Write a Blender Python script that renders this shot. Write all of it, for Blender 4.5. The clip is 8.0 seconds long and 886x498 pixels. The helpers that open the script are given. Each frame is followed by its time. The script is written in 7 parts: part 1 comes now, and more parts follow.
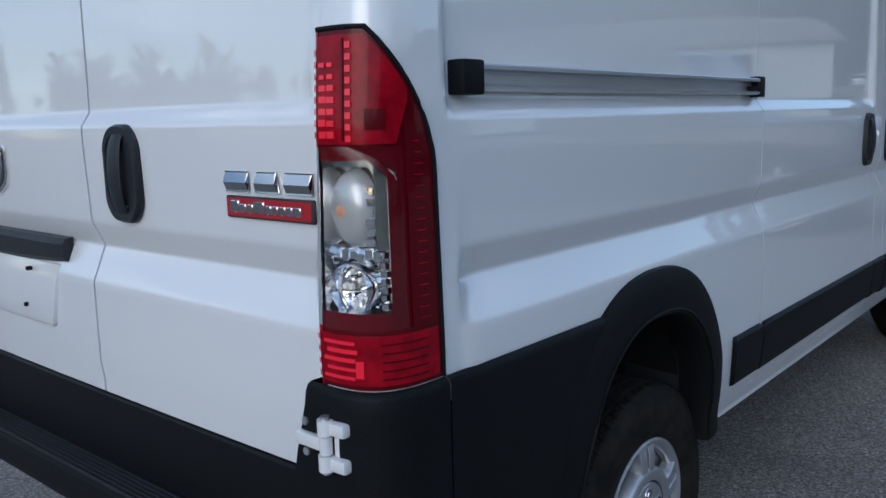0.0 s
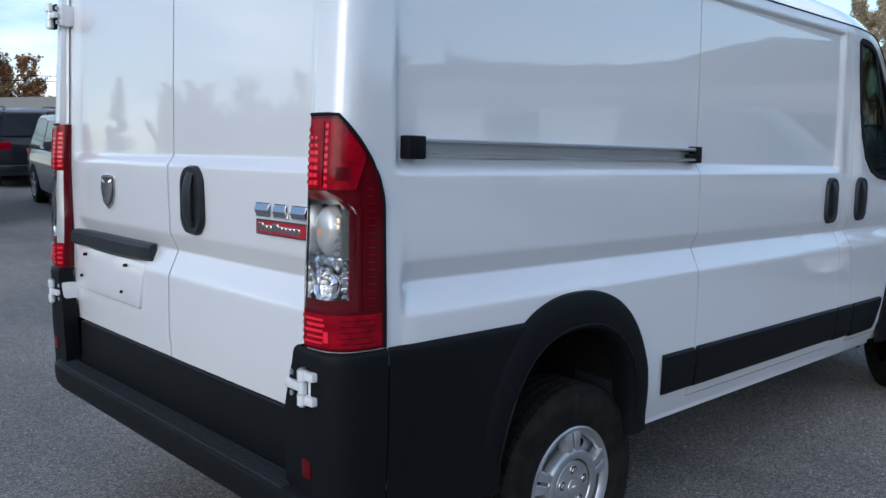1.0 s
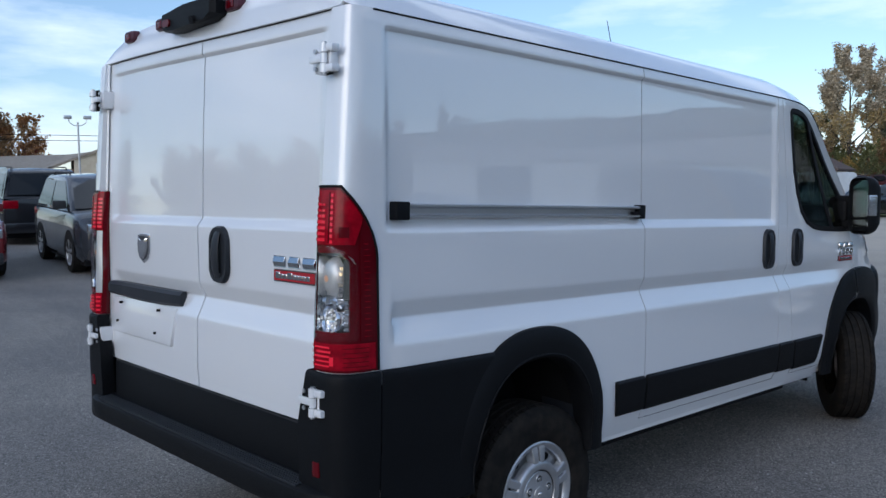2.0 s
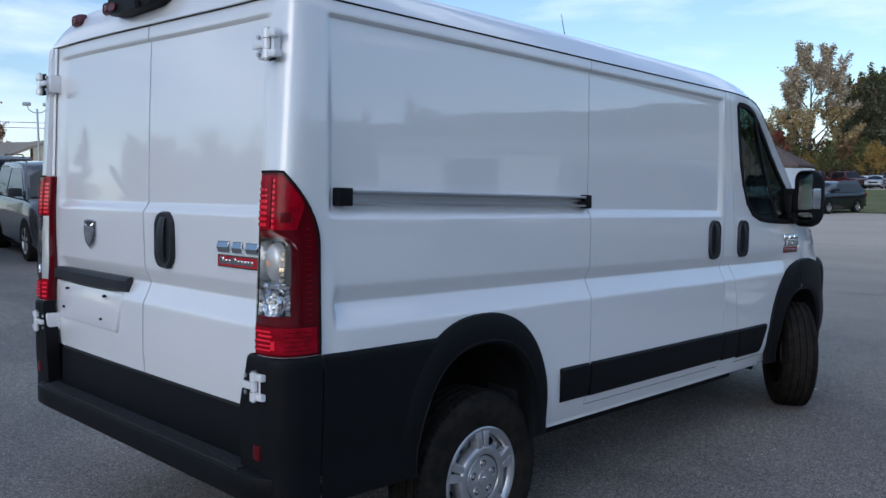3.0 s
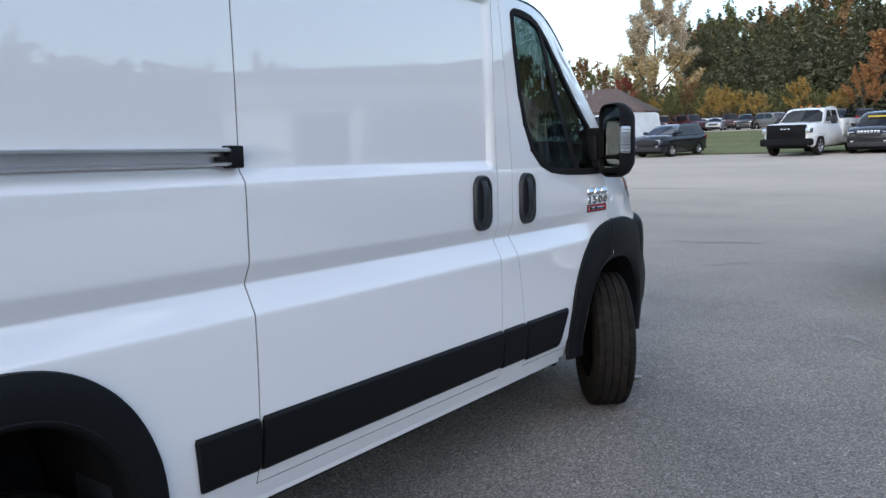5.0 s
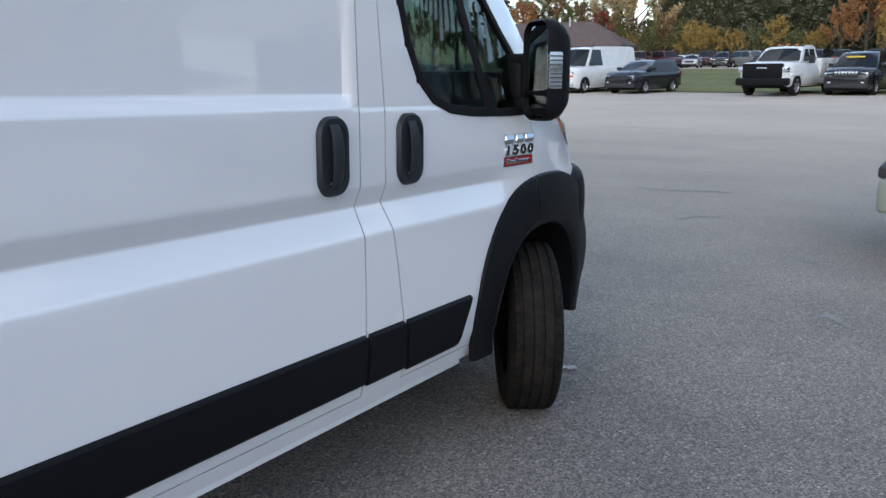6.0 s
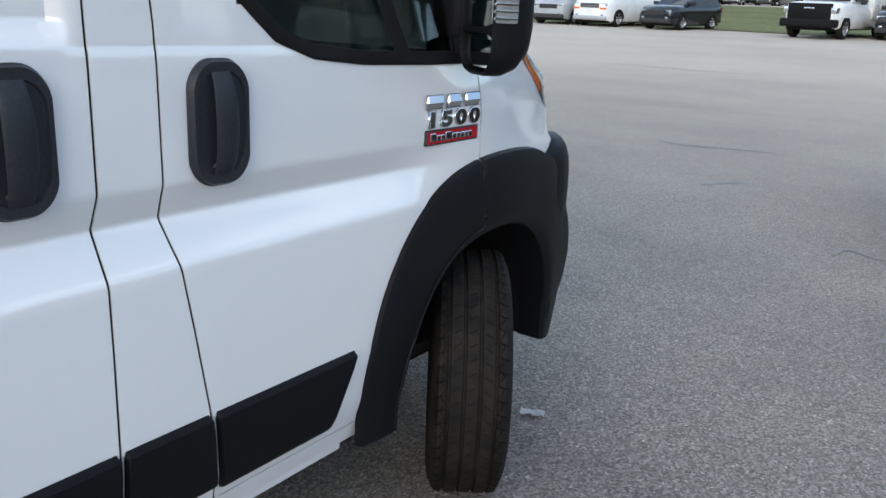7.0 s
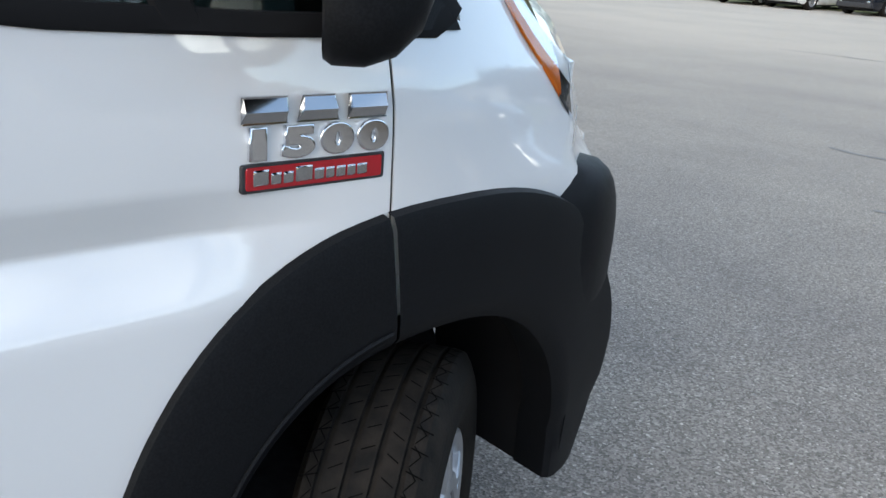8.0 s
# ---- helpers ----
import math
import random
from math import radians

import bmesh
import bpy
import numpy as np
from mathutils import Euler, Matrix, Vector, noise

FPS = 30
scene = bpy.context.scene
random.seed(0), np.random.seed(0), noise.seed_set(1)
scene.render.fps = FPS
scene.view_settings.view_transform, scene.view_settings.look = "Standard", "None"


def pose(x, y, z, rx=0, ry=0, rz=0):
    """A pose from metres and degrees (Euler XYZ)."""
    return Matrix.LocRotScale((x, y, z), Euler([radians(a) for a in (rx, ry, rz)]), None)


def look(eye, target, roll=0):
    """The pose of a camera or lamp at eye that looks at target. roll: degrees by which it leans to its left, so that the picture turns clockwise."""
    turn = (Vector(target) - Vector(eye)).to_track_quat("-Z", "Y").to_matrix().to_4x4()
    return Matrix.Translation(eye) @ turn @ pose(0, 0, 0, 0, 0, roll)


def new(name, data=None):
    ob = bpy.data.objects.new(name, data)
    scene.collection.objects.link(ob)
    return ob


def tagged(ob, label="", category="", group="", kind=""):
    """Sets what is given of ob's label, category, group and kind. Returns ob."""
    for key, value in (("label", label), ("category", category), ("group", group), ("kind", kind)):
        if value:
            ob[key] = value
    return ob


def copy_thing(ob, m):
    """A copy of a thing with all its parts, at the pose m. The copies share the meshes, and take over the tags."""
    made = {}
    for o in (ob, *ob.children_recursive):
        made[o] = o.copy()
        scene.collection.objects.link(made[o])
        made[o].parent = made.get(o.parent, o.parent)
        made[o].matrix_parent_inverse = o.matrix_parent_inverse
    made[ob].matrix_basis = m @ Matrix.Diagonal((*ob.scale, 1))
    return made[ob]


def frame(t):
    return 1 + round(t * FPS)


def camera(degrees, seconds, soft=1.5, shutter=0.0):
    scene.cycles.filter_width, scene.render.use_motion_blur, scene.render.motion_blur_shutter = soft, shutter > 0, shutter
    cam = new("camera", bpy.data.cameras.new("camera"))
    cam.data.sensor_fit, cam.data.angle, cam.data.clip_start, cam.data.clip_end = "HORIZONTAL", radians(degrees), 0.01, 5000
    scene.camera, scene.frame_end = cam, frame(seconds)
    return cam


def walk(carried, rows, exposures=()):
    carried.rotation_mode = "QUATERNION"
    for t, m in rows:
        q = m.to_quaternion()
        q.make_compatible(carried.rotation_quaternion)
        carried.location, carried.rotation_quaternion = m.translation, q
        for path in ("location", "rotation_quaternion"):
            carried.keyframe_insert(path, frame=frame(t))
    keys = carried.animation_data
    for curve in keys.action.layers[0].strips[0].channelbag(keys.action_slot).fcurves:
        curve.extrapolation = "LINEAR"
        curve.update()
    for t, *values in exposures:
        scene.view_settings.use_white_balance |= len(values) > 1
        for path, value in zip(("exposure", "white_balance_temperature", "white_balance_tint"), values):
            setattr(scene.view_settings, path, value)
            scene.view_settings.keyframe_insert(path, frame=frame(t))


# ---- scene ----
cam = camera(56.3, 8.0)
PATH = [
    (0, (-0.156, 0.521, 1.301), (-1.445, 2.018, 0.988), -1.4),
    (0.5, (0.203, 0.33, 1.328), (-1.155, 1.763, 1.012), 0.7),
    (1, (0.56, 0.245, 1.353), (-0.888, 1.606, 1.127), 1.1),
    (1.2, (0.686, 0.166, 1.381), (-0.77, 1.525, 1.209), 0.9),
    (2.3, (1.063, -0.157, 1.382), (-0.379, 1.225, 1.298), 0.4),
    (2.5, (1.083, -0.169, 1.382), (-0.346, 1.229, 1.307), 0.6),
    (3, (1.089, -0.07, 1.365), (-0.304, 1.36, 1.248), 1.0),
    (3.5, (1.06, 0.253, 1.345), (-0.297, 1.708, 1.143), 1.2),
    (4, (0.974, 0.61, 1.348), (-0.326, 2.113, 1.128), 0.5),
    (4.5, (0.784, 1.043, 1.38), (-0.413, 2.632, 1.174), -1.3),
    (4.7, (0.755, 1.247, 1.361), (-0.409, 2.862, 1.166), -1.9),
    (5.8, (0.459, 2.401, 1.378), (-0.619, 4.046, 1.016), 0.3),
    (6, (0.426, 2.617, 1.361), (-0.648, 4.259, 0.975), 0.2),
    (6.5, (0.286, 3.201, 1.377), (-0.802, 4.811, 0.904), 2.1),
    (7, (0.073, 3.77, 1.372), (-1.022, 5.35, 0.822), 2.6),
    (7.5, (-0.028, 4.352, 1.342), (-1.188, 5.861, 0.727), 4.3),
    (8, (-0.199, 4.843, 1.342), (-1.561, 6.164, 0.711), 4.7),
]
# the van stands nose-down by this rake; the path is given in the van's own level
RAKE = pose(0, 5.7, 0, -1.8, 0, 0) @ pose(0, -5.7, 0)
LIGHTING = [(0.0, 1.26, 6680, 9), (0.5, 1.17, 6680, 9), (1.0, 1.54, 6980, 11), (2.5, 1.16, 6620, 11), (3.5, 1.42, 6850, 11), (4.0, 1.80, 7250, 13), (4.5, 2.02, 7480, 13), (6.0, 1.87, 7450, 12), (7.0, 2.12, 7800, 10), (8.0, 2.28, 8000, 9)]
walk(cam, [(t, RAKE @ look(eye, target, roll)) for t, eye, target, roll in PATH], LIGHTING)

# ---- world and light ----
SUN_EL, SUN_AZ = 24.0, 163.0
world = bpy.data.worlds.new("sky")
scene.world = world
world.use_nodes = True
wn, wl = world.node_tree.nodes, world.node_tree.links
wn.clear()
w_out = wn.new("ShaderNodeOutputWorld")
w_bg = wn.new("ShaderNodeBackground")
w_sky = wn.new("ShaderNodeTexSky")
w_sky.sky_type = "NISHITA"
w_sky.sun_disc = False
w_sky.sun_elevation = radians(SUN_EL)
w_sky.sun_rotation = radians(SUN_AZ)
w_sky.dust_density = 0.5
w_sky.ozone_density = 4.0
w_tc = wn.new("ShaderNodeTexCoord")
w_map = wn.new("ShaderNodeMapping")
w_map.inputs["Scale"].default_value = (1.6, 1.6, 7.0)
w_map.inputs["Location"].default_value = (3.7, 1.2, 0.4)
w_noise = wn.new("ShaderNodeTexNoise")
w_noise.inputs["Scale"].default_value = 1.7
w_noise.inputs["Detail"].default_value = 7.0
w_noise.inputs["Roughness"].default_value = 0.55
w_ramp = wn.new("ShaderNodeValToRGB")
w_ramp.color_ramp.elements[0].position = 0.50
w_ramp.color_ramp.elements[0].color = (0.02, 0.02, 0.02, 1)
w_ramp.color_ramp.elements[1].position = 0.74
w_ramp.color_ramp.elements[1].color = (0.95, 0.95, 0.95, 1)
w_mix = wn.new("ShaderNodeMixRGB")
w_mix.inputs["Color2"].default_value = (6.0, 7.2, 9.0, 1)
wl.new(w_tc.outputs["Generated"], w_map.inputs["Vector"])
wl.new(w_map.outputs["Vector"], w_noise.inputs["Vector"])
# cloud thickens overhead; the low sky is dimmed by haze
w_sep = wn.new("ShaderNodeSeparateXYZ")
wl.new(w_tc.outputs["Generated"], w_sep.inputs["Vector"])
w_high = wn.new("ShaderNodeMapRange")
w_high.inputs["From Min"].default_value, w_high.inputs["From Max"].default_value = 0.30, 0.75
w_high.inputs["To Min"].default_value, w_high.inputs["To Max"].default_value = 0.0, 0.05
wl.new(w_sep.outputs["Z"], w_high.inputs["Value"])
w_add = wn.new("ShaderNodeMath")
w_add.operation = "ADD"
wl.new(w_noise.outputs["Fac"], w_add.inputs[0])
wl.new(w_high.outputs["Result"], w_add.inputs[1])
wl.new(w_add.outputs[0], w_ramp.inputs["Fac"])
w_low = wn.new("ShaderNodeMapRange")
w_low.inputs["From Min"].default_value, w_low.inputs["From Max"].default_value = 0.10, 0.50
w_low.inputs["To Min"].default_value, w_low.inputs["To Max"].default_value = 0.84, 1.0
wl.new(w_sep.outputs["Z"], w_low.inputs["Value"])
w_dim = wn.new("ShaderNodeMixRGB")
w_dim.blend_type = "MULTIPLY"
w_dim.inputs["Fac"].default_value = 1.0
wl.new(w_ramp.outputs["Color"], w_mix.inputs["Fac"])
wl.new(w_sky.outputs["Color"], w_mix.inputs["Color1"])
wl.new(w_mix.outputs["Color"], w_dim.inputs["Color1"])
wl.new(w_low.outputs["Result"], w_dim.inputs["Color2"])
wl.new(w_dim.outputs["Color"], w_bg.inputs["Color"])
wl.new(w_bg.outputs["Background"], w_out.inputs["Surface"])
w_bg.inputs["Strength"].default_value = 0.083

sun = new("sun", bpy.data.lights.new("sun", "SUN"))
sun.data.energy = 0.32
sun.data.angle = radians(50)
sun.data.color = (1.0, 0.96, 0.92)
_az, _el = radians(SUN_AZ), radians(SUN_EL)
_sd = Vector((math.sin(_az) * math.cos(_el), math.cos(_az) * math.cos(_el), math.sin(_el)))
sun.matrix_world = look(_sd * 60, (0, 0, 0))


# ---- materials ----
def principled(name, color, rough=0.5, metal=0.0, coat=0.0, transmission=0.0, ior=1.45, spec=0.5, coat_ior=1.5):
    m = bpy.data.materials.new(name)
    m.use_nodes = True
    b = m.node_tree.nodes["Principled BSDF"]
    b.inputs["Base Color"].default_value = (*color, 1)
    b.inputs["Roughness"].default_value = rough
    b.inputs["Metallic"].default_value = metal
    b.inputs["Coat Weight"].default_value = coat
    b.inputs["Coat Roughness"].default_value = 0.02
    b.inputs["Coat IOR"].default_value = coat_ior
    b.inputs["Transmission Weight"].default_value = transmission
    b.inputs["IOR"].default_value = ior
    b.inputs["Specular IOR Level"].default_value = spec
    return m


def textured(m, scale, c1, c2, lo=0.35, hi=0.65, detail=6.0, bump=0.0, bump_scale=None, rough=None, second=None):
    """Noise between two colours, a second larger stain scale, roughness range and relief, in metres of the object."""
    nt = m.node_tree
    n, l = nt.nodes, nt.links
    b = n["Principled BSDF"]
    tc = n.new("ShaderNodeTexCoord")
    tex = n.new("ShaderNodeTexNoise")
    tex.inputs["Scale"].default_value = scale
    tex.inputs["Detail"].default_value = detail
    l.new(tc.outputs["Object"], tex.inputs["Vector"])
    r = n.new("ShaderNodeValToRGB")
    r.color_ramp.elements[0].position, r.color_ramp.elements[1].position = lo, hi
    r.color_ramp.elements[0].color, r.color_ramp.elements[1].color = (*c1, 1), (*c2, 1)
    l.new(tex.outputs["Fac"], r.inputs["Fac"])
    col = r.outputs["Color"]
    if second:
        sc, dark, s_lo, s_hi = second
        t2 = n.new("ShaderNodeTexNoise")
        t2.inputs["Scale"].default_value = sc
        t2.inputs["Detail"].default_value = 5.0
        l.new(tc.outputs["Object"], t2.inputs["Vector"])
        r2 = n.new("ShaderNodeValToRGB")
        r2.color_ramp.elements[0].position, r2.color_ramp.elements[1].position = s_lo, s_hi
        r2.color_ramp.elements[0].color, r2.color_ramp.elements[1].color = (*dark, 1), (1, 1, 1, 1)
        l.new(t2.outputs["Fac"], r2.inputs["Fac"])
        mx = n.new("ShaderNodeMixRGB")
        mx.blend_type = "MULTIPLY"
        mx.inputs["Fac"].default_value = 1.0
        l.new(col, mx.inputs["Color1"])
        l.new(r2.outputs["Color"], mx.inputs["Color2"])
        col = mx.outputs["Color"]
    l.new(col, b.inputs["Base Color"])
    if rough:
        mr = n.new("ShaderNodeMapRange")
        mr.inputs["To Min"].default_value, mr.inputs["To Max"].default_value = rough
        l.new(tex.outputs["Fac"], mr.inputs["Value"])
        l.new(mr.outputs["Result"], b.inputs["Roughness"])
    if bump:
        t3 = n.new("ShaderNodeTexNoise")
        t3.inputs["Scale"].default_value = bump_scale or scale
        t3.inputs["Detail"].default_value = 4.0
        l.new(tc.outputs["Object"], t3.inputs["Vector"])
        bp = n.new("ShaderNodeBump")
        bp.inputs["Strength"].default_value = 0.6
        bp.inputs["Distance"].default_value = bump
        l.new(t3.outputs["Fac"], bp.inputs["Height"])
        l.new(bp.outputs["Normal"], b.inputs["Normal"])
    return m


PAINT = textured(principled("white_paint", (0.78, 0.79, 0.80), 0.32, coat=1.0, coat_ior=2.0), 1.3, (0.765, 0.775, 0.79), (0.79, 0.795, 0.80), rough=(0.25, 0.36), bump=0.00012, bump_scale=9.0)
PLASTIC = textured(principled("black_plastic", (0.02, 0.021, 0.024), 0.5, spec=0.14), 300, (0.0045, 0.0050, 0.0060), (0.0090, 0.0098, 0.0115), rough=(0.42, 0.58), bump=0.0004, bump_scale=900)
HANDLE = textured(principled("satin_black_plastic", (0.022, 0.025, 0.03), 0.42, spec=0.3), 200, (0.018, 0.021, 0.026), (0.026, 0.029, 0.035), rough=(0.36, 0.48))
GROOVE = principled("tread_groove", (0.004, 0.004, 0.004), 0.95, spec=0.02)
DARK = principled("black_rubber_seal", (0.008, 0.008, 0.009), 0.75, spec=0.2)
TYRE = textured(principled("tyre_rubber", (0.02, 0.02, 0.02), 0.75, spec=0.13), 22, (0.009, 0.0086, 0.0082), (0.023, 0.0195, 0.0165), rough=(0.6, 0.85), bump=0.0014, bump_scale=140)
STEEL = textured(principled("silver_wheel_cover", (0.5, 0.51, 0.53), 0.34, metal=0.75), 14, (0.44, 0.45, 0.47), (0.56, 0.57, 0.59), rough=(0.28, 0.42))
ALU = textured(principled("brushed_aluminium", (0.70, 0.71, 0.72), 0.3, metal=0.85), 3.0, (0.50, 0.51, 0.52), (0.58, 0.58, 0.59), rough=(0.26, 0.34))
CHROME = principled("chrome", (0.82, 0.83, 0.85), 0.06, metal=1.0)
REDLENS = textured(principled("red_lens", (0.30, 0.002, 0.012), 0.15, coat=0.25, spec=0.08), 30, (0.22, 0.002, 0.009), (0.36, 0.003, 0.014))
REDBRIGHT = principled("bright_red_prism", (0.95, 0.016, 0.045), 0.2, coat=0.3)
REDDARK = principled("dark_red_lens", (0.10, 0.002, 0.006), 0.15, coat=0.3, spec=0.1)
BADGECHROME = principled("dark_chrome", (0.52, 0.53, 0.55), 0.09, metal=1.0)
GLOSSBLACK = principled("gloss_black_plastic", (0.012, 0.014, 0.017), 0.22, coat=0.5)
REFLECTOR = principled("lamp_reflector", (0.74, 0.75, 0.77), 0.14, metal=1.0)
CLEAR = principled("clear_lens", (0.95, 0.96, 0.97), 0.02, transmission=1.0, ior=1.3)
WHITEDIFF = principled("pale_frosted_plastic", (0.72, 0.73, 0.72), 0.3, coat=0.5)
BULB = principled("reflector_grey", (0.55, 0.57, 0.58), 0.2, metal=0.85)
FROST = principled("frosted_grey_dome", (0.50, 0.52, 0.53), 0.25, metal=0.35, coat=1.0)
PEACH = principled("dim_amber", (0.62, 0.30, 0.17), 0.3, coat=0.6)
SMOKE = principled("smoked_plastic", (0.10, 0.115, 0.115), 0.18, coat=0.6)
MAROON = textured(principled("maroon_lamp_plastic", (0.08, 0.028, 0.04), 0.4, spec=0.25), 60, (0.065, 0.022, 0.032), (0.095, 0.034, 0.048))
AMBER = principled("amber_lens", (0.75, 0.16, 0.02), 0.12, coat=1.0)


def thin_glass(name, tint):
    m = bpy.data.materials.new(name)
    m.use_nodes = True
    n, l = m.node_tree.nodes, m.node_tree.links
    n.clear()
    out = n.new("ShaderNodeOutputMaterial")
    mix = n.new("ShaderNodeMixShader")
    tr = n.new("ShaderNodeBsdfTransparent")
    gl = n.new("ShaderNodeBsdfGlossy")
    lw = n.new("ShaderNodeLayerWeight")
    pw = n.new("ShaderNodeMath")
    pw.operation = "POWER"
    pw.inputs[1].default_value = 4.0
    fr = n.new("ShaderNodeMapRange")
    fr.inputs["To Min"].default_value, fr.inputs["To Max"].default_value = 0.05, 0.9
    l.new(lw.outputs["Facing"], pw.inputs[0])
    l.new(pw.outputs[0], fr.inputs["Value"])
    tr.inputs["Color"].default_value = (*tint, 1)
    gl.inputs["Roughness"].default_value = 0.01
    l.new(fr.outputs["Result"], mix.inputs["Fac"])
    l.new(tr.outputs["BSDF"], mix.inputs[1])
    l.new(gl.outputs["BSDF"], mix.inputs[2])
    l.new(mix.outputs["Shader"], out.inputs["Surface"])
    return m


GLASS = thin_glass("tinted_window_glass", (0.46, 0.54, 0.53))
CABIN = textured(principled("dark_cabin_trim", (0.03, 0.03, 0.033), 0.7), 40, (0.02, 0.02, 0.022), (0.04, 0.04, 0.044))
BADGERED = principled("red_badge_enamel", (0.42, 0.012, 0.02), 0.25, coat=0.6)
MIRRORG = principled("mirror_glass", (0.62, 0.66, 0.66), 0.0, metal=1.0)


# ---- mesh helpers ----
def part(name, bm, material, parent=None, label="", smooth=True, at=None):
    """Links a bmesh as one mesh object, under a thing or a part if given."""
    me = bpy.data.meshes.new(name)
    bmesh.ops.recalc_face_normals(bm, faces=bm.faces)
    bm.to_mesh(me)
    bm.free()
    for p in me.polygons:
        p.use_smooth = smooth
    me.materials.append(material)
    if smooth:
        me.set_sharp_from_angle(angle=radians(38))
    ob = new(name, me)
    if parent:
        ob.parent = parent
    if at:
        ob.matrix_basis = at
    if label:
        tagged(ob, label)
    return ob


def thing(name, label, category, group="", at=None, kind=""):
    ob = new(name)
    if at:
        ob.matrix_basis = at
    return tagged(ob, label, category, group, kind)


def box(x0, x1, y0, y1, z0, z1, bevel=0.0, seg=2, bm=None):
    b = bm or bmesh.new()
    vs = [b.verts.new((x, y, z)) for x in (x0, x1) for y in (y0, y1) for z in (z0, z1)]
    fs = [(0, 1, 3, 2), (4, 6, 7, 5), (0, 4, 5, 1), (2, 3, 7, 6), (0, 2, 6, 4), (1, 5, 7, 3)]
    faces = [b.faces.new([vs[i] for i in f]) for f in fs]
    if bevel:
        edges = {e for f in faces for e in f.edges}
        bmesh.ops.bevel(b, geom=list(edges), offset=bevel, segments=seg, affect="EDGES", profile=0.6)
    return b


def tube(points, radius, seg=8, bm=None, cap=True):
    """A tube along points; radius may be a list."""
    b = bm or bmesh.new()
    rings = []
    pts = [Vector(p) for p in points]
    for i, p in enumerate(pts):
        d = (pts[min(i + 1, len(pts) - 1)] - pts[max(i - 1, 0)]).normalized()
        ref = Vector((0, 0, 1)) if abs(d.z) < 0.9 else Vector((1, 0, 0))
        u = d.cross(ref).normalized()
        v = d.cross(u)
        r = radius[i] if isinstance(radius, (list, tuple)) else radius
        rings.append([b.verts.new(p + (u * math.cos(a) + v * math.sin(a)) * r) for a in [2 * math.pi * k / seg for k in range(seg)]])
    for a, c in zip(rings, rings[1:]):
        for k in range(seg):
            b.faces.new((a[k], a[(k + 1) % seg], c[(k + 1) % seg], c[k]))
    if cap:
        b.faces.new(rings[0][::-1])
        b.faces.new(rings[-1])
    return b


def lathe(profile, seg=48, bm=None, close=False):
    """Turns (radius, height) pairs round the x axis: height runs along x."""
    b = bm or bmesh.new()
    rings = [[b.verts.new((h, r * math.cos(2 * math.pi * k / seg), r * math.sin(2 * math.pi * k / seg))) for k in range(seg)] for r, h in profile]
    pairs = list(zip(rings, rings[1:])) + ([(rings[-1], rings[0])] if close else [])
    for a, c in pairs:
        for k in range(seg):
            b.faces.new((a[k], a[(k + 1) % seg], c[(k + 1) % seg], c[k]))
    return b


def sheet(rows, bm=None, flip=False):
    """Quads between rows of points."""
    b = bm or bmesh.new()
    vs = [[b.verts.new(p) for p in row] for row in rows]
    for r0, r1 in zip(vs, vs[1:]):
        for k in range(len(r0) - 1):
            b.faces.new((r0[k], r0[k + 1], r1[k + 1], r1[k]))
    return b


def thicken(bm, depth):
    """Gives an open sheet thickness, towards minus its normals."""
    bmesh.ops.recalc_face_normals(bm, faces=bm.faces)
    bmesh.ops.solidify(bm, geom=list(bm.faces), thickness=depth)
    return bm


def extrude_outline(pts, depth, bevel=0.0, place=None, bm=None):
    """A plate from a closed outline of (u, v), thick along +w; place maps (u, v, w) to a point."""
    b = bm or bmesh.new()
    f = place or (lambda u, v, w: (u, v, w))
    lo = [b.verts.new(f(u, v, 0)) for u, v in pts]
    cu, cv = sum(p[0] for p in pts) / len(pts), sum(p[1] for p in pts) / len(pts)
    if bevel:
        mid = [b.verts.new(f(u, v, depth - bevel)) for u, v in pts]
        size = max(max(abs(u - cu), abs(v - cv)) for u, v in pts)
        k = 1 - bevel / size
        hi = [b.verts.new(f(cu + (u - cu) * k, cv + (v - cv) * k, depth)) for u, v in pts]
        rings = [lo, mid, hi]
    else:
        rings = [lo, [b.verts.new(f(u, v, depth)) for u, v in pts]]
    n = len(pts)
    for a, c in zip(rings, rings[1:]):
        for k in range(n):
            b.faces.new((a[k], a[(k + 1) % n], c[(k + 1) % n], c[k]))
    b.faces.new(rings[-1])
    b.faces.new(lo[::-1])
    return b


def interp(table, v):
    """Straight lines between (v, value) pairs."""
    if v <= table[0][0]:
        return table[0][1]
    for (a, p), (c, q) in zip(table, table[1:]):
        if v <= c:
            return p + (q - p) * (v - a) / (c - a)
    return table[-1][1]


def smoothstep(a, b, v):
    t = min(1.0, max(0.0, (v - a) / (b - a)))
    return t * t * (3 - 2 * t)


def rounded(u0, u1, v0, v1, r, n=5):
    """A rounded rectangle as an outline."""
    pts = []
    for cu, cv, a0 in ((u1 - r, v1 - r, 0), (u0 + r, v1 - r, 90), (u0 + r, v0 + r, 180), (u1 - r, v0 + r, 270)):
        for k in range(n + 1):
            a = radians(a0 + 90 * k / n)
            pts.append((cu + r * math.cos(a), cv + r * math.sin(a)))
    return pts


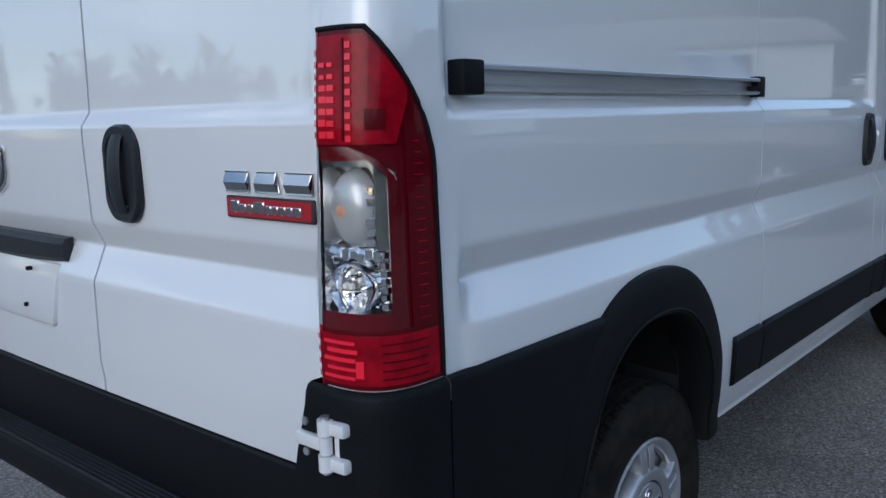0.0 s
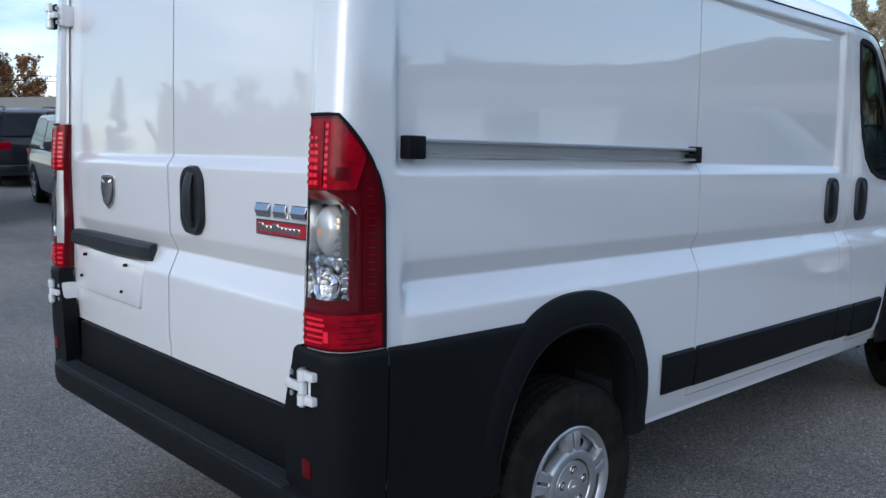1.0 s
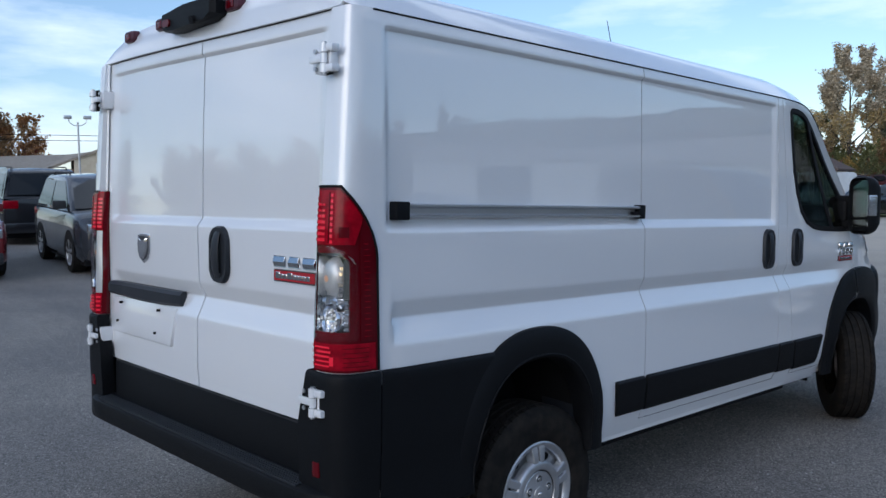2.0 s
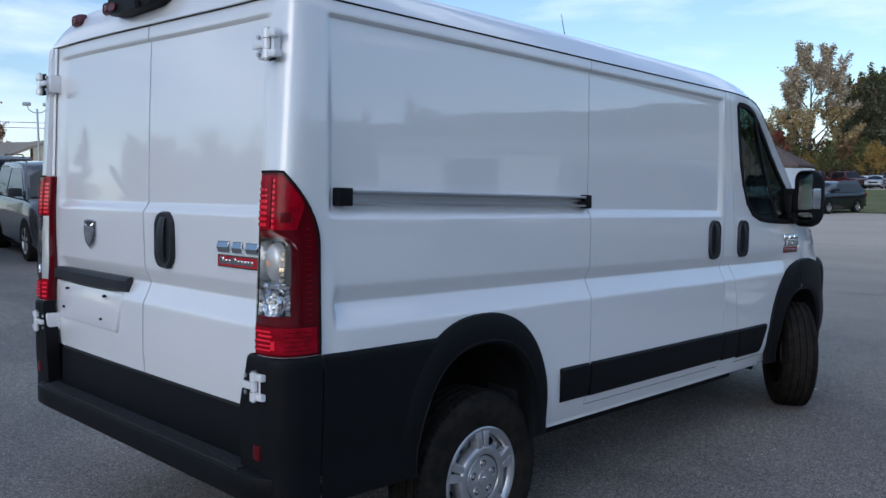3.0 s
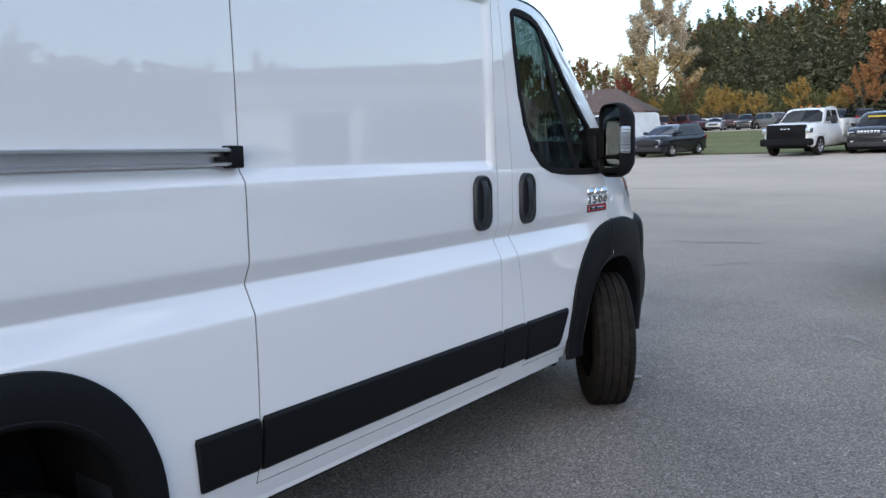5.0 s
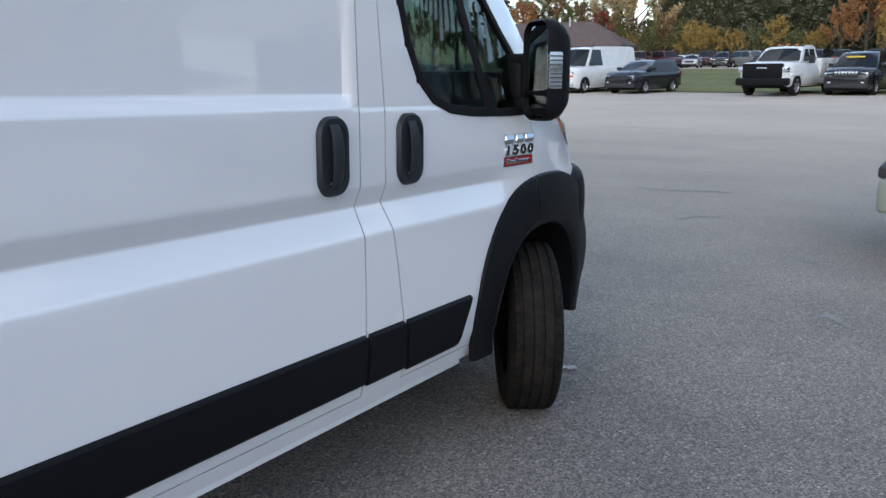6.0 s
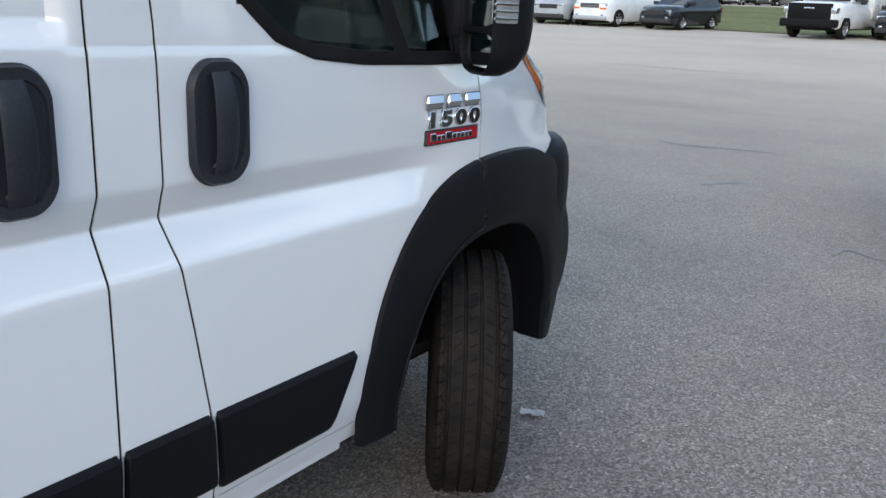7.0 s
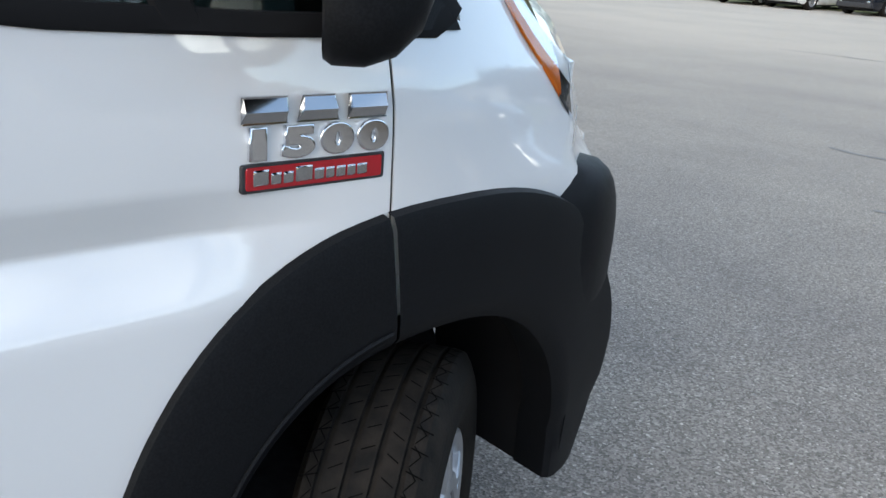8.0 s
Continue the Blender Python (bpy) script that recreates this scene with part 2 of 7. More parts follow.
# ---- the van's skin: outline in plan, relief up the side, cab and roof lines ----
VAN_AT = RAKE @ pose(-2.11, 2.385, 0)
R_CORNER, X_SIDE, Y_REAR = 0.12, 1.02, -0.925
R_BACK, SQUARE = 0.138, 0.6  # the rear columns stand proud of the doors, with a tight corner
RECESS = 0.02
Q_CORNER = R_CORNER * math.pi / 2
PLAIN = [(0.36, 0.985), (0.42, 1.005), (0.48, 1.022), (0.60, 1.03), (0.9, 1.03), (1.3, 1.018), (1.6, 1.010), (1.98, 0.999), (2.024, 0.995)]
LOWER = [(0.36, 0.985), (0.42, 1.005), (0.48, 1.022), (0.60, 1.034), (0.80, 1.036), (0.918, 1.0345), (0.929, 1.032), (0.939, 1.0275), (1.005, 0.997), (1.009, 0.9955),
         (1.013, 0.995), (1.017, 0.9962), (1.065, 1.0175), (1.072, 1.0198), (1.081, 1.0205), (1.26, 1.021), (1.297, 1.0195)]
UPPER = [(1.297, 1.0195), (1.302, 1.018), (1.331, 0.9985), (1.336, 0.9968), (1.342, 0.9965), (1.6, 0.996), (1.9, 0.989), (1.958, 0.9865), (1.963, 0.987), (1.974, 0.9995), (1.978, 1.0005), (2.0, 0.998), (2.024, 0.995)]
ZROWS = [0.374, 0.386, 0.40, 0.4195, 0.4245, 0.45, 0.48, 0.52, 0.56, 0.60, 0.64, 0.68, 0.72, 0.76, 0.80, 0.84, 0.88, 0.905, 0.918, 0.929, 0.939, 0.98, 1.005, 1.009, 1.013, 1.017,
         1.04, 1.065, 1.072, 1.081, 1.12, 1.16, 1.20, 1.24, 1.27, 1.292, 1.297, 1.302, 1.316, 1.331, 1.336, 1.342, 1.37, 1.40, 1.44, 1.48, 1.52, 1.56, 1.60, 1.64, 1.68, 1.72, 1.76,
         1.80, 1.84, 1.87, 1.90, 1.93, 1.958, 1.963, 1.974, 1.978, 1.99, 2.0, 2.012, 2.024]
Z_TOP = 2.024
# the cab's upper edge (A-pillar, then fender) and the height of the middle of the roof, windscreen and hood
EDGE = [(2.2, 2.024), (2.5, 2.018), (2.66, 1.996), (2.83, 1.935), (3.0, 1.835), (3.2, 1.665), (3.4, 1.475), (3.55, 1.345), (3.65, 1.27), (3.8, 1.18), (3.95, 1.09), (4.08, 0.98)]
CROWN = [(-0.93, 2.03), (-0.915, 2.08), (-0.87, 2.135), (-0.8, 2.165), (-0.6, 2.19), (0.5, 2.20), (2.2, 2.195), (2.5, 2.17), (2.7, 2.11), (2.9, 2.01), (3.1, 1.87), (3.4, 1.65), (3.6, 1.49), (3.68, 1.42), (3.74, 1.39), (3.9, 1.31), (4.08, 1.20), (4.12, 1.12)]


def corner_point(a):
    return R_CORNER * math.sin(a) ** SQUARE, R_BACK * max(0.0, math.cos(a)) ** SQUARE


ARC = [(0.0, 0.0)]
for k in range(1, 201):
    a0, a1 = math.pi / 2 * (k - 1) / 200, math.pi / 2 * k / 200
    ARC.append((ARC[-1][0] + math.dist(corner_point(a0), corner_point(a1)), a1))
ARC = [(q / ARC[-1][0] * Q_CORNER, a) for q, a in ARC]


def relief(y, z):
    """Distance of the side from the middle of the van."""
    p = interp(PLAIN, z)
    if z < 1.297:
        k = smoothstep(-0.745, -0.715, y) * (1 - smoothstep(2.85, 3.15, y))
        d = interp(LOWER, z)
    else:
        k = smoothstep(-0.76, -0.735, y) * (1 - smoothstep(2.062, 2.085, y))
        d = interp(UPPER, z)
    return p + (d - p) * k


def skin(u, z, out=0.0):
    """A point of the right side, u metres along the outline from the rear corner, at height z; out: proud of it."""
    a = interp(ARC, min(max(u, 0.0), Q_CORNER))
    dx, dy = corner_point(a)
    px = 0.90 + dx + min(u, 0.0)
    py = -0.805 - dy + max(u - Q_CORNER, 0.0)
    off = relief(py, z) - X_SIDE + out
    lean = 0.035 * max(0.0, z - 1.3) * math.cos(a)
    if py > 2.2:
        top = interp(EDGE, py)
        if z > 1.2:
            z = 1.2 + (z - 1.2) * (top - 1.2) / (Z_TOP - 1.2) if top > 1.2 else 1.2 - (1.2 - top) * 1.0
        elif top < 1.2:
            z = 0.36 + (z - 0.36) * (top - 0.36) / 0.84
        t = smoothstep(2.2, 3.7, py)
        off -= t * 0.16 * max(0.0, z - 1.15) / 0.6
        off -= 0.10 * max(0.0, (py - 3.15) / 0.7) ** 2 + 0.30 * max(0.0, (py - 3.75) / 0.4) ** 3 + 0.04 * smoothstep(3.25, 3.8, py) * smoothstep(0.98, 1.15, z)
    x = px + math.sin(a) * off
    if py > 3.45:
        x = min(x, 1.905 - (0.69 + 0.075 * smoothstep(0.9, 1.05, z) + 0.015 * smoothstep(1.08, 1.16, z)) * (py - 2.458))
    return (x, py - math.cos(a) * off + lean, z)


def side(y, z, out=0.0):
    return skin(y + 0.805 + Q_CORNER, z, out)


def rear(x, z, out=0.0):
    """A point of the rear doors."""
    if z > 1.297:
        off = interp(UPPER, z) - interp(PLAIN, z)
    else:
        off = (interp(LOWER, z) - interp(PLAIN, z)) * (1.0 if z > 0.7 else 0.0)
    k = 1 - smoothstep(0.80, 0.87, abs(x))
    crown = 0.014 * (x / 0.9) ** 2
    return (x, Y_REAR + RECESS - off * k - out + crown * 0.5 + 0.035 * max(0.0, z - 1.3), z)


# lines along which the panels part
def door_line(z):
    return interp([(0.36, 2.33), (0.42, 2.325), (0.62, 2.305), (1.0, 2.238), (1.06, 2.232), (1.33, 2.230), (1.6, 2.21), (2.03, 2.165)], z)


def warp(y, z):
    """Station y moved with height, so that the front door's edge leans."""
    k = max(0.0, 1 - abs(y - 2.236) / 0.11)
    return y + (door_line(z) - 2.236) * k


ARCH_REAR_IN, ARCH_REAR_OUT = (0.0, 0.36, 0.345, 0.435, 2.35), (0.0, 0.36, 0.447, 0.562, 2.35)
ARCH_FRONT_IN, ARCH_FRONT_OUT = (3.30, 0.36, 0.42, 0.445, 2.3), (3.33, 0.36, 0.588, 0.655, 2.45)


def arch(spec, a):
    yc, zc, A, B, n = spec
    if spec is ARCH_FRONT_OUT and math.cos(a) > 0:
        A += 0.065
    c, s = math.cos(a), math.sin(a)
    y, z = yc + A * math.copysign(abs(c) ** (2 / n), c), zc + B * math.copysign(abs(s) ** (2 / n), s)
    if spec is ARCH_FRONT_OUT and c > 0 and z < 0.72:
        y -= 0.10 * ((0.72 - z) / 0.40) ** 1.4
    return y, z


def inside(spec, y, z, grow=0.0):
    yc, zc, A, B, n = spec
    if z < zc:
        return abs(y - yc) < A + grow
    return (abs(y - yc) / (A + grow)) ** n + ((z - zc) / (B + grow)) ** n < 1


WINDOW = [(2.275, 1.95), (2.29, 1.80), (2.32, 1.62), (2.36, 1.49), (2.42, 1.38), (2.50, 1.315), (2.60, 1.282), (2.75, 1.268), (3.0, 1.262), (3.30, 1.262), (3.36, 1.29),
          (3.27, 1.375), (3.10, 1.53), (2.95, 1.665), (2.80, 1.79), (2.66, 1.885), (2.56, 1.935), (2.47, 1.958), (2.37, 1.966), (2.30, 1.964)]


def in_poly(poly, y, z):
    c = False
    for (y0, z0), (y1, z1) in zip(poly, poly[1:] + poly[:1]):
        if (z0 > z) != (z1 > z) and y < (y1 - y0) * (z - z0) / (z1 - z0) + y0:
            c = not c
    return c


def unsquash(y, z):
    """The row height that lands at height z at station y."""
    top = interp(EDGE, y)
    return 1.2 + (z - 1.2) * (Z_TOP - 1.2) / (top - 1.2) if y > 2.2 and z > 1.2 else z


GAP = 0.0027
LEFT = 0.055  # the left side stands this much further out


def stations():
    ys = [-0.805 + 0.03 * k for k in range(0, 170)]
    ys = [y for y in ys if y < 4.09]
    keep = []
    marks = [0.757, 2.11, 2.236, 3.205]
    for y in ys:
        if all(abs(y - m) > 0.017 for m in marks) and all(abs(y - m) > 0.006 for m in (-0.76, -0.75, -0.74, -0.73, -0.72, 2.065, 2.075, 2.085)):
            keep.append(y)
    for m in marks:
        keep += [m - GAP, m + GAP]
    return sorted(keep + [-0.76, -0.748, -0.735, -0.725, 2.063, 2.075, 2.086, 4.09])


def build_van():
    van = thing("cargo_van", "white low-roof cargo van with black lower cladding, front wheels turned", "van", at=VAN_AT)
    YS = stations()
    US = [Q_CORNER * k / 12 for k in range(12)]
    for sgn, tag in ((1, "right"), (-1, "left")):
        panels = {}

        def put_face(name, pts):
            bm, cache = panels.setdefault(name, (bmesh.new(), {}))
            vs = []
            for p in pts:
                key = (round(p[0], 5), round(p[1], 5), round(p[2], 5))
                if key not in cache:
                    cache[key] = bm.verts.new((p[0] if sgn > 0 else -p[0] - LEFT, p[1], p[2]))
                vs.append(cache[key])
            if len(set(vs)) == 4:
                bm.faces.new(vs)

        # rear corner column
        for u0, u1 in zip([-0.0] + US[1:], US[1:] + [Q_CORNER]):
            for z0, z1 in zip(ZROWS, ZROWS[1:]):
                if z1 > 0.80 and not (u1 < 0.119 and z0 > 0.979 and z1 < 1.241):
                    put_face("body_side", (skin(u0, z0), skin(u1, z0), skin(u1, z1), skin(u0, z1)))
        for y0, y1 in zip(YS, YS[1:]):
            for z0, z1 in zip(ZROWS, ZROWS[1:]):
                yc, zc = (y0 + y1) / 2, (z0 + z1) / 2
                yw = warp(yc, zc)
                pts = (side(warp(y0, z0), z0), side(warp(y1, z0), z0), side(warp(y1, z1), z1), side(warp(y0, z1), z1))
                real_z = sum(p[2] for p in pts) / 4
                if inside(ARCH_REAR_IN, yc, zc, 0.05) or inside(ARCH_FRONT_IN, yc, real_z, 0.05):
                    continue
                if yc < -0.30 and zc < 0.80:
                    continue
                if yc > 3.72 and real_z < 0.80:
                    continue
                gap = y1 - y0 < 0.0095
                if gap and zc > 0.42:
                    if abs(yc - 3.205) < 0.01 and not 0.85 < real_z < 1.30:
                        name = "front_door" if real_z < 0.85 else "front_fender"
                    else:
                        name = "door_seal|%d" % round(yc * 10)
                elif sgn > 0 and 0.757 < yc < 2.11:
                    name = "sliding_door" if zc > 0.4205 else "sill"
                elif yc > 2.236 and yc < 3.205:
                    name = "front_door" if zc > 0.4205 else "sill"
                elif yc >= 3.205:
                    name = "front_fender"
                elif yc < 0.757 or sgn < 0:
                    name = "body_side" if zc > 0.422 or yc < 0 else "rear_sill"
                else:
                    name = "door_pillar" if zc > 0.422 else "sill"
                if abs(zc - 0.422) < 0.0015 and name in ("sliding_door", "front_door"):
                    name = "door_seal|%d" % (90 + (yc > 2.2))
                if yc > 2.25 and in_poly(WINDOW, yw, real_z):
                    continue
                if name.startswith("door_seal"):
                    pts = [side(warp(y, z), z, -0.003) for y, z in ((y0, z0), (y1, z0), (y1, z1), (y0, z1))]
                put_face(name, pts)
        labels = {"door_seal": (DARK, "dark gaps between the panels")}
        for name, (bm, cache) in panels.items():
            name = name.split("|")[0]
            mat, lab = labels.get(name, (PAINT, ""))
            if name != "door_seal":
                thicken(bm, 0.003 if name == "front_fender" else 0.012)
            part(name, bm, mat, van, lab)
    # roof: from side edge over the crown to the other side
    rys = [-0.91, -0.905, -0.89, -0.865, -0.835, -0.8, -0.75, -0.68, -0.6, -0.4, -0.1, 0.3, 0.757, 1.2, 1.6, 2.0, 2.2] + [2.28 + 0.06 * k for k in range(31)]
    tt = [k / 14 for k in range(15)]

    def over(y, t, out=0.0):
        """t from 0 at the side's upper edge to 1 in the middle."""
        if y < -0.805 + 0.03:
            a = math.acos(max(0.0, min(1.0, (-0.805 - y) / R_BACK)) ** (1 / SQUARE)) if y < -0.805 else math.pi / 2
            e = skin(interp([(b, q) for q, b in ARC], a), Z_TOP)
            e = (e[0], max(e[1], y), e[2])
        else:
            e = side(y, Z_TOP)
        c = interp(CROWN, y)
        k = t
        # a gutter, then a well rounded shoulder
        h = 1 - (1 - min(1.0, k * 1.02)) ** 8
        x = e[0] * (1 - k)
        z = e[2] + (c - e[2]) * h
        if y > -0.8:
            z += 0.0
        return (x, e[1] if y < -0.8 else y, z + out)

    roof, screen, hood = [], [], []
    for y in rys:
        row = [over(y, t) for t in tt]
        row = row + [(-p[0] * (1 + LEFT), p[1], p[2]) for p in row[-2::-1]]
        if y <= 2.70:
            roof.append(row)
        if 2.68 < y < 3.66:
            screen.append(row)
        if y >= 3.62:
            hood.append(row)
    part("roof", thicken(sheet(roof), 0.012), PAINT, van, "white roof panel")
    part("windscreen", thicken(sheet(screen), 0.005), GLASS, van, "large raked windscreen")
    part("hood", thicken(sheet(hood), 0.01), PAINT, van)
    # rear header between door tops and roof
    head = []
    for k in range(25):
        x = -0.985 + 1.925 * k / 24
        half = 0.962 if x > 0 else 1.005
        yb = rear(x, 2.024)[1] + 0.004 - RECESS
        zt = 2.032 + 0.132 * max(0.0, 1 - (abs(x) / half) ** 9)
        head.append([(x, yb, 2.028), (x, yb + 0.004, 2.028 + (zt - 2.028) * 0.35), (x, yb + 0.018, 2.028 + (zt - 2.028) * 0.7), (x, yb + 0.05, zt), (x, yb + 0.11, zt + 0.012)])
    part("roof_header", thicken(sheet(head), 0.01), PAINT, van)
    return van


van = build_van()


# ---- the van's parts ----
def mirrored(pts, sgn):
    return [(p[0] if sgn > 0 else -p[0] - LEFT, p[1], p[2]) for p in pts]


def patch(u0, u1, z0, z1, out, nu=8, nz=10, thick=0.004, sgn=1, keep=None, place=skin):
    """A curved plate on the skin; u0, u1 may depend on z."""
    f0 = u0 if callable(u0) else (lambda z: u0)
    f1 = u1 if callable(u1) else (lambda z: u1)
    rows = []
    for j in range(nz + 1):
        z = z0 + (z1 - z0) * j / nz
        a, c = f0(z), f1(z)
        rows.append(mirrored([place(a + (c - a) * i / nu, z, out) for i in range(nu + 1)], sgn))
    bm = sheet(rows)
    if thick:
        # outward plate: move the normals to look outside before thickening
        bmesh.ops.recalc_face_normals(bm, faces=bm.faces)
        mid = list(bm.faces)[len(bm.faces) // 2]
        c = mid.calc_center_median()
        if mid.normal.dot(Vector((c.x, c.y - 1.2, 0)).normalized()) < 0:
            bmesh.ops.reverse_faces(bm, faces=bm.faces)
        bmesh.ops.solidify(bm, geom=list(bm.faces), thickness=thick)
    return bm


def on_side(u, z, out=0.0, sgn=1):
    """The frame at a point of the skin: x along the outline, y up, z outward."""
    o, e, n = Vector(skin(u, z, out)), Vector(skin(u + 0.004, z, out)), Vector(skin(u, z, out + 0.01))
    x, w = (e - o).normalized(), (n - o).normalized()
    y = w.cross(x).normalized()
    x = y.cross(w)
    m = Matrix(((x.x, y.x, w.x, o.x), (x.y, y.y, w.y, o.y), (x.z, y.z, w.z, o.z), (0, 0, 0, 1)))
    return m


def tail_light(van, sgn):
    U1 = Q_CORNER + 0.002

    def umax(z, edge=0.0):
        k = max(0.0, (z - 1.215) / (1.447 - 1.215))
        return U1 - (U1 - 0.078) * k ** 1.9 - edge

    def cu(z):
        return 0.124 - 0.075 * max(0.0, (z - 1.19) / 0.07) ** 2.2

    def flip(bm):
        for v in bm.verts:
            v.co.x = v.co.x if sgn > 0 else -v.co.x - LEFT
        return bm
    light = part("tail_light", patch(lambda z: cu(z), lambda z: umax(z), 0.957, 1.258, 0.004, 6, 14, 0.012, sgn), REDDARK, van, "tall red and clear rear light cluster")
    part("lens_back", patch(-0.006, lambda z: umax(z), 1.258, 1.447, 0.004, 14, 14, 0.012, sgn), REDDARK, light)
    part("lens_back", patch(-0.006, U1, 0.853, 0.957, 0.004, 14, 5, 0.012, sgn), REDDARK, light)
    # thin black housing rim round the outer edge and over the top
    rim = [Vector(skin(umax(0.853 + 0.0198 * k) + 0.001, 0.853 + 0.0198 * k, 0.004)) for k in range(31)] + [Vector(skin(u, 1.448, 0.004)) for u in (0.05, 0.02, -0.006)]
    part("housing_rim", flip(tube(rim, 0.0045, 8)), DARK, light, "thin black rim")
    part("upper_lens", patch(0.0, lambda z: min(umax(z, 0.010), 0.118 + 0.3 * max(0, z - 1.26)), 1.262, 1.436, 0.009, 8, 10, 0.004, sgn), REDLENS, light)
    part("side_lens", patch(0.134, lambda z: umax(z, 0.012), 0.955, 1.30, 0.008, 5, 12, 0.003, sgn), REDDARK, light, "dark red side lens")
    part("lower_lens", patch(0.0, U1 - 0.012, 0.862, 0.947, 0.009, 10, 5, 0.004, sgn), REDLENS, light)
    # the lens slopes inward to the door, swelling at mid height, and ends in a dark edge
    def slope(z, t):
        swell = 0.012 * math.exp(-((z - 1.02) / 0.11) ** 2)
        y0 = skin(0.0, z, 0.006)[1]
        return (0.898 - (0.030 + swell) * t, y0 + 0.026 * t ** 1.6, z)

    def slope_sheet(z0, z1, t0, t1, lift=0.0):
        rows = []
        for k in range(9):
            z = z0 + (z1 - z0) * k / 8
            row = [slope(z, t0 + (t1 - t0) * j / 4) for j in range(5)]
            rows.append(mirrored([(x - lift * 0.6, y - lift, zz) for x, y, zz in row], sgn))
        return sheet(rows)
    part("inner_lens", slope_sheet(1.258, 1.447, 0.0, 0.8), REDLENS, light)
    part("inner_lens", slope_sheet(0.957, 1.258, 0.0, 0.8), FROST, light, "pale inner side of the clear lens")
    part("inner_lens", slope_sheet(0.853, 0.957, 0.0, 0.8), REDLENS, light)
    for k in range(8):
        part("prism", slope_sheet(1.272 + 0.019 * k, 1.283 + 0.019 * k, 0.08, 0.72, 0.002), REDBRIGHT, light)
    for k in range(4):
        part("prism", slope_sheet(0.868 + 0.021 * k, 0.878 + 0.021 * k, 0.08, 0.72, 0.002), REDBRIGHT, light)
    rows = []
    for k in range(25):
        z = 0.853 + 0.595 * k / 24
        p, q = slope(z, 0.8), slope(z, 1.0)
        rows.append(mirrored([p, q, (q[0] - 0.004, q[1] + 0.012, z), (0.895, -0.845, z)], sgn))
    part("inner_edge", sheet(rows), REDDARK, light, "dark red inner edge")
    # prisms of the lenses
    rng = random.Random(5)
    for k in range(7):
        z = 1.272 + 0.0190 * k
        for c in range(2):
            a = 0.004 + 0.015 * c
            part("prism", patch(a + 0.002 * rng.random(), a + 0.0145 - 0.003 * rng.random() * (k > 4), z, z + 0.0095 + 0.002 * rng.random() - 0.003 * (k > 4), 0.0115, 2, 1, 0.003, sgn), REDBRIGHT, light)
    for k in range(9):
        z = 1.266 + 0.0185 * k
        part("prism", patch(0.052, 0.060, z, z + 0.0105, 0.012, 1, 1, 0.002, sgn), REDBRIGHT, light)
    part("lens_pocket", patch(0.078, 0.104, 1.285, 1.318, 0.0118, 2, 2, 0.002, sgn), REDDARK, light)
    part("lens_web", patch(0.046, 0.049, 1.268, 1.43, 0.0112, 1, 6, 0.002, sgn), REDDARK, light)
    for k in range(5):
        z = 0.872 + 0.0148 * k
        part("prism", patch(0.006 + 0.006 * (k % 2), 0.060 - 0.010 * rng.random(), z, z + 0.005 + 0.003 * rng.random(), 0.0115, 4, 1, 0.003, sgn), REDBRIGHT, light)
        part("prism", patch(0.090, U1 - 0.035, z, z + 0.0022, 0.0112, 4, 1, 0.002, sgn), REDDARK, light)
    part("prism", patch(0.058, 0.068, 0.876, 0.905, 0.012, 1, 2, 0.003, sgn), REDBRIGHT, light)
    for k in range(17):
        z = 0.968 + 0.0185 * k
        part("prism", patch(0.146, lambda zz: umax(zz, 0.028), z, z + 0.0022, 0.0105, 2, 1, 0.002, sgn), REDLENS, light)

    # the clear middle: a deep silvered chamber with two lamps, under a clear cover
    def lim(z):
        return min(0.114, cu(z) - 0.006)
    zs = [0.984 + 0.251 * j / 18 for j in range(19)]
    bm = bmesh.new()
    grid = []
    for j, z in enumerate(zs):
        row = []
        for i in range(11):
            u = 0.005 + (lim(z) - 0.005) * i / 10
            deep = -0.052 + (0.005 * ((i + j) % 2) if z < 1.075 else 0.0) + (0.012 if 1.06 < z < 1.09 else 0.0)
            row.append(skin(u, z, deep))
        grid.append(row)
    sheet(grid, bm)
    loop = [(0.005 + (lim(zs[0]) - 0.005) * i / 10, zs[0]) for i in range(11)] + [(lim(z), z) for z in zs[1:]] + [(0.005 + (lim(zs[-1]) - 0.005) * i / 10, zs[-1]) for i in range(9, -1, -1)] + [(0.005, z) for z in zs[-2::-1]]
    sheet([[skin(u, z, o) for u, z in loop] for o in (0.004, -0.030, -0.052)], bm)
    part("reflector", flip(bm), REFLECTOR, light, "deep silvered chamber")
    for u0, u1, z0, z1 in ((0.001, lambda z: cu(z), 0.957, 0.984), (0.001, lambda z: cu(z), 1.235, 1.258), (lambda z: lim(z), lambda z: cu(z) + 0.001, 0.984, 1.235)):
        part("reflector_lip", patch(u0, u1, z0, z1, 0.005, 6, 6, 0.003, sgn), REDDARK, light)

    def turned(cx, cz, prof, name, mat, seg=28, label="", tall=1.0):
        """Rings (radius, y) round an axis that looks rearward."""
        b = bmesh.new()
        rings = [[b.verts.new((cx + r * math.cos(2 * math.pi * k / seg), y, cz + tall * r * math.sin(2 * math.pi * k / seg))) for k in range(seg)] for r, y in prof]
        for a, c in zip(rings, rings[1:]):
            for k in range(seg):
                b.faces.new((a[k], a[(k + 1) % seg], c[(k + 1) % seg], c[k]))
        return part(name, flip(b), mat, light, label)
    yf = skin(0.05, 1.1)[1]
    cx, cz = 0.946, 1.020
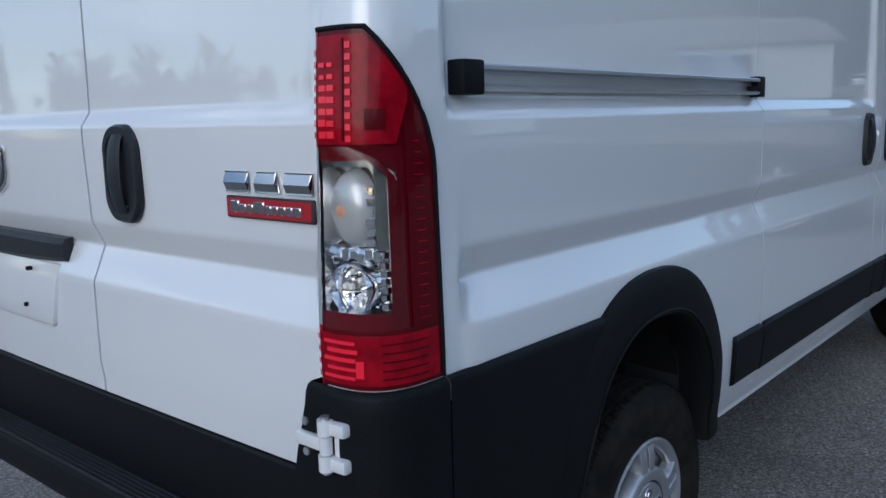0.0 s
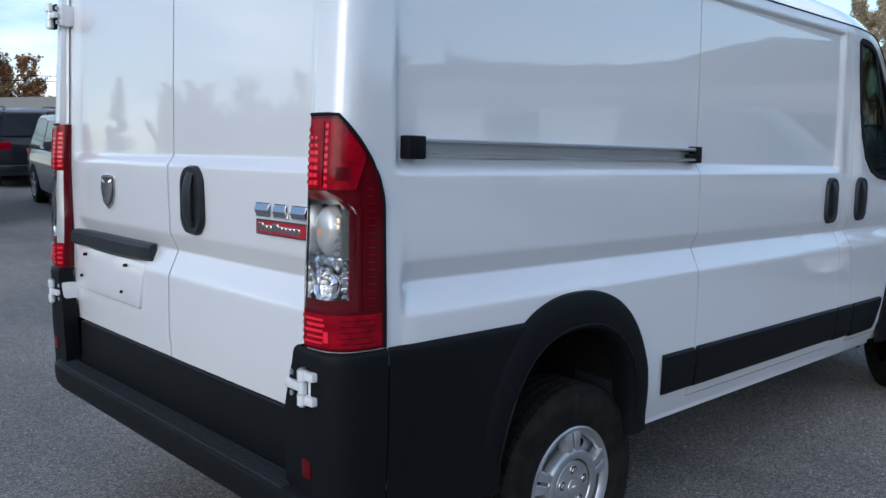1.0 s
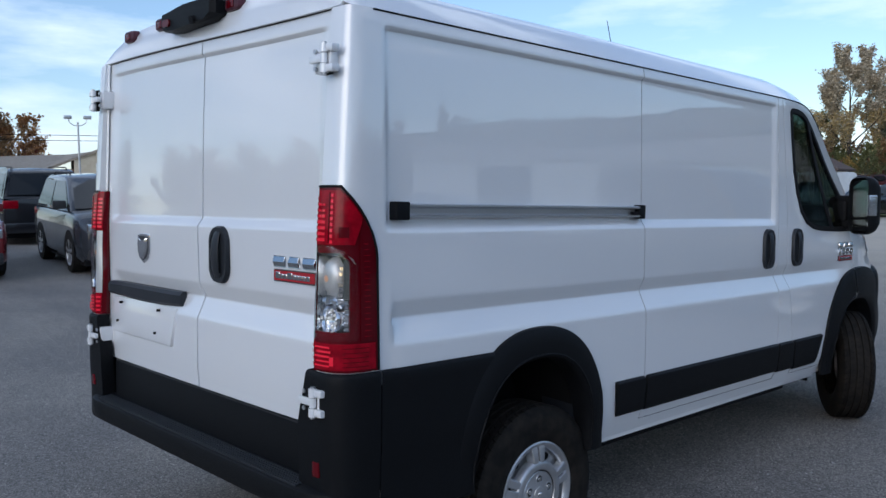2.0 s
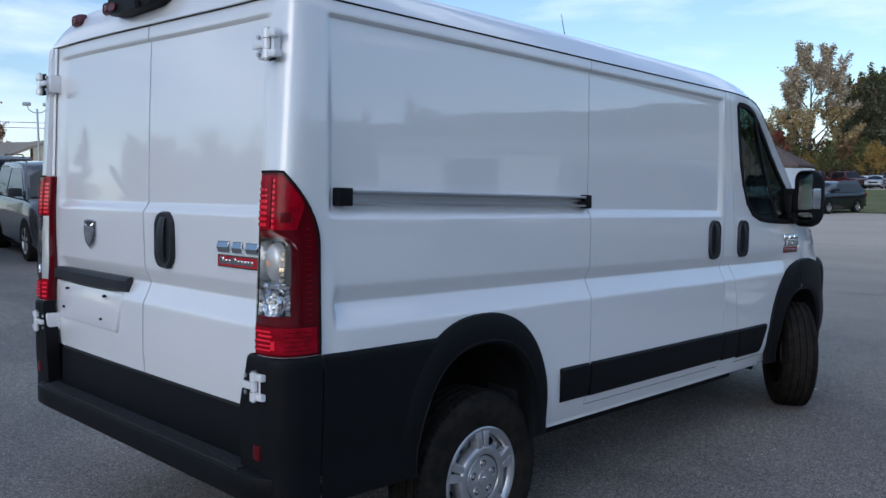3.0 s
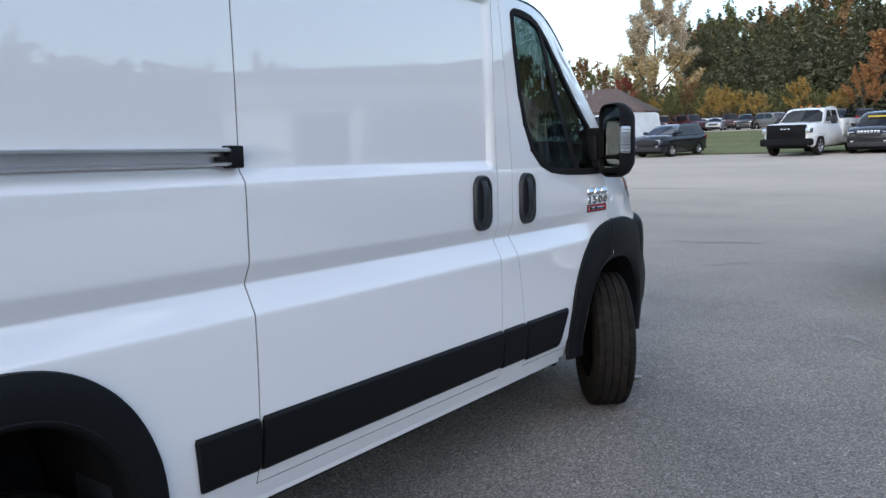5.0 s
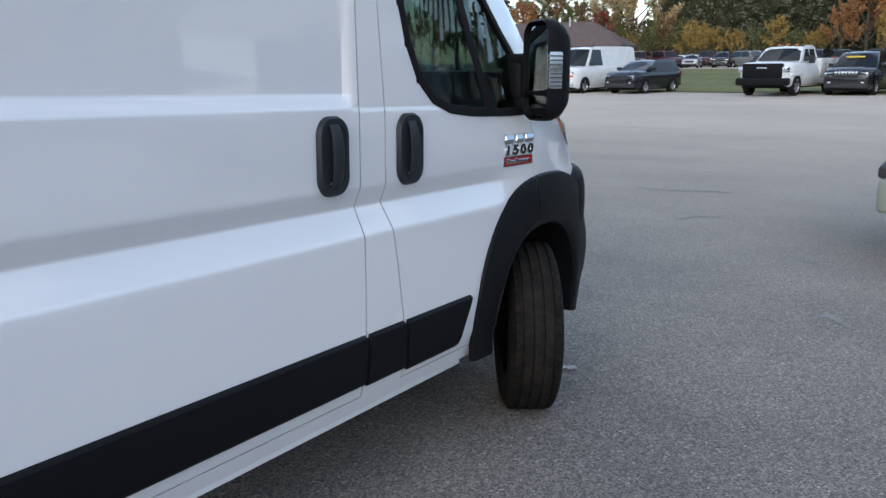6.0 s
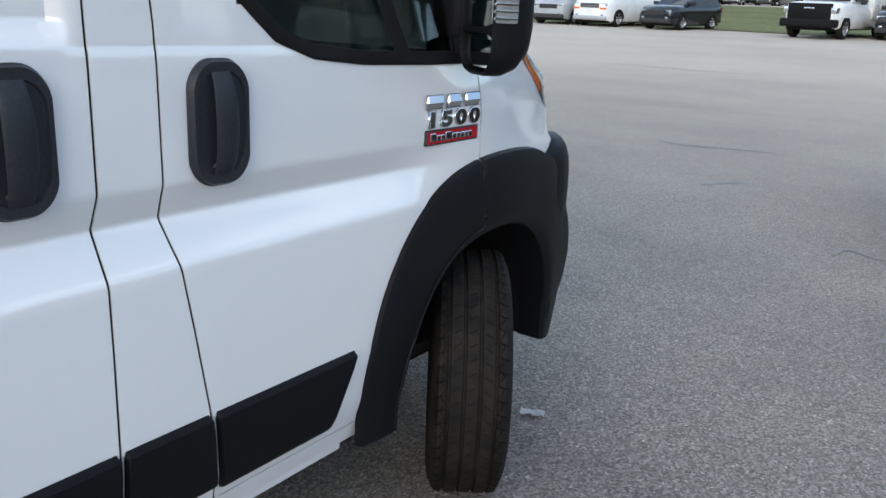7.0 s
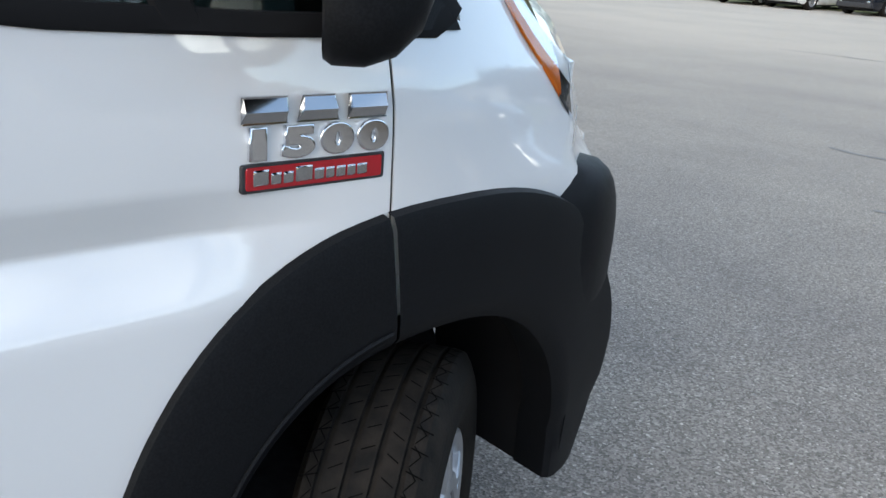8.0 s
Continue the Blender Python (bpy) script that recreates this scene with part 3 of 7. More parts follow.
    turned(cx, cz, [(0.040, yf + 0.07), (0.041, yf + 0.030), (0.0455, yf + 0.028), (0.0465, yf + 0.010), (0.0445, yf + 0.006), (0.041, yf + 0.010), (0.037, yf + 0.024), (0.020, yf + 0.034), (0.001, yf + 0.036)], "reversing_lamp", CHROME, label="round chrome reversing lamp")
    for ring, count in ((0.029, 10), (0.016, 6)):
        for k in range(count):
            a = 2 * math.pi * k / count
            turned(cx + ring * math.cos(a), cz + ring * math.sin(a), [(0.0062, yf + 0.030), (0.0050, yf + 0.022), (0.001, yf + 0.019)], "lamp_cell", WHITEDIFF if k % 2 else CHROME, 8)
    turned(0.940, 1.155, [(0.049, yf + 0.040), (0.046, yf + 0.026), (0.040, yf + 0.014), (0.028, yf + 0.007), (0.014, yf + 0.004), (0.0005, yf + 0.003)], "turn_bowl", FROST, label="pale frosted turn-lamp dome", tall=1.38)
    turned(0.936, 1.152, [(0.014, yf + 0.0056), (0.009, yf + 0.0024), (0.0005, yf + 0.0016)], "turn_bulb", PEACH, 14, "dim amber bulb")
    part("chamber_border", patch(lambda z: lim(z) - 0.009, lambda z: lim(z) + 0.002, 0.984, 1.235, 0.0066, 2, 10, 0.002, sgn), REDDARK, light)
    part("smoked_panel", patch(0.088, lambda z: min(0.112, lim(z) - 0.001), 1.086, 1.212, -0.012, 3, 6, 0.004, sgn), SMOKE, light, "dark smoked panel")
    for k in range(6):
        part("facet", patch(0.072 + 0.002 * (k % 2), 0.086, 1.094 + 0.017 * k, 1.106 + 0.017 * k, -0.008 - 0.004 * (k % 2), 2, 1, 0.003, sgn), CHROME, light)
        part("facet", patch(0.030 + 0.013 * k, 0.041 + 0.013 * k, 1.070 + 0.003 * (k % 2), 1.088 - 0.003 * (k % 3), -0.008 - 0.004 * (k % 2), 1, 1, 0.003, sgn), CHROME, light)
        part("facet", patch(0.092, 0.111, 0.988 + 0.0135 * k, 0.998 + 0.0135 * k, -0.006 - 0.005 * (k % 2), 2, 1, 0.003, sgn), CHROME, light)
        part("facet", patch(0.008 + 0.014 * k, 0.020 + 0.014 * k, 0.962 + 0.002 * (k % 2), 0.974, -0.004 - 0.003 * (k % 2), 1, 1, 0.003, sgn), CHROME, light)
    cover = part("clear_cover", patch(0.001, lambda z: cu(z) + 0.002, 0.956, 1.259, 0.0095, 12, 16, 0.002, sgn), CLEAR, light, "clear lens cover")
    cover.visible_shadow = False
    return light


def rear_door(van, sgn):
    """One of the two doors; sgn 1 is the one with the handle."""
    xs = [0.004] + [0.03 + 0.03 * k for k in range(26)] + [0.80, 0.812, 0.825, 0.84, 0.855, 0.87, 0.893]
    xs = sorted(set(x for x in xs if x <= 0.893))
    zs = [0.645] + [z for z in ZROWS if z > 0.66] 
    rows = [[(q[0] if sgn > 0 else -q[0] * (1 + LEFT), q[1], q[2]) for q in [rear(x, z) for x in xs]] for z in zs]
    bm = sheet(rows)
    bmesh.ops.recalc_face_normals(bm, faces=bm.faces)
    if list(bm.faces)[0].normal.y > 0:
        bmesh.ops.reverse_faces(bm, faces=bm.faces)
    bmesh.ops.solidify(bm, geom=list(bm.faces), thickness=0.014)
    return part("rear_door", bm, PAINT, van, "white rear door with two pressed creases")


def pull_handle(parent, m, w, h, depth=0.022):
    """A black pull handle: tapering plate, deep recess, upright grip bar. m: frame with z outward."""
    def outline(k, n=7):
        pts = []
        for u, v in rounded(-w / 2 * k, w / 2 * k, -h / 2 * k, h / 2 * k, w * 0.36 * k, n):
            t = (v / h + 0.5)
            pts.append((u * (0.84 + 0.16 * math.sin(math.pi * min(1, max(0, t)))), v))
        return pts
    hd = part("door_handle", extrude_outline(outline(1.0), depth * 0.55, 0.006), HANDLE, parent, "black plastic pull handle", at=m)
    rim_o, rim_i = outline(0.98), outline(0.80)
    b = bmesh.new()
    lo = [b.verts.new((u, v, depth * 0.5)) for u, v in rim_o]
    hi = [b.verts.new((u * 0.95, v * 0.97, depth * 0.80)) for u, v in rim_o]
    hi2 = [b.verts.new((u, v, depth * 0.76)) for u, v in rim_i]
    lo2 = [b.verts.new((u * 0.95, v * 0.96, depth * 0.45)) for u, v in rim_i]
    n = len(lo)
    for a, c in ((lo, hi), (hi, hi2), (hi2, lo2)):
        for k in range(n):
            b.faces.new((a[k], a[(k + 1) % n], c[(k + 1) % n], c[k]))
    part("rim", b, HANDLE, hd)
    part("recess", extrude_outline([(u * 0.98, v * 0.98) for u, v in rim_i], depth * 0.57), HANDLE, hd)
    g = bmesh.new()
    ring = []
    for k in range(13):
        v = -h * 0.40 + h * 0.80 * k / 12
        bulge = depth * (0.62 + 0.75 * math.sin(math.pi * k / 12) ** 0.6)
        wd = w * (0.155 + 0.03 * math.sin(math.pi * k / 12))
        ring.append([g.verts.new((wd * math.cos(a) * 1.0, v, bulge + depth * 0.28 * math.sin(a))) for a in [2 * math.pi * j / 10 for j in range(10)]])
    for a, c in zip(ring, ring[1:]):
        for j in range(10):
            g.faces.new((a[j], a[(j + 1) % 10], c[(j + 1) % 10], c[j]))
    g.faces.new(ring[0][::-1])
    g.faces.new(ring[-1])
    part("grip", g, HANDLE, hd)
    part("lock_cap", extrude_outline(rounded(-w * 0.16, w * 0.16, -h * 0.36, -h * 0.31, w * 0.05, 3), depth * 0.9, 0.002), CABIN, hd)
    return hd


def door_hinge(van, sgn, x, z, y, black_base):
    """White painted strap hinge: leaf on the door, knuckles on a pin, forked bracket on the pillar."""
    h = part("door_hinge", box(x - 0.085, x - 0.03, y - 0.006, y + 0.058, z - 0.042, z + 0.042, 0.012), PAINT, van, "white painted steel door hinge", at=None)
    parts = [
        ("pin", tube([(x, y - 0.022, z - 0.052), (x, y - 0.022, z + 0.052)], 0.0085, 12), STEEL),
        ("knuckle", tube([(x, y - 0.022, z - 0.046), (x, y - 0.022, z - 0.018)], 0.0145, 14), PAINT),
        ("knuckle", tube([(x, y - 0.022, z + 0.018), (x, y - 0.022, z + 0.046)], 0.0145, 14), PAINT),
        ("knuckle", tube([(x, y - 0.022, z - 0.015), (x, y - 0.022, z + 0.015)], 0.012, 14), PAINT),
        ("strap", box(x - 0.075, x - 0.004, y - 0.030, y - 0.014, z - 0.012, z + 0.012, 0.005), PAINT),
        ("bracket", box(x + 0.006, x + 0.048, y - 0.026, y + 0.004, z + 0.020, z + 0.044, 0.006), PAINT),
        ("bracket", box(x + 0.006, x + 0.048, y - 0.026, y + 0.004, z - 0.044, z - 0.020, 0.006), PAINT),
        ("bracket", box(x + 0.008, x + 0.026, y - 0.014, y + 0.014, z - 0.030, z + 0.030, 0.006), PAINT),
        ("bolt", tube([(x - 0.060, y - 0.018, z + 0.028), (x - 0.060, y - 0.010, z + 0.028)], 0.008, 6), STEEL),
        ("bolt", tube([(x - 0.060, y - 0.018, z - 0.028), (x - 0.060, y - 0.010, z - 0.028)], 0.008, 6), STEEL),
    ]
    if black_base:
        parts.append(("backing", box(x - 0.02, x + 0.02, y - 0.006, y + 0.002, z - 0.05, z + 0.05, 0.003), DARK))
    for n, bm, mat in parts:
        for v in bm.verts:
            v.co.x = v.co.x if sgn > 0 else -v.co.x - LEFT
        part(n, bm, mat, h)
    if sgn < 0:
        for v in h.data.vertices:
            v.co.x = -v.co.x - LEFT
        h.data.flip_normals()


def letters(parent, text, size, depth, m, mat, name="digit", squash=1.0):
    for k, ch in enumerate(text):
        cu = bpy.data.curves.new("glyph", "FONT")
        cu.body, cu.size, cu.extrude, cu.bevel_depth, cu.offset = ch, size, depth * 0.6, depth * 0.62, size * 0.045
        cu.align_x = "CENTER"
        tmp = new("glyph", cu)
        me = bpy.data.meshes.new_from_object(tmp.evaluated_get(bpy.context.evaluated_depsgraph_get()))
        bpy.data.objects.remove(tmp)
        bpy.data.curves.remove(cu)
        me.name = name
        me.materials.clear()
        me.materials.append(mat)
        ob = new(name, me)
        ob.parent = parent
        ob.matrix_basis = m @ pose((k - (len(text) - 1) / 2) * size * 1.15, 0, depth) @ Matrix.Diagonal((1.70, squash, 1, 1))


def badge(parent, m, w, rows, label):
    """Chrome letter blocks over a red enamel bar in a dark frame. m: x along, y up, z out; origin at the bar's lower left."""
    bar_h = w * 0.165
    fr = part("badge", extrude_outline(rounded(0, w, 0, bar_h, 0.004, 3), 0.006, 0.0015), CABIN, parent, label, at=m)
    part("enamel_bar", extrude_outline(rounded(0.006, w - 0.006, 0.004, bar_h - 0.004, 0.003, 3), 0.0075, 0.001), BADGERED, fr)
    # small raised chrome blocks along the bar
    x = 0.016
    for k, wd in enumerate((1.3, 0.9, 0.9, 1.5, 0.9, 0.8, 0.9, 0.8, 1.0)):
        wd *= (w - 0.056) / 9.6
        hh = bar_h * (0.56 if k in (0, 3) else 0.42)
        part("raised_block", extrude_outline(rounded(x, x + wd, bar_h * 0.24, bar_h * 0.24 + hh, 0.0015, 2), 0.0098, 0.0025), BADGECHROME, fr)
        x += wd + 0.0024
    # three large blocks above, their faces ridged along the middle
    top = bar_h + 0.008 + (w * 0.182 if rows > 1 else 0)
    hh = w * 0.152
    for k, cut in enumerate(("slab", "peak", "notch")):
        x0 = k * w * 0.352
        x1 = x0 + w * 0.29
        lean = hh * 0.22 if cut == "peak" else 0.0
        b = bmesh.new()
        lines = []
        for t, d in ((0.0, 0.0), (0.0, 0.007), (0.07, 0.0066), (0.46, 0.0128), (0.93, 0.0066), (1.0, 0.007), (1.0, 0.0)):
            a, e = x0 + lean * t, x1 - lean * t
            ins = 0.003 if 0.0 < t < 1.0 else 0.0
            lines.append([(a, top + hh * t, min(d, 0.005)), (a + ins, top + hh * t, d), (e - ins, top + hh * t, d), (e, top + hh * t, min(d, 0.005))])
        part("chrome_block", sheet(lines, b), BADGECHROME, fr, "chrome slab", smooth=False)
    return fr


def arch_trim(van, spec_in, spec_out, a0, a1, low0, low1, name, label, n=40, sgn=1, first_low=True, last_low=True):
    prof = [(0.0, -0.004), (0.02, 0.012), (0.10, 0.019), (0.45, 0.024), (0.80, 0.027), (0.93, 0.024), (1.0, 0.012), (1.0, -0.02), (1.03, -0.07)]
    rows = []
    angles = [a0 + (a1 - a0) * k / n for k in range(n + 1)]
    seq = []
    if first_low:
        seq.append((a0, low0))
    seq += [(a, None) for a in angles]
    if last_low:
        seq.append((a1, low1))
    for a, low in seq:
        yo, zo = arch(spec_out, a)
        yi, zi = arch(spec_in, a)
        if low is not None:
            zo, zi = low, low
            yo += 0.012 * (-1 if math.cos(a) < 0 else 1) * -1
        row = []
        for t, out in prof:
            y, z = yo + (yi - yo) * min(t, 1.0), zo + (zi - zo) * min(t, 1.0)
            z = z if low is None else low
            zz = max(z, 0.45)
            x = side(min(y, 3.86), min(zz, 0.88))[0]
            row.append((sgn * (x + out + 0.015 * smoothstep(3.50, 3.80, y)), y, z))
        rows.append(row)
    return part(name, sheet(rows), PLASTIC, van, label)


def wheel(van, at, steer, outer=1, name="wheel"):
    """Tyre with grooved tread and a silver cover. The axis is x; outer side towards +x."""
    R, W = 0.358, 0.215
    wh = new(name)
    wh.parent = van
    wh.matrix_basis = at @ pose(0, 0, 0, 0, 0, steer) @ (pose(0, 0, 0) if outer > 0 else pose(0, 0, 0, 0, 0, 180))
    prof = [(0.206, -W * 0.42), (0.225, -W * 0.47), (0.275, -W * 0.52), (0.318, -W * 0.49), (R - 0.016, -W * 0.44), (R - 0.004, -W * 0.40)]
    for g in (-0.062, -0.021, 0.021, 0.062):
        prof += [(R, g - 0.0055), (R - 0.009, g - 0.004), (R - 0.009, g + 0.004), (R, g + 0.0055)]
    prof += [(R - 0.004, W * 0.40), (R - 0.016, W * 0.44), (0.318, W * 0.49), (0.305, W * 0.505), (0.298, W * 0.500), (0.275, W * 0.52), (0.262, W * 0.515), (0.225, W * 0.47), (0.206, W * 0.42), (0.20, W * 0.38)]
    bm = lathe(prof, 96)
    tyre = part("tyre", bm, TYRE, wh, "black road tyre with four grooves")
    # sipes across the shoulder ribs
    bm = bmesh.new()
    for k in range(60):
        a = 2 * math.pi * k / 60
        for off, half, slant in ((-0.079, 0.014, 0.004), (0.079, 0.014, -0.004), (-0.0415, 0.010, 0.006), (0.0415, 0.010, -0.006), (0.0, 0.010, 0.005)):
            m = Matrix.Rotation(a + 0.03 * (off > 0) + 0.05 * (abs(off) < 0.05), 4, "X") @ pose(off, 0, R + 0.0004)
            edge = -0.0028 if abs(off) > 0.07 else 0.0
            e0, e1 = (edge, 0.0) if off < 0 else (0.0, edge)
            bm.faces.new([bm.verts.new(m @ Vector(p)) for p in ((-half, -0.0012 - slant, e0), (half, -0.0012 + slant, e1), (half, 0.0012 + slant, e1), (-half, 0.0012 - slant, e0))])
    for off, amp in ((-0.075, 0.0075), (0.075, 0.0075)):
        ring = []
        for k in range(120):
            m = Matrix.Rotation(2 * math.pi * k / 120, 4, "X") @ pose(off + amp * (1 if k % 2 else -1), 0, R - 0.0003)
            ring.append([bm.verts.new(m @ Vector((d, 0, 0))) for d in (-0.0011, 0.0011)])
        for k in range(120):
            a, c = ring[k], ring[(k + 1) % 120]
            bm.faces.new((a[0], a[1], c[1], c[0]))
    sp = part("tread_pattern", bm, GROOVE, tyre)
    tagged(sp, kind="stuff")
    face = W * 0.40
    part("rim_well", lathe([(0.205, W * 0.42), (0.206, W * 0.40), (0.196, face - 0.012), (0.186, face - 0.030), (0.14, face - 0.034), (0.10, face - 0.024), (0.0, face - 0.02)], 48), STEEL, wh, "grey steel wheel behind the cover")
    cover = part("wheel_cover", lathe([(0.203, face - 0.006), (0.212, face + 0.004), (0.211, face + 0.009), (0.205, face + 0.012), (0.196, face + 0.009), (0.186, face + 0.004), (0.180, face - 0.006), (0.182, face - 0.020)], 72), STEEL, wh, "silver five-spoke wheel cover")
    part("cover_dish", lathe([(0.136, face - 0.022), (0.134, face + 0.008), (0.130, face + 0.014), (0.122, face + 0.017), (0.106, face + 0.019), (0.098, face + 0.016), (0.095, face + 0.009), (0.093, face + 0.009), (0.089, face + 0.013), (0.060, face + 0.015), (0.034, face + 0.018)], 64), STEEL, cover)
    part("hub_seam", lathe([(0.0965, face + 0.0115), (0.0945, face + 0.0105), (0.0925, face + 0.0115)], 48), DARK, cover)
    part("centre_cap", lathe([(0.033, face + 0.016), (0.031, face + 0.020), (0.027, face + 0.021), (0.0, face + 0.019)], 28), STEEL, cover)
    emb = bmesh.new()
    for q in range(4):
        box(face + 0.019, face + 0.0225, -0.012 + 0.006 * q, -0.0065 + 0.006 * q, -0.008 + (0.004 if q in (1, 3) else 0), 0.006 + (0.003 if q == 1 else 0), 0.001, 1, emb)
    part("centre_mark", emb, CHROME, cover)
    for k in range(5):
        a = 2 * math.pi * k / 5
        rot = Matrix.Rotation(a, 3, "X")
        for s in (-1, 1):
            b = bmesh.new()
            rows = []
            for r, wd, h in ((0.118, 0.033, 0.014), (0.136, 0.0345, 0.016), (0.160, 0.038, 0.014), (0.182, 0.042, 0.011), (0.200, 0.046, 0.006)):
                q0 = 0.0052
                pts = [(face - 0.020, q0), (face + h - 0.002, q0), (face + h, q0 + 0.002), (face + h, wd - 0.005), (face + h - 0.004, wd - 0.001), (face - 0.022, wd + 0.003)]
                rows.append([(x, s * q, r) for x, q in pts])
            sheet(rows, b)
            bmesh.ops.rotate(b, verts=b.verts, cent=(0, 0, 0), matrix=rot)
            part("spoke", b, STEEL, cover)
        b = box(face - 0.020, face - 0.006, -0.006, 0.006, 0.120, 0.196)
        bmesh.ops.rotate(b, verts=b.verts, cent=(0, 0, 0), matrix=rot)
        part("slot", b, DARK, cover)
        b = box(face - 0.006, face + 0.010, -0.0030, 0.0030, 0.112, 0.168, 0.0015)
        bmesh.ops.rotate(b, verts=b.verts, cent=(0, 0, 0), matrix=rot)
        part("slot_rib", b, CHROME, cover)
        am = a + math.pi / 5
        b = lathe([(0.021, face - 0.034), (0.0195, face - 0.031), (0.0185, face - 0.035)], 20)
        b2_ = lathe([(0.0188, face - 0.0312), (0.0, face - 0.0310)], 20)
        for q, nm, mt in ((b, "vent_rim", STEEL), (b2_, "vent_hole", DARK)):
            bmesh.ops.translate(q, verts=q.verts, vec=(0, -0.158 * math.sin(am), 0.158 * math.cos(am)))
            part(nm, q, mt, cover)
        cy, cz = -0.060 * math.sin(a), 0.060 * math.cos(a)
        b = lathe([(0.0205, face + 0.0140), (0.0190, face + 0.0172), (0.0170, face + 0.0165), (0.0150, face + 0.0155)], 20)
        bmesh.ops.translate(b, verts=b.verts, vec=(0, cy, cz))
        part("lug_recess", b, STEEL, cover)
        b = lathe([(0.0165, face + 0.0160), (0.0, face + 0.0161)], 18)
        bmesh.ops.translate(b, verts=b.verts, vec=(0, cy, cz))
        part("lug_hole", b, CABIN, cover)
        b = lathe([(0.0105, face + 0.0161), (0.0095, face + 0.0185), (0.0, face + 0.0190)], 6)
        bmesh.ops.translate(b, verts=b.verts, vec=(0, cy, cz))
        part("lug_nut", b, BULB, cover)
    # valve and hub nuts behind
    part("brake_disc", lathe([(0.15, -0.02), (0.15, 0.0), (0.05, 0.0)], 32), STEEL, wh)
    return wh


def build_van_parts(van):
    right_door = rear_door(van, 1)
    left_door = rear_door(van, -1)
    part("door_seal", box(-0.02, 0.02, -0.842, -0.832, 0.64, 2.03), DARK, van)
    for s in (-1, 1):
        part("door_seal", box(*sorted((s * 0.885, s * 0.91)), -0.842, -0.832, 0.64, 2.03), DARK, van)
    part("door_seal", box(-0.9, 0.9, -0.842, -0.832, 2.0, 2.045), DARK, van)
    # cargo space is closed behind the doors
    for s in (1, -1):
        tail_light(van, s)
        door_hinge(van, s, 0.930, 1.853, Y_REAR + 0.002, True)
        door_hinge(van, s, 0.915, 0.752, Y_REAR - 0.030, True)
    # handle of the right door, badges and emblem
    hx = 0.186
    m = Matrix(((1, 0, 0, hx), (0, 0, -1, rear(hx, 1.19)[1]), (0, 1, 0, 1.193), (0, 0, 0, 1)))
    pull_handle(right_door, m, 0.150, 0.222)
    m = Matrix(((1, 0, 0, 0.566), (0, 0, -1, rear(0.70, 1.14)[1]), (0, 1, 0, 1.118), (0, 0, 0, 1)))
    badge(right_door, m, 0.262, 1, "chrome and red rear badge")
    m = Matrix(((1, 0, 0, -0.508), (0, 0, -1, rear(-0.508, 1.19)[1]), (0, 1, 0, 1.19), (0, 0, 0, 1)))
    sh = [(-0.062, 0.060), (-0.03, 0.066), (0.03, 0.066), (0.062, 0.060), (0.064, -0.01), (0.045, -0.045), (0.0, -0.068), (-0.045, -0.045), (-0.064, -0.01)]
    em = part("emblem", extrude_outline(sh, 0.010, 0.004), CHROME, left_door, "chrome shield emblem", at=m)
    part("shield_field", extrude_outline([(u * 0.82, v * 0.82) for u, v in sh], 0.0115), CABIN, em)
    part("boss", extrude_outline([(-0.042, 0.048), (0.0, 0.036), (0.042, 0.048), (0.047, 0.012), (0.020, -0.040), (0.0, -0.050), (-0.020, -0.040), (-0.047, 0.012)], 0.020, 0.008), CHROME, em)
    # number plate field: a shallow raised tray with four screws, under a black light bar
    rows = []
    for z, dx, out in ((0.950, 0.0, -0.002), (0.946, 0.006, 0.004), (0.90, 0.004, 0.007), (0.84, -0.004, 0.009), (0.788, -0.010, 0.011), (0.780, -0.014, 0.008), (0.776, -0.018, -0.002)):
        xl, xr = -0.862 + dx, -0.205 + dx * 2.0
        xs = [xl - 0.006, xl] + [xl + (xr - xl) * k / 8 for k in range(1, 8)] + [xr, xr + 0.006]
        rows.append([(x, rear(x, z)[1] - (out if 0 < i < 10 else -0.002), z) for i, x in enumerate(xs)])
    part("plate_tray", sheet(rows), PAINT, left_door, "pressed field for the number plate")
    rows = []
    for k in range(15):
        x = -0.880 + 0.725 * k / 14
        t = k / 14
        e = 1.0 if 0 < k < 14 else 0.75
        yb = rear(x, 0.985)[1]
        zt, zl = 1.020, 0.958 - 0.012 * math.sin(math.pi * t)
        rows.append([(x, yb + 0.004, zt), (x, yb - 0.020 * e, zt - 0.002), (x, yb - 0.034 * e, zt - 0.016), (x, yb - 0.034 * e, zl + 0.012), (x, yb - 0.020 * e, zl), (x, yb + 0.004, zl)])
    bm = sheet(rows)
    bm.verts.ensure_lookup_table()
    bm.faces.new([bm.verts[k] for k in range(6)])
    bm.faces.new([bm.verts[14 * 6 + k] for k in range(5, -1, -1)])
    part("plate_light_bar", bm, HANDLE, left_door, "black plate light bar")
    for x, z in ((-0.755, 0.925), (-0.345, 0.925), (-0.79, 0.835), (-0.375, 0.822)):
        part("screw", tube([(x, rear(x, z)[1] - 0.004, z), (x, rear(x, z)[1] - 0.018, z)], 0.006, 8), DARK, left_door)
    # inner returns of the rear columns beside the doors
    for s in (1, -1):
        rows = []
        for k in range(25):
            z = 1.44 + 0.59 * k / 24
            y0 = skin(0.0, z)[1]
            rows.append(mirrored([(0.902, y0, z), (0.899, y0 + 0.004, z), (0.897, -0.845, z)], s))
        part("pillar_return", sheet(rows), PAINT, van)

    # rear bumper: corners, recessed middle, step with ribs
    def keepable(y, z):
        return not inside(ARCH_REAR_IN, y, z, 0.055)
    bump = new("rear_bumper")
    bump.parent = van
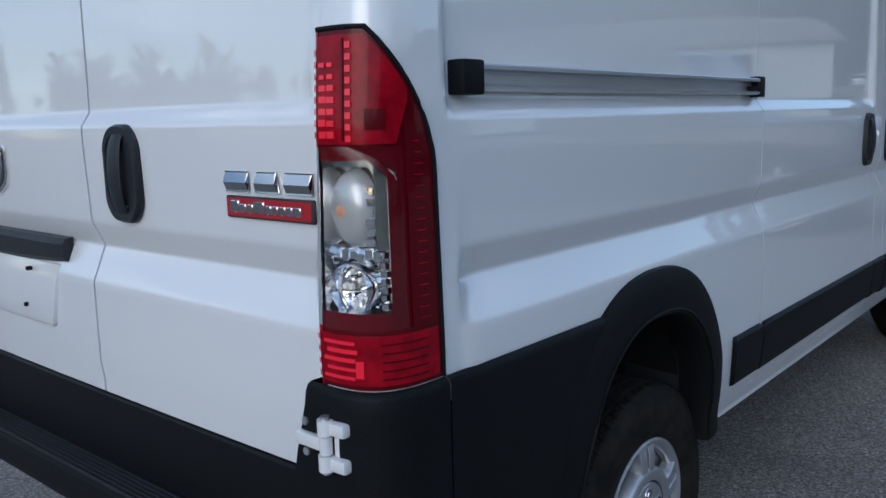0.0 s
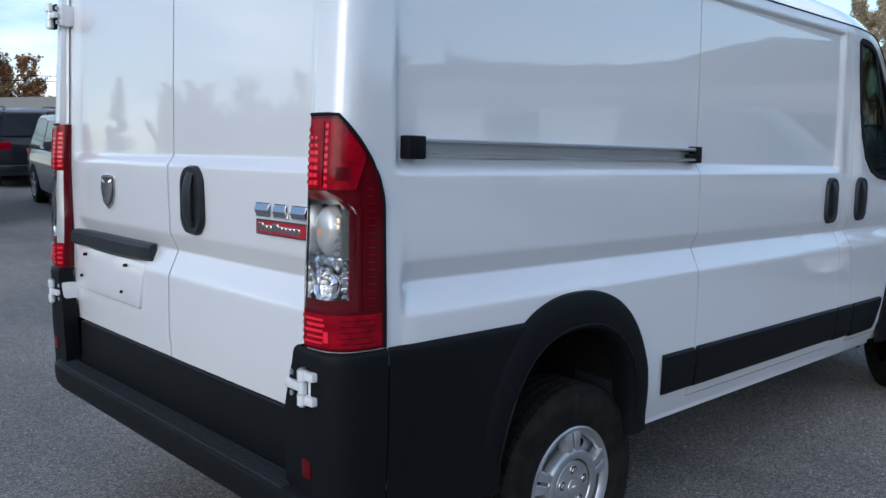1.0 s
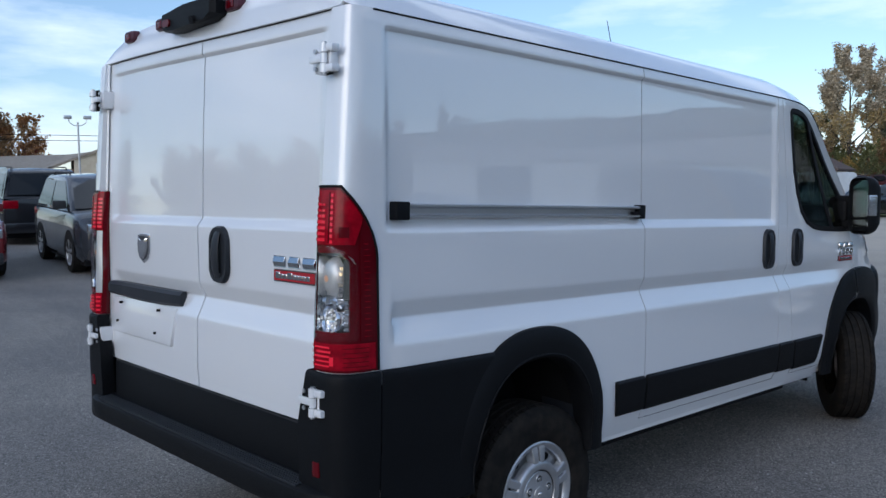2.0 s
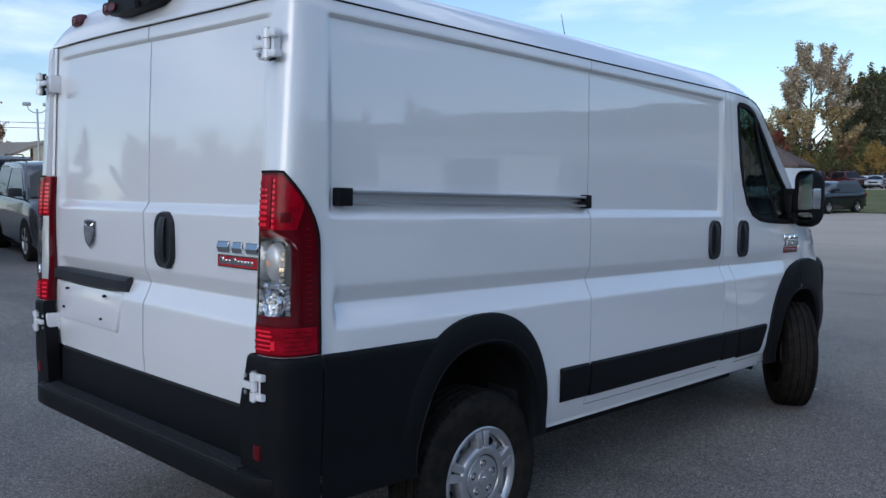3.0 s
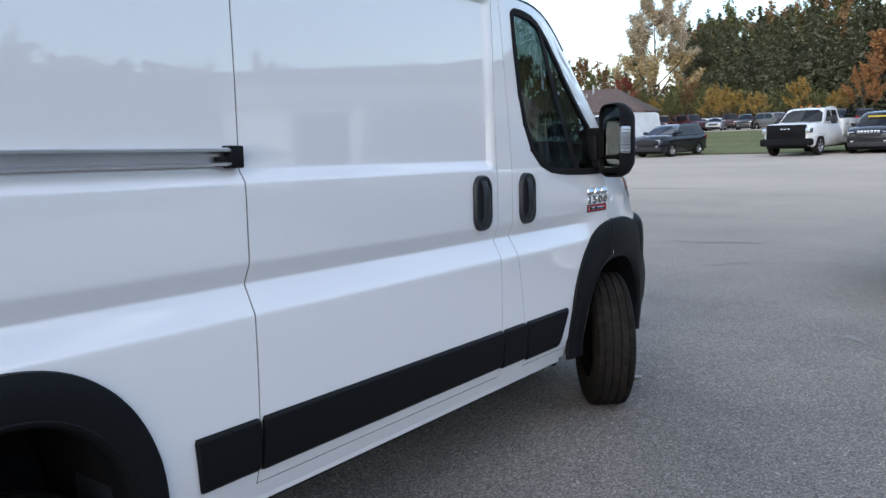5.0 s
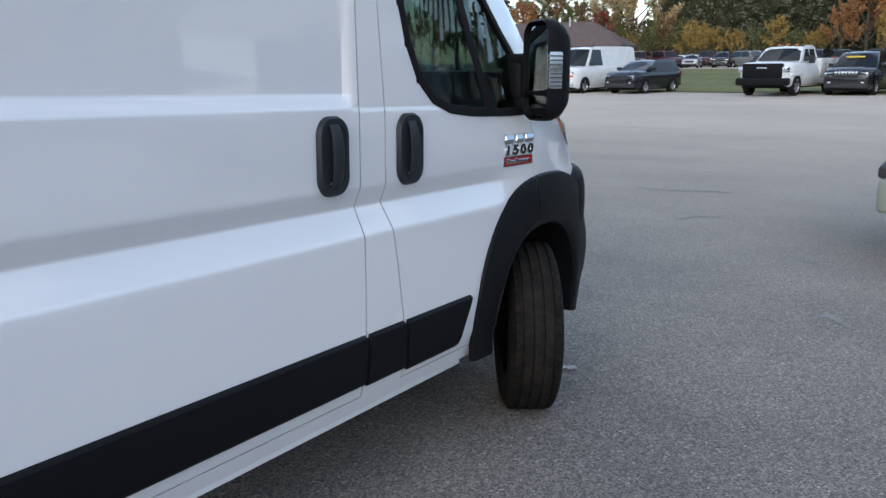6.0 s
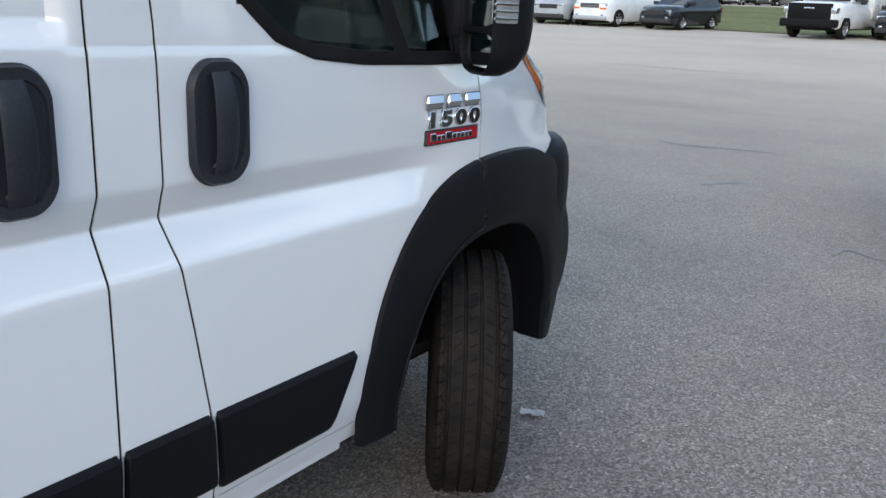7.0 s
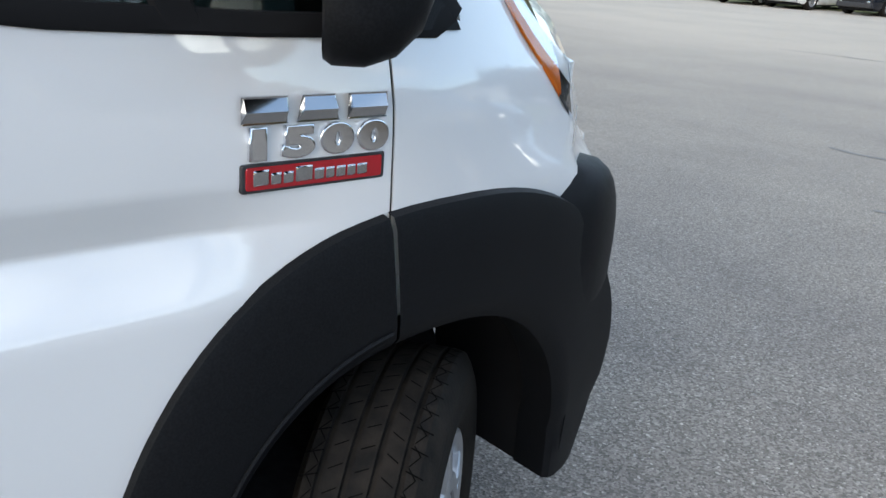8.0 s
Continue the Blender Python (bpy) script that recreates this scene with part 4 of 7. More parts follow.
    tagged(bump, "black textured plastic rear bumper with ribbed step")
    us = [-0.0401, -0.04, -0.03, -0.015] + [Q_CORNER * k / 12 for k in range(13)] + [Q_CORNER + 0.006, Q_CORNER + 0.0095] + [Q_CORNER + 0.03 * k for k in range(1, 20)]
    zs = [0.335, 0.345, 0.36, 0.39, 0.43, 0.47, 0.52, 0.57, 0.62, 0.67, 0.72, 0.77, 0.81, 0.835, 0.846, 0.851]
    for s in (1, -1):
        bm = bmesh.new()
        grid = {}
        for i, u in enumerate(us):
            for j, z in enumerate(zs):
                out = 0.016 - (0.012 if j == len(zs) - 1 else 0) - (0.018 if j == 0 else 0) - (0.004 if j == 1 or j == len(zs) - 2 else 0)
                slant = (0.046 * smoothstep(0.86, 0.64, z) if z < 0.86 else 0.0) * max(0.0, -u / 0.04)
                p = Vector(skin(u - slant, max(z, 0.5), out - (0.06 if i == 0 else 0)))
                grid[i, j] = bm.verts.new((p.x if s > 0 else -p.x - LEFT, p.y, z))
        for i in range(len(us) - 1):
            for j in range(len(zs) - 1):
                yc = -0.805 + (us[i] + us[i + 1]) / 2 - Q_CORNER
                zc = (zs[j] + zs[j + 1]) / 2
                if us[i] == Q_CORNER + 0.006:
                    continue
                if keepable(yc, zc):
                    bm.faces.new((grid[i, j], grid[i + 1, j], grid[i + 1, j + 1], grid[i, j + 1]))
        loose = [v for v in bm.verts if not v.link_faces]
        bmesh.ops.delete(bm, geom=loose, context="VERTS")
        part("bumper_corner", bm, PLASTIC, bump)
        x0, x1 = sorted((s * 0.895 - (LEFT if s < 0 else 0), s * 0.934 - (LEFT if s < 0 else 0)))
        part("reflector", box(x0, x1, -0.968, -0.945, 0.505, 0.556, 0.006), REDDARK, bump, "small red reflector")
    part("bumper_middle", box(-0.82, 0.82, -0.918, -0.89, 0.43, 0.642, 0.006), PLASTIC, bump)
    rows = []
    for k in range(31):
        x = -0.985 + 1.97 * k / 30
        e = max(0.0, (abs(x) - 0.86) / 0.125)
        yo = -1.008 + 0.055 * e ** 2
        rows.append([(x, -0.90, 0.475), (x, -0.925, 0.470), (x, yo + 0.018, 0.462), (x, yo + 0.004, 0.455), (x, yo, 0.440), (x, yo + 0.004, 0.392), (x, yo + 0.018, 0.364), (x, yo + 0.045, 0.352), (x, -0.90, 0.345)])
    part("step", sheet(rows), PLASTIC, bump, "ribbed black step")
    for k in range(6):
        y = -0.934 - 0.0115 * k
        z = 0.4655 - 0.0012 * k
        part("step_rib", box(-0.84, 0.84, y - 0.003, y + 0.003, z, z + 0.009, 0.002, 2), HANDLE, bump)

    rows = []
    for k in range(13):
        t = k / 12
        y = -0.88 + 0.42 * t
        z = 0.338 + 0.014 * t
        h = 0.010 + 0.016 * math.sin(math.pi * t) ** 0.7
        x = 0.905 + 0.055 * min(1.0, t * 2.5)
        rows.append([(x, y, z), (x + 0.003, y, z - h * 0.6), (x - 0.004, y, z - h), (x - 0.03, y, z - h)])
    part("lower_flange", sheet(rows), PAINT, van, "white painted flange under the bumper")

    # sliding-door rail
    rail = new("door_rail")
    rail.parent = van
    tagged(rail, "aluminium sliding-door rail with black end caps")
    rows = []
    for y in (-0.675, 0.71):
        x = 0.996
        rows.append([(x, y, 1.396), (x + 0.028, y, 1.396), (x + 0.030, y, 1.393), (x + 0.030, y, 1.386), (x + 0.026, y, 1.384), (x + 0.008, y, 1.383), (x + 0.006, y, 1.380), (x + 0.006, y, 1.362),
                     (x + 0.008, y, 1.358), (x + 0.026, y, 1.357), (x + 0.030, y, 1.355), (x + 0.030, y, 1.349), (x + 0.026, y, 1.347), (x, y, 1.346)])
    part("rail_channel", sheet(rows), ALU, rail, smooth=False)
    part("end_cap", box(0.99, 1.034, -0.728, -0.668, 1.340, 1.402, 0.006), PLASTIC, rail)
    part("end_cap", box(0.99, 1.026, 0.70, 0.752, 1.340, 1.402, 0.005), PLASTIC, rail)
    part("end_block", box(0.99, 1.022, 0.665, 0.705, 1.345, 1.372, 0.004), DARK, rail)
    # black rubbing strips
    def strip(pts, label=""):
        b = bmesh.new()
        def place(u, v, w):
            p = side(u, v)
            return (p[0] - 0.002 + w, u, v)
        # subdivided rows keep it on the curved side
        (y0a, y1a, za), (y0b, y1b, zb) = pts
        rows = []
        zsr = [za, za + 0.003, za + 0.012] + [za + (zb - za) * t for t in (0.2, 0.4, 0.6, 0.8)] + [zb - 0.010, zb - 0.003, zb]
        outs = [-0.002, 0.009, 0.015, 0.016, 0.016, 0.016, 0.016, 0.015, 0.009, -0.002]
        for z, o in zip(zsr, outs):
            t = (z - za) / (zb - za)
            a, c = y0a + (y0b - y0a) * t, y1a + (y1b - y1a) * t
            inset = 0.004 if o < 0.012 else 0.0
            ys = [a + inset, a + 0.004 + inset] + [a + (c - a) * k / 10 for k in range(1, 10)] + [c - 0.004 - inset, c - inset]
            row = []
            for i, y in enumerate(ys):
                oo = o if 0 < i < len(ys) - 1 else min(o, 0.002)
                row.append((side(y, z)[0] + oo, y, z))
            rows.append(row)
        part("rubbing_strip", sheet(rows), PLASTIC, van, label or "black rubbing strip")
    strip(((0.545, 0.752, 0.466), (0.522, 0.752, 0.628)))
    strip(((0.762, 2.106, 0.463), (0.762, 2.106, 0.628)))
    strip(((2.114, 2.317, 0.456), (2.114, 2.300, 0.627)))
    strip(((2.328, 2.635, 0.446), (2.309, 2.712, 0.626)))
    # handles on the side
    for y, w in ((1.983, 0.132), (2.349, 0.136)):
        pull_handle(van, on_side(y + 0.805 + Q_CORNER, 1.168, -0.001), w, 0.222)
    # side badge: chrome slabs, the digits, red bar
    m = on_side(2.962 + 0.805 + Q_CORNER, 1.062, 0.001)
    bd = badge(van, m, 0.226, 2, "chrome side badge with red bar")
    letters(bd, "1500", 0.052, 0.004, pose(0.113, 0.0455, 0.0), CHROME, squash=0.94)
    # wheel arches
    pi = math.pi
    arch_trim(van, ARCH_REAR_IN, ARCH_REAR_OUT, 0.0, pi, 0.375, 0.34, "wheel_arch_trim", "black plastic rear arch trim")
    arch_trim(van, ARCH_REAR_IN, ARCH_REAR_OUT, 0.0, pi, 0.375, 0.34, "wheel_arch_trim", "black plastic rear arch trim", sgn=-1)
    a_seam = pi / 2 + 0.16
    arch_trim(van, ARCH_FRONT_IN, ARCH_FRONT_OUT, a_seam + 0.012, pi, 0.0, 0.40, "wheel_arch_trim", "black plastic arch trim on the front door", n=24, first_low=False)
    arch_trim(van, ARCH_FRONT_IN, ARCH_FRONT_OUT, -0.05, a_seam, 0.325, 0.0, "wheel_arch_trim", "black plastic arch trim on the fender", n=26, last_low=False)
    arch_trim(van, ARCH_FRONT_IN, ARCH_FRONT_OUT, 0.0, pi, 0.30, 0.40, "wheel_arch_trim", "black plastic front arch trim", sgn=-1)
    # raised lips near the arches' inner edge
    for spec_i, spec_o, a0, a1, sg in ((ARCH_FRONT_IN, ARCH_FRONT_OUT, a_seam + 0.03, pi - 0.02, 1), (ARCH_REAR_IN, ARCH_REAR_OUT, 0.02, pi - 0.02, 1)):
        pts = []
        for k in range(31):
            a = a0 + (a1 - a0) * k / 30
            (yo, zo), (yi, zi) = arch(spec_o, a), arch(spec_i, a)
            y, z = yo + (yi - yo) * 0.86, zo + (zi - zo) * 0.86
            pts.append((sg * (side(min(y, 3.86), min(max(z, 0.45), 0.88))[0] + 0.0265), y, z))
        part("arch_lip", tube(pts, 0.0045, 6), PLASTIC, van)
    # liners inside the arches
    for spec in (ARCH_REAR_IN, ARCH_FRONT_IN):
        for s in (1, -1):
            rows = []
            for k in range(21):
                a = pi * k / 20
                y, z = arch(spec, a)
                y, z = spec[0] + (y - spec[0]) * 1.03, spec[1] + (z - spec[1]) * 1.03
                rows.append([(s * 0.95, y, z), (s * 0.80, y, z + 0.01), (s * 0.62, y, z)])
            bm = sheet(rows)
            bm.faces.new([bm.verts.new((s * 0.63, *arch(spec, pi * k / 20))) for k in range(21)])
            part("arch_liner", bm, DARK, van)
    for s in (1, -1):
        for y, x1, z0, z1 in ((2.845, 0.90, 0.29, 0.62), (3.735, 0.935, 0.325, 0.62), (-0.385, 0.935, 0.32, 0.60)):
            part("splash_panel", box(*sorted((s * 0.60, s * x1)), y - 0.012, y + 0.012, z0, z1, 0.006), DARK, van)
    part("mud_guard", box(0.78, 0.96, 0.335, 0.345, 0.36, 0.62, 0.003), HANDLE, van, "dark panel inside the rear arch")
    # wheels
    stand = lambda y: (y - 3.315) * math.tan(radians(1.8))
    for x, y, st, o in ((0.900, 0.060, 0, 1), (-0.900, 0.060, 0, -1), (0.948, 3.315, 36, 1), (-0.90, 3.285, 32, -1)):
        wheel(van, pose(x, y, stand(y) + (0.334 if y < 1 else 0.350)), st, o)
    # underbody
    und = part("chassis", box(-0.80, 0.80, 0.50, 2.75, 0.235, 0.42, 0.03), DARK, van, "dark underbody")
    part("rear_frame", box(-0.62, 0.62, -0.62, 0.52, 0.26, 0.42, 0.03), DARK, und)
    part("front_frame", box(-0.60, 0.60, 2.73, 3.9, 0.20, 0.42, 0.03), DARK, und)
    part("axle_beam", tube([(-0.85, 0.055, 0.25), (0.85, 0.055, 0.25)], 0.045, 12), DARK, und)
    for s in (-1, 1):
        part("leaf_spring", box(s * 0.6 - 0.03, s * 0.6 + 0.03, -0.6, 0.7, 0.19, 0.215, 0.006), DARK, und)
    part("sill_flange", box(0.950, 0.984, 0.44, 2.72, 0.352, 0.384, 0.006), PAINT, van)
    # roof seam along both sides, and the pillar strip beside each rear door
    for s in (1, -1):
        pts = []
        for k in range(46):
            y = -0.80 + 3.75 * k / 45
            p = side(y, Z_TOP - 0.003, 0.0015)
            pts.append((p[0] if s > 0 else -p[0] - LEFT, p[1], p[2]))
        part("roof_seam", tube(pts, 0.0032, 6), DARK, van, "dark seam below the roof")
        rows = []
        for k in range(13):
            z = 1.452 + 0.573 * k / 12
            yy = rear(0.89, z)[1] + 0.009 - RECESS
            rows.append([(x if s > 0 else -x - LEFT, yy + dy, z) for x, dy in ((0.880, 0.004), (0.893, 0.0), (0.912, 0.0))])
        part("pillar_strip", sheet(rows), PAINT, van)
    # roof marker lamps, camera pod, aerial
    for x in (-0.69, -0.36, 0.25, 0.65):
        yb = -0.875
        zt = 2.032 + 0.132 * (1 - (abs(x) / 0.955) ** 7)
        b = bmesh.new()
        rings = []
        for t, k in ((0, 1.0), (0.5, 0.98), (0.85, 0.86), (1.0, 0.6)):
            rings.append([b.verts.new((x + 0.058 * k * math.copysign(abs(math.cos(a)) ** 0.5, math.cos(a)), yb - 0.032 * t + 0.012, zt - 0.026 + 0.028 * k * math.copysign(abs(math.sin(a)) ** 0.5, math.sin(a)))) for a in [2 * pi * j / 20 for j in range(20)]])
        for a, c in zip(rings, rings[1:]):
            for j in range(20):
                b.faces.new((a[j], a[(j + 1) % 20], c[(j + 1) % 20], c[j]))
        b.faces.new(rings[-1])
        mk = part("marker_lamp", b, MAROON, van, "small dark red roof marker lamp")
        part("lamp_window", box(x - 0.026, x + 0.026, yb - 0.0215, yb - 0.0185, zt - 0.042, zt - 0.012, 0.004), REDDARK, mk)
    b = bmesh.new()
    pod = [(-0.245, 2.105), (-0.236, 2.148), (-0.03, 2.170), (0.185, 2.170), (0.205, 2.155), (0.202, 2.105), (0.15, 2.084), (0.0, 2.077), (-0.12, 2.070), (-0.225, 2.080)]
    pd = part("camera_pod", extrude_outline(pod, 0.085, 0.02, lambda u, v, w: (u, -0.865 - w, v)), PLASTIC, van, "black roof camera and brake lamp pod")
    part("brake_lamp", extrude_outline(rounded(-0.20, -0.14, 2.092, 2.122, 0.012, 4), 0.010, 0.002, lambda u, v, w: (u, -0.949 - w, v)), REDDARK, pd)
    part("camera_eye", tube([(0.06, -0.945, 2.095), (0.06, -0.962, 2.09)], 0.016, 14), DARK, pd)
    ae = part("aerial", tube([(0.0, 2.02, 2.17), (0.0, 1.95, 2.31), (0.0, 1.865, 2.56)], [0.004, 0.003, 0.002], 8), DARK, van, "thin black roof aerial")
    part("aerial_base", tube([(0.0, 2.03, 2.165), (0.0, 2.015, 2.20)], [0.022, 0.011], 12), PLASTIC, ae)

    # front door window: black surround, glass, quarter pillar; on both sides
    def glaze(s):
        def at(y, z, out):
            p = side(y, unsquash(y, z), out)
            return (s * p[0], p[1], z)
        cy, cz = sum(p[0] for p in WINDOW) / len(WINDOW), sum(p[1] for p in WINDOW) / len(WINDOW)
        outl = []
        n = len(WINDOW)
        for k in range(n):
            (ya, za), (yb, zb) = WINDOW[k], WINDOW[(k + 1) % n]
            for t in (0, 0.34, 0.67):
                outl.append((ya + (yb - ya) * t, za + (zb - za) * t))
        m = len(outl)
        nrm = []
        for k in range(m):
            (ya, za), (yb, zb) = outl[k - 1], outl[(k + 1) % m]
            dy, dz = yb - ya, zb - za
            q = math.hypot(dy, dz)
            ny, nz = dz / q, -dy / q
            if ny * (outl[k][0] - cy) + nz * (outl[k][1] - cz) < 0:
                ny, nz = -ny, -nz
            nrm.append((ny, nz))
        def ring(grow, out):
            return [at(p[0] + q[0] * grow, p[1] + q[1] * grow, out) for p, q in zip(outl, nrm)]
        b = bmesh.new()
        rs = [[b.verts.new(p) for p in ring(g, o)] for g, o in ((0.011, -0.004), (0.011, 0.003), (0.006, 0.006), (-0.018, 0.004), (-0.020, -0.010))]
        for a, c in zip(rs, rs[1:]):
            for k in range(m):
                b.faces.new((a[k], a[(k + 1) % m], c[(k + 1) % m], c[k]))
        fr = part("window_surround", b, DARK, van, "black window surround")
        b = bmesh.new()
        b.faces.new([b.verts.new(p) for p in ring(-0.005, -0.006)])
        bmesh.ops.triangulate(b, faces=b.faces)
        thicken(b, 0.004)
        gl = part("side_window", b, GLASS, fr, "tinted side window glass", smooth=False)
        # pillar between main and quarter glass, and the mirror's sail panel
        rows = []
        for t in range(9):
            z = 1.262 + (1.915 - 1.262) * t / 8
            y = interp([(1.262, 2.90), (1.6, 2.74), (1.915, 2.575)], z)
            rows.append([at(y - 0.028, z, 0.000), at(y - 0.022, z, 0.005), at(y + 0.022, z, 0.005), at(y + 0.028, z, 0.000)])
        part("window_pillar", sheet(rows), DARK, fr)
        rows = []
        for t in range(7):
            z = 1.262 + 0.20 * t / 6
            y1 = interp([(1.262, 3.36), (1.29, 3.35), (1.375, 3.26), (1.47, 3.165)], z)
            rows.append([at(3.10 + 0.06 * t / 6 * 0, z, 0.004), at((3.10 + y1) / 2, z, 0.010), at(y1, z, 0.004)])
        part("sail_panel", sheet(rows), PLASTIC, fr)
    glaze(1)
    glaze(-1)
    # mirrors
    for s in (1, -1):
        mir = new("door_mirror")
        mir.parent = van
        tagged(mir, "large black towing mirror with clear turn lamp")
        M = pose(1.118, 3.012, 1.418, 0, 0, -34)

        def mput(bm):
            for v in bm.verts:
                p = M @ v.co
                v.co = Vector((s * p.x, p.y, p.z))
            return bm
        b = bmesh.new()
        rings = []
        for y, k, sh in ((0.0, 0.965, 0), (0.010, 1.0, 0), (0.045, 1.0, 0.0), (0.080, 0.93, 0.004), (0.108, 0.78, 0.010), (0.124, 0.55, 0.012), (0.130, 0.25, 0.012)):
            rings.append([b.verts.new((u * k - sh, y, v * k)) for u, v in rounded(-0.098, 0.094, -0.182, 0.182, 0.060, 7)])
        m = len(rings[0])
        for a, c in zip(rings, rings[1:]):
            for j in range(m):
                b.faces.new((a[j], a[(j + 1) % m], c[(j + 1) % m], c[j]))
        b.faces.new(rings[-1])
        inner = [b.verts.new((u, 0.050, v)) for u, v in rounded(-0.090, 0.086, -0.172, 0.174, 0.050, 7)]
        for j in range(m):
            b.faces.new((rings[0][j], rings[0][(j + 1) % m], inner[(j + 1) % m], inner[j]))
        b.faces.new(inner)
        part("housing", mput(b), PLASTIC, mir)
        gl = lambda z0, z1: extrude_outline(rounded(-0.084, 0.072, z0 - 1.418, z1 - 1.418, 0.035, 6), 0.006, 0.001, lambda u, v, w: (u, 0.020 - w, v))
        part("mirror_glass", mput(gl(1.345, 1.578)), MIRRORG, mir, "flat mirror glass")
        part("convex_mirror", mput(gl(1.254, 1.328)), MIRRORG, mir, "small convex mirror glass")
        part("glass_divider", mput(box(-0.09, 0.08, 0.006, 0.03, -0.088, -0.075, 0.004)), PLASTIC, mir)
        part("turn_lamp", mput(box(0.078, 0.0985, 0.004, 0.060, -0.066, 0.066, 0.008)), BULB, mir, "clear ribbed turn lamp")
        for k in range(8):
            z = -0.058 + 0.0150 * k
            part("lamp_rib", mput(box(0.080, 0.1002, 0.001, 0.058, z, z + 0.006, 0.001, 1)), CHROME, mir)
        part("lamp_web", mput(box(0.0875, 0.0905, 0.000, 0.056, -0.064, 0.064, 0.001, 1)), WHITEDIFF, mir)
        part("arm", box(*sorted((s * 0.90, s * 1.075)), 3.105, 3.205, 1.262, 1.330, 0.025, 3), PLASTIC, mir)
        part("arm", box(*sorted((s * 0.90, s * 1.075)), 3.105, 3.185, 1.425, 1.485, 0.022, 3), PLASTIC, mir)
        part("arm_cover", box(*sorted((s * 0.92, s * 1.02)), 3.10, 3.19, 1.30, 1.46, 0.03, 3), PLASTIC, mir)
    # headlights and front bumper
    for s in (1, -1):
        def hl(u, z, out):
            p = side(u, z, out)
            return p
        rows, rows2 = [], []
        for k in range(13):
            y = 3.47 + 0.49 * k / 12
            top = interp(EDGE, y) - 0.015
            low = interp([(3.44, 1.40), (3.54, 1.27), (3.64, 1.17), (3.75, 1.075), (3.9, 0.97), (4.06, 0.90)], y)
            low = min(low, top - 0.004)
            zs = [low + (top - low) * j / 6 for j in range(7)]
            row = []
            for z in zs:
                zr = unsquash(y, z) if top + 0.015 > 1.2 else (0.36 + (z - 0.36) * 0.84 / (top + 0.015 - 0.36))
                p = side(y, zr, 0.008)
                row.append((s * p[0], p[1], z))
            rows.append(row)
        part("headlight", sheet(rows[:9]), CLEAR, van, "clear swept-back headlight")
        rows2 = [[(p[0] - s * 0.006, p[1] - 0.002, p[2]) for p in r] for r in rows]
        lamp_parts = (("headlight_upper", 0, 6, 3, 7, REFLECTOR), ("amber_reflector", 1, 6, 0, 4, AMBER), ("headlight_tip", 0, 2, 0, 4, REFLECTOR), ("lamp_shield", 5, 7, 2, 7, WHITEDIFF), ("lamp_bezel", 5, 9, 0, 4, CABIN), ("headlight_bowl", 6, 9, 3, 7, BULB))
        for nm, r0, r1, c0, c1, mt in lamp_parts:
            part(nm, sheet([r[c0:c1] for r in rows2[r0:r1]]), mt, van)
        rows = []
        for k in range(21):
            y = 3.56 + 0.50 * k / 20
            top = interp([(3.56, 0.955), (3.64, 0.995), (3.74, 1.012), (3.86, 1.005), (4.06, 0.95)], y)
            out = 0.004 + 0.038 * smoothstep(3.56, 3.80, y)
            row = []
            for z, o in ((0.315, -0.05), (0.33, -0.02), (0.38, 0.0), (0.55, 0.0), (0.75, 0.0), (0.83, 0.002), (top - 0.11, 0.0), (top - 0.07, -0.006), (top - 0.038, -0.018), (top - 0.015, -0.036), (top, -0.065), (top, -0.12)):
                p = side(min(y, 4.08), min(max(z, 0.5), 0.9))
                row.append((s * (p[0] + out * smoothstep(0.42, 0.70, z) + o - 0.010 * smoothstep(0.70, 0.42, z)), max(y, 3.56 + 0.20 * smoothstep(0.88, 0.70, z)), z))
            rows.append(row)
        part("bumper_corner", sheet(rows), PLASTIC, van, "black rounded front bumper corner")
    rows = []
    for k in range(17):
        x = -0.62 + 1.24 * k / 16
        y = 4.06 + 0.10 * (1 - (x / 0.62) ** 2)
        rows.append([(x, y - 0.02, 0.28), (x, y + 0.02, 0.45), (x, y + 0.03, 0.72), (x, y + 0.01, 0.88), (x, y - 0.05, 0.98)])
    part("front_grille", sheet(rows), PLASTIC, van, "black front grille and bumper")
    # cab inside: dash, wheel, two seats
    cab = new("cab_interior")
    cab.parent = van
    tagged(cab, "dark cab with two seats and dashboard")
    part("dashboard", box(-0.85, 0.85, 2.98, 3.55, 0.75, 1.26, 0.06), CABIN, cab)
    part("cab_floor", box(-0.9, 0.9, 2.0, 3.5, 0.44, 0.47), CABIN, cab)
    ring = [(-0.42 + 0.19 * math.cos(a), 2.86 - 0.10 * math.sin(a), 1.22 + 0.16 * math.sin(a)) for a in [2 * pi * k / 24 for k in range(25)]]
    part("steering_wheel", tube(ring, 0.016, 8, cap=False), CABIN, cab)
    for x in (-0.45, 0.45):
        st = part("seat_back", box(x - 0.24, x + 0.24, 2.14, 2.28, 0.85, 1.45, 0.05), CABIN, cab)
        part("headrest", box(x - 0.13, x + 0.13, 2.12, 2.22, 1.49, 1.68, 0.04), CABIN, st)
        part("seat_cushion", box(x - 0.25, x + 0.25, 2.2, 2.68, 0.72, 0.88, 0.05), CABIN, st)


build_van_parts(van)
# the rear header rises slightly towards the far corner
for ob in van.children_recursive:
    if ob.type == "MESH" and ob.matrix_basis == Matrix.Identity(4):
        for v in ob.data.vertices:
            if v.co.y < 1.0 and v.co.z > 1.45:
                v.co.z += 0.034 * smoothstep(1.45, 1.85, v.co.z) * smoothstep(0.95, -0.95, v.co.x) * (1 - smoothstep(-0.85, 1.0, v.co.y))


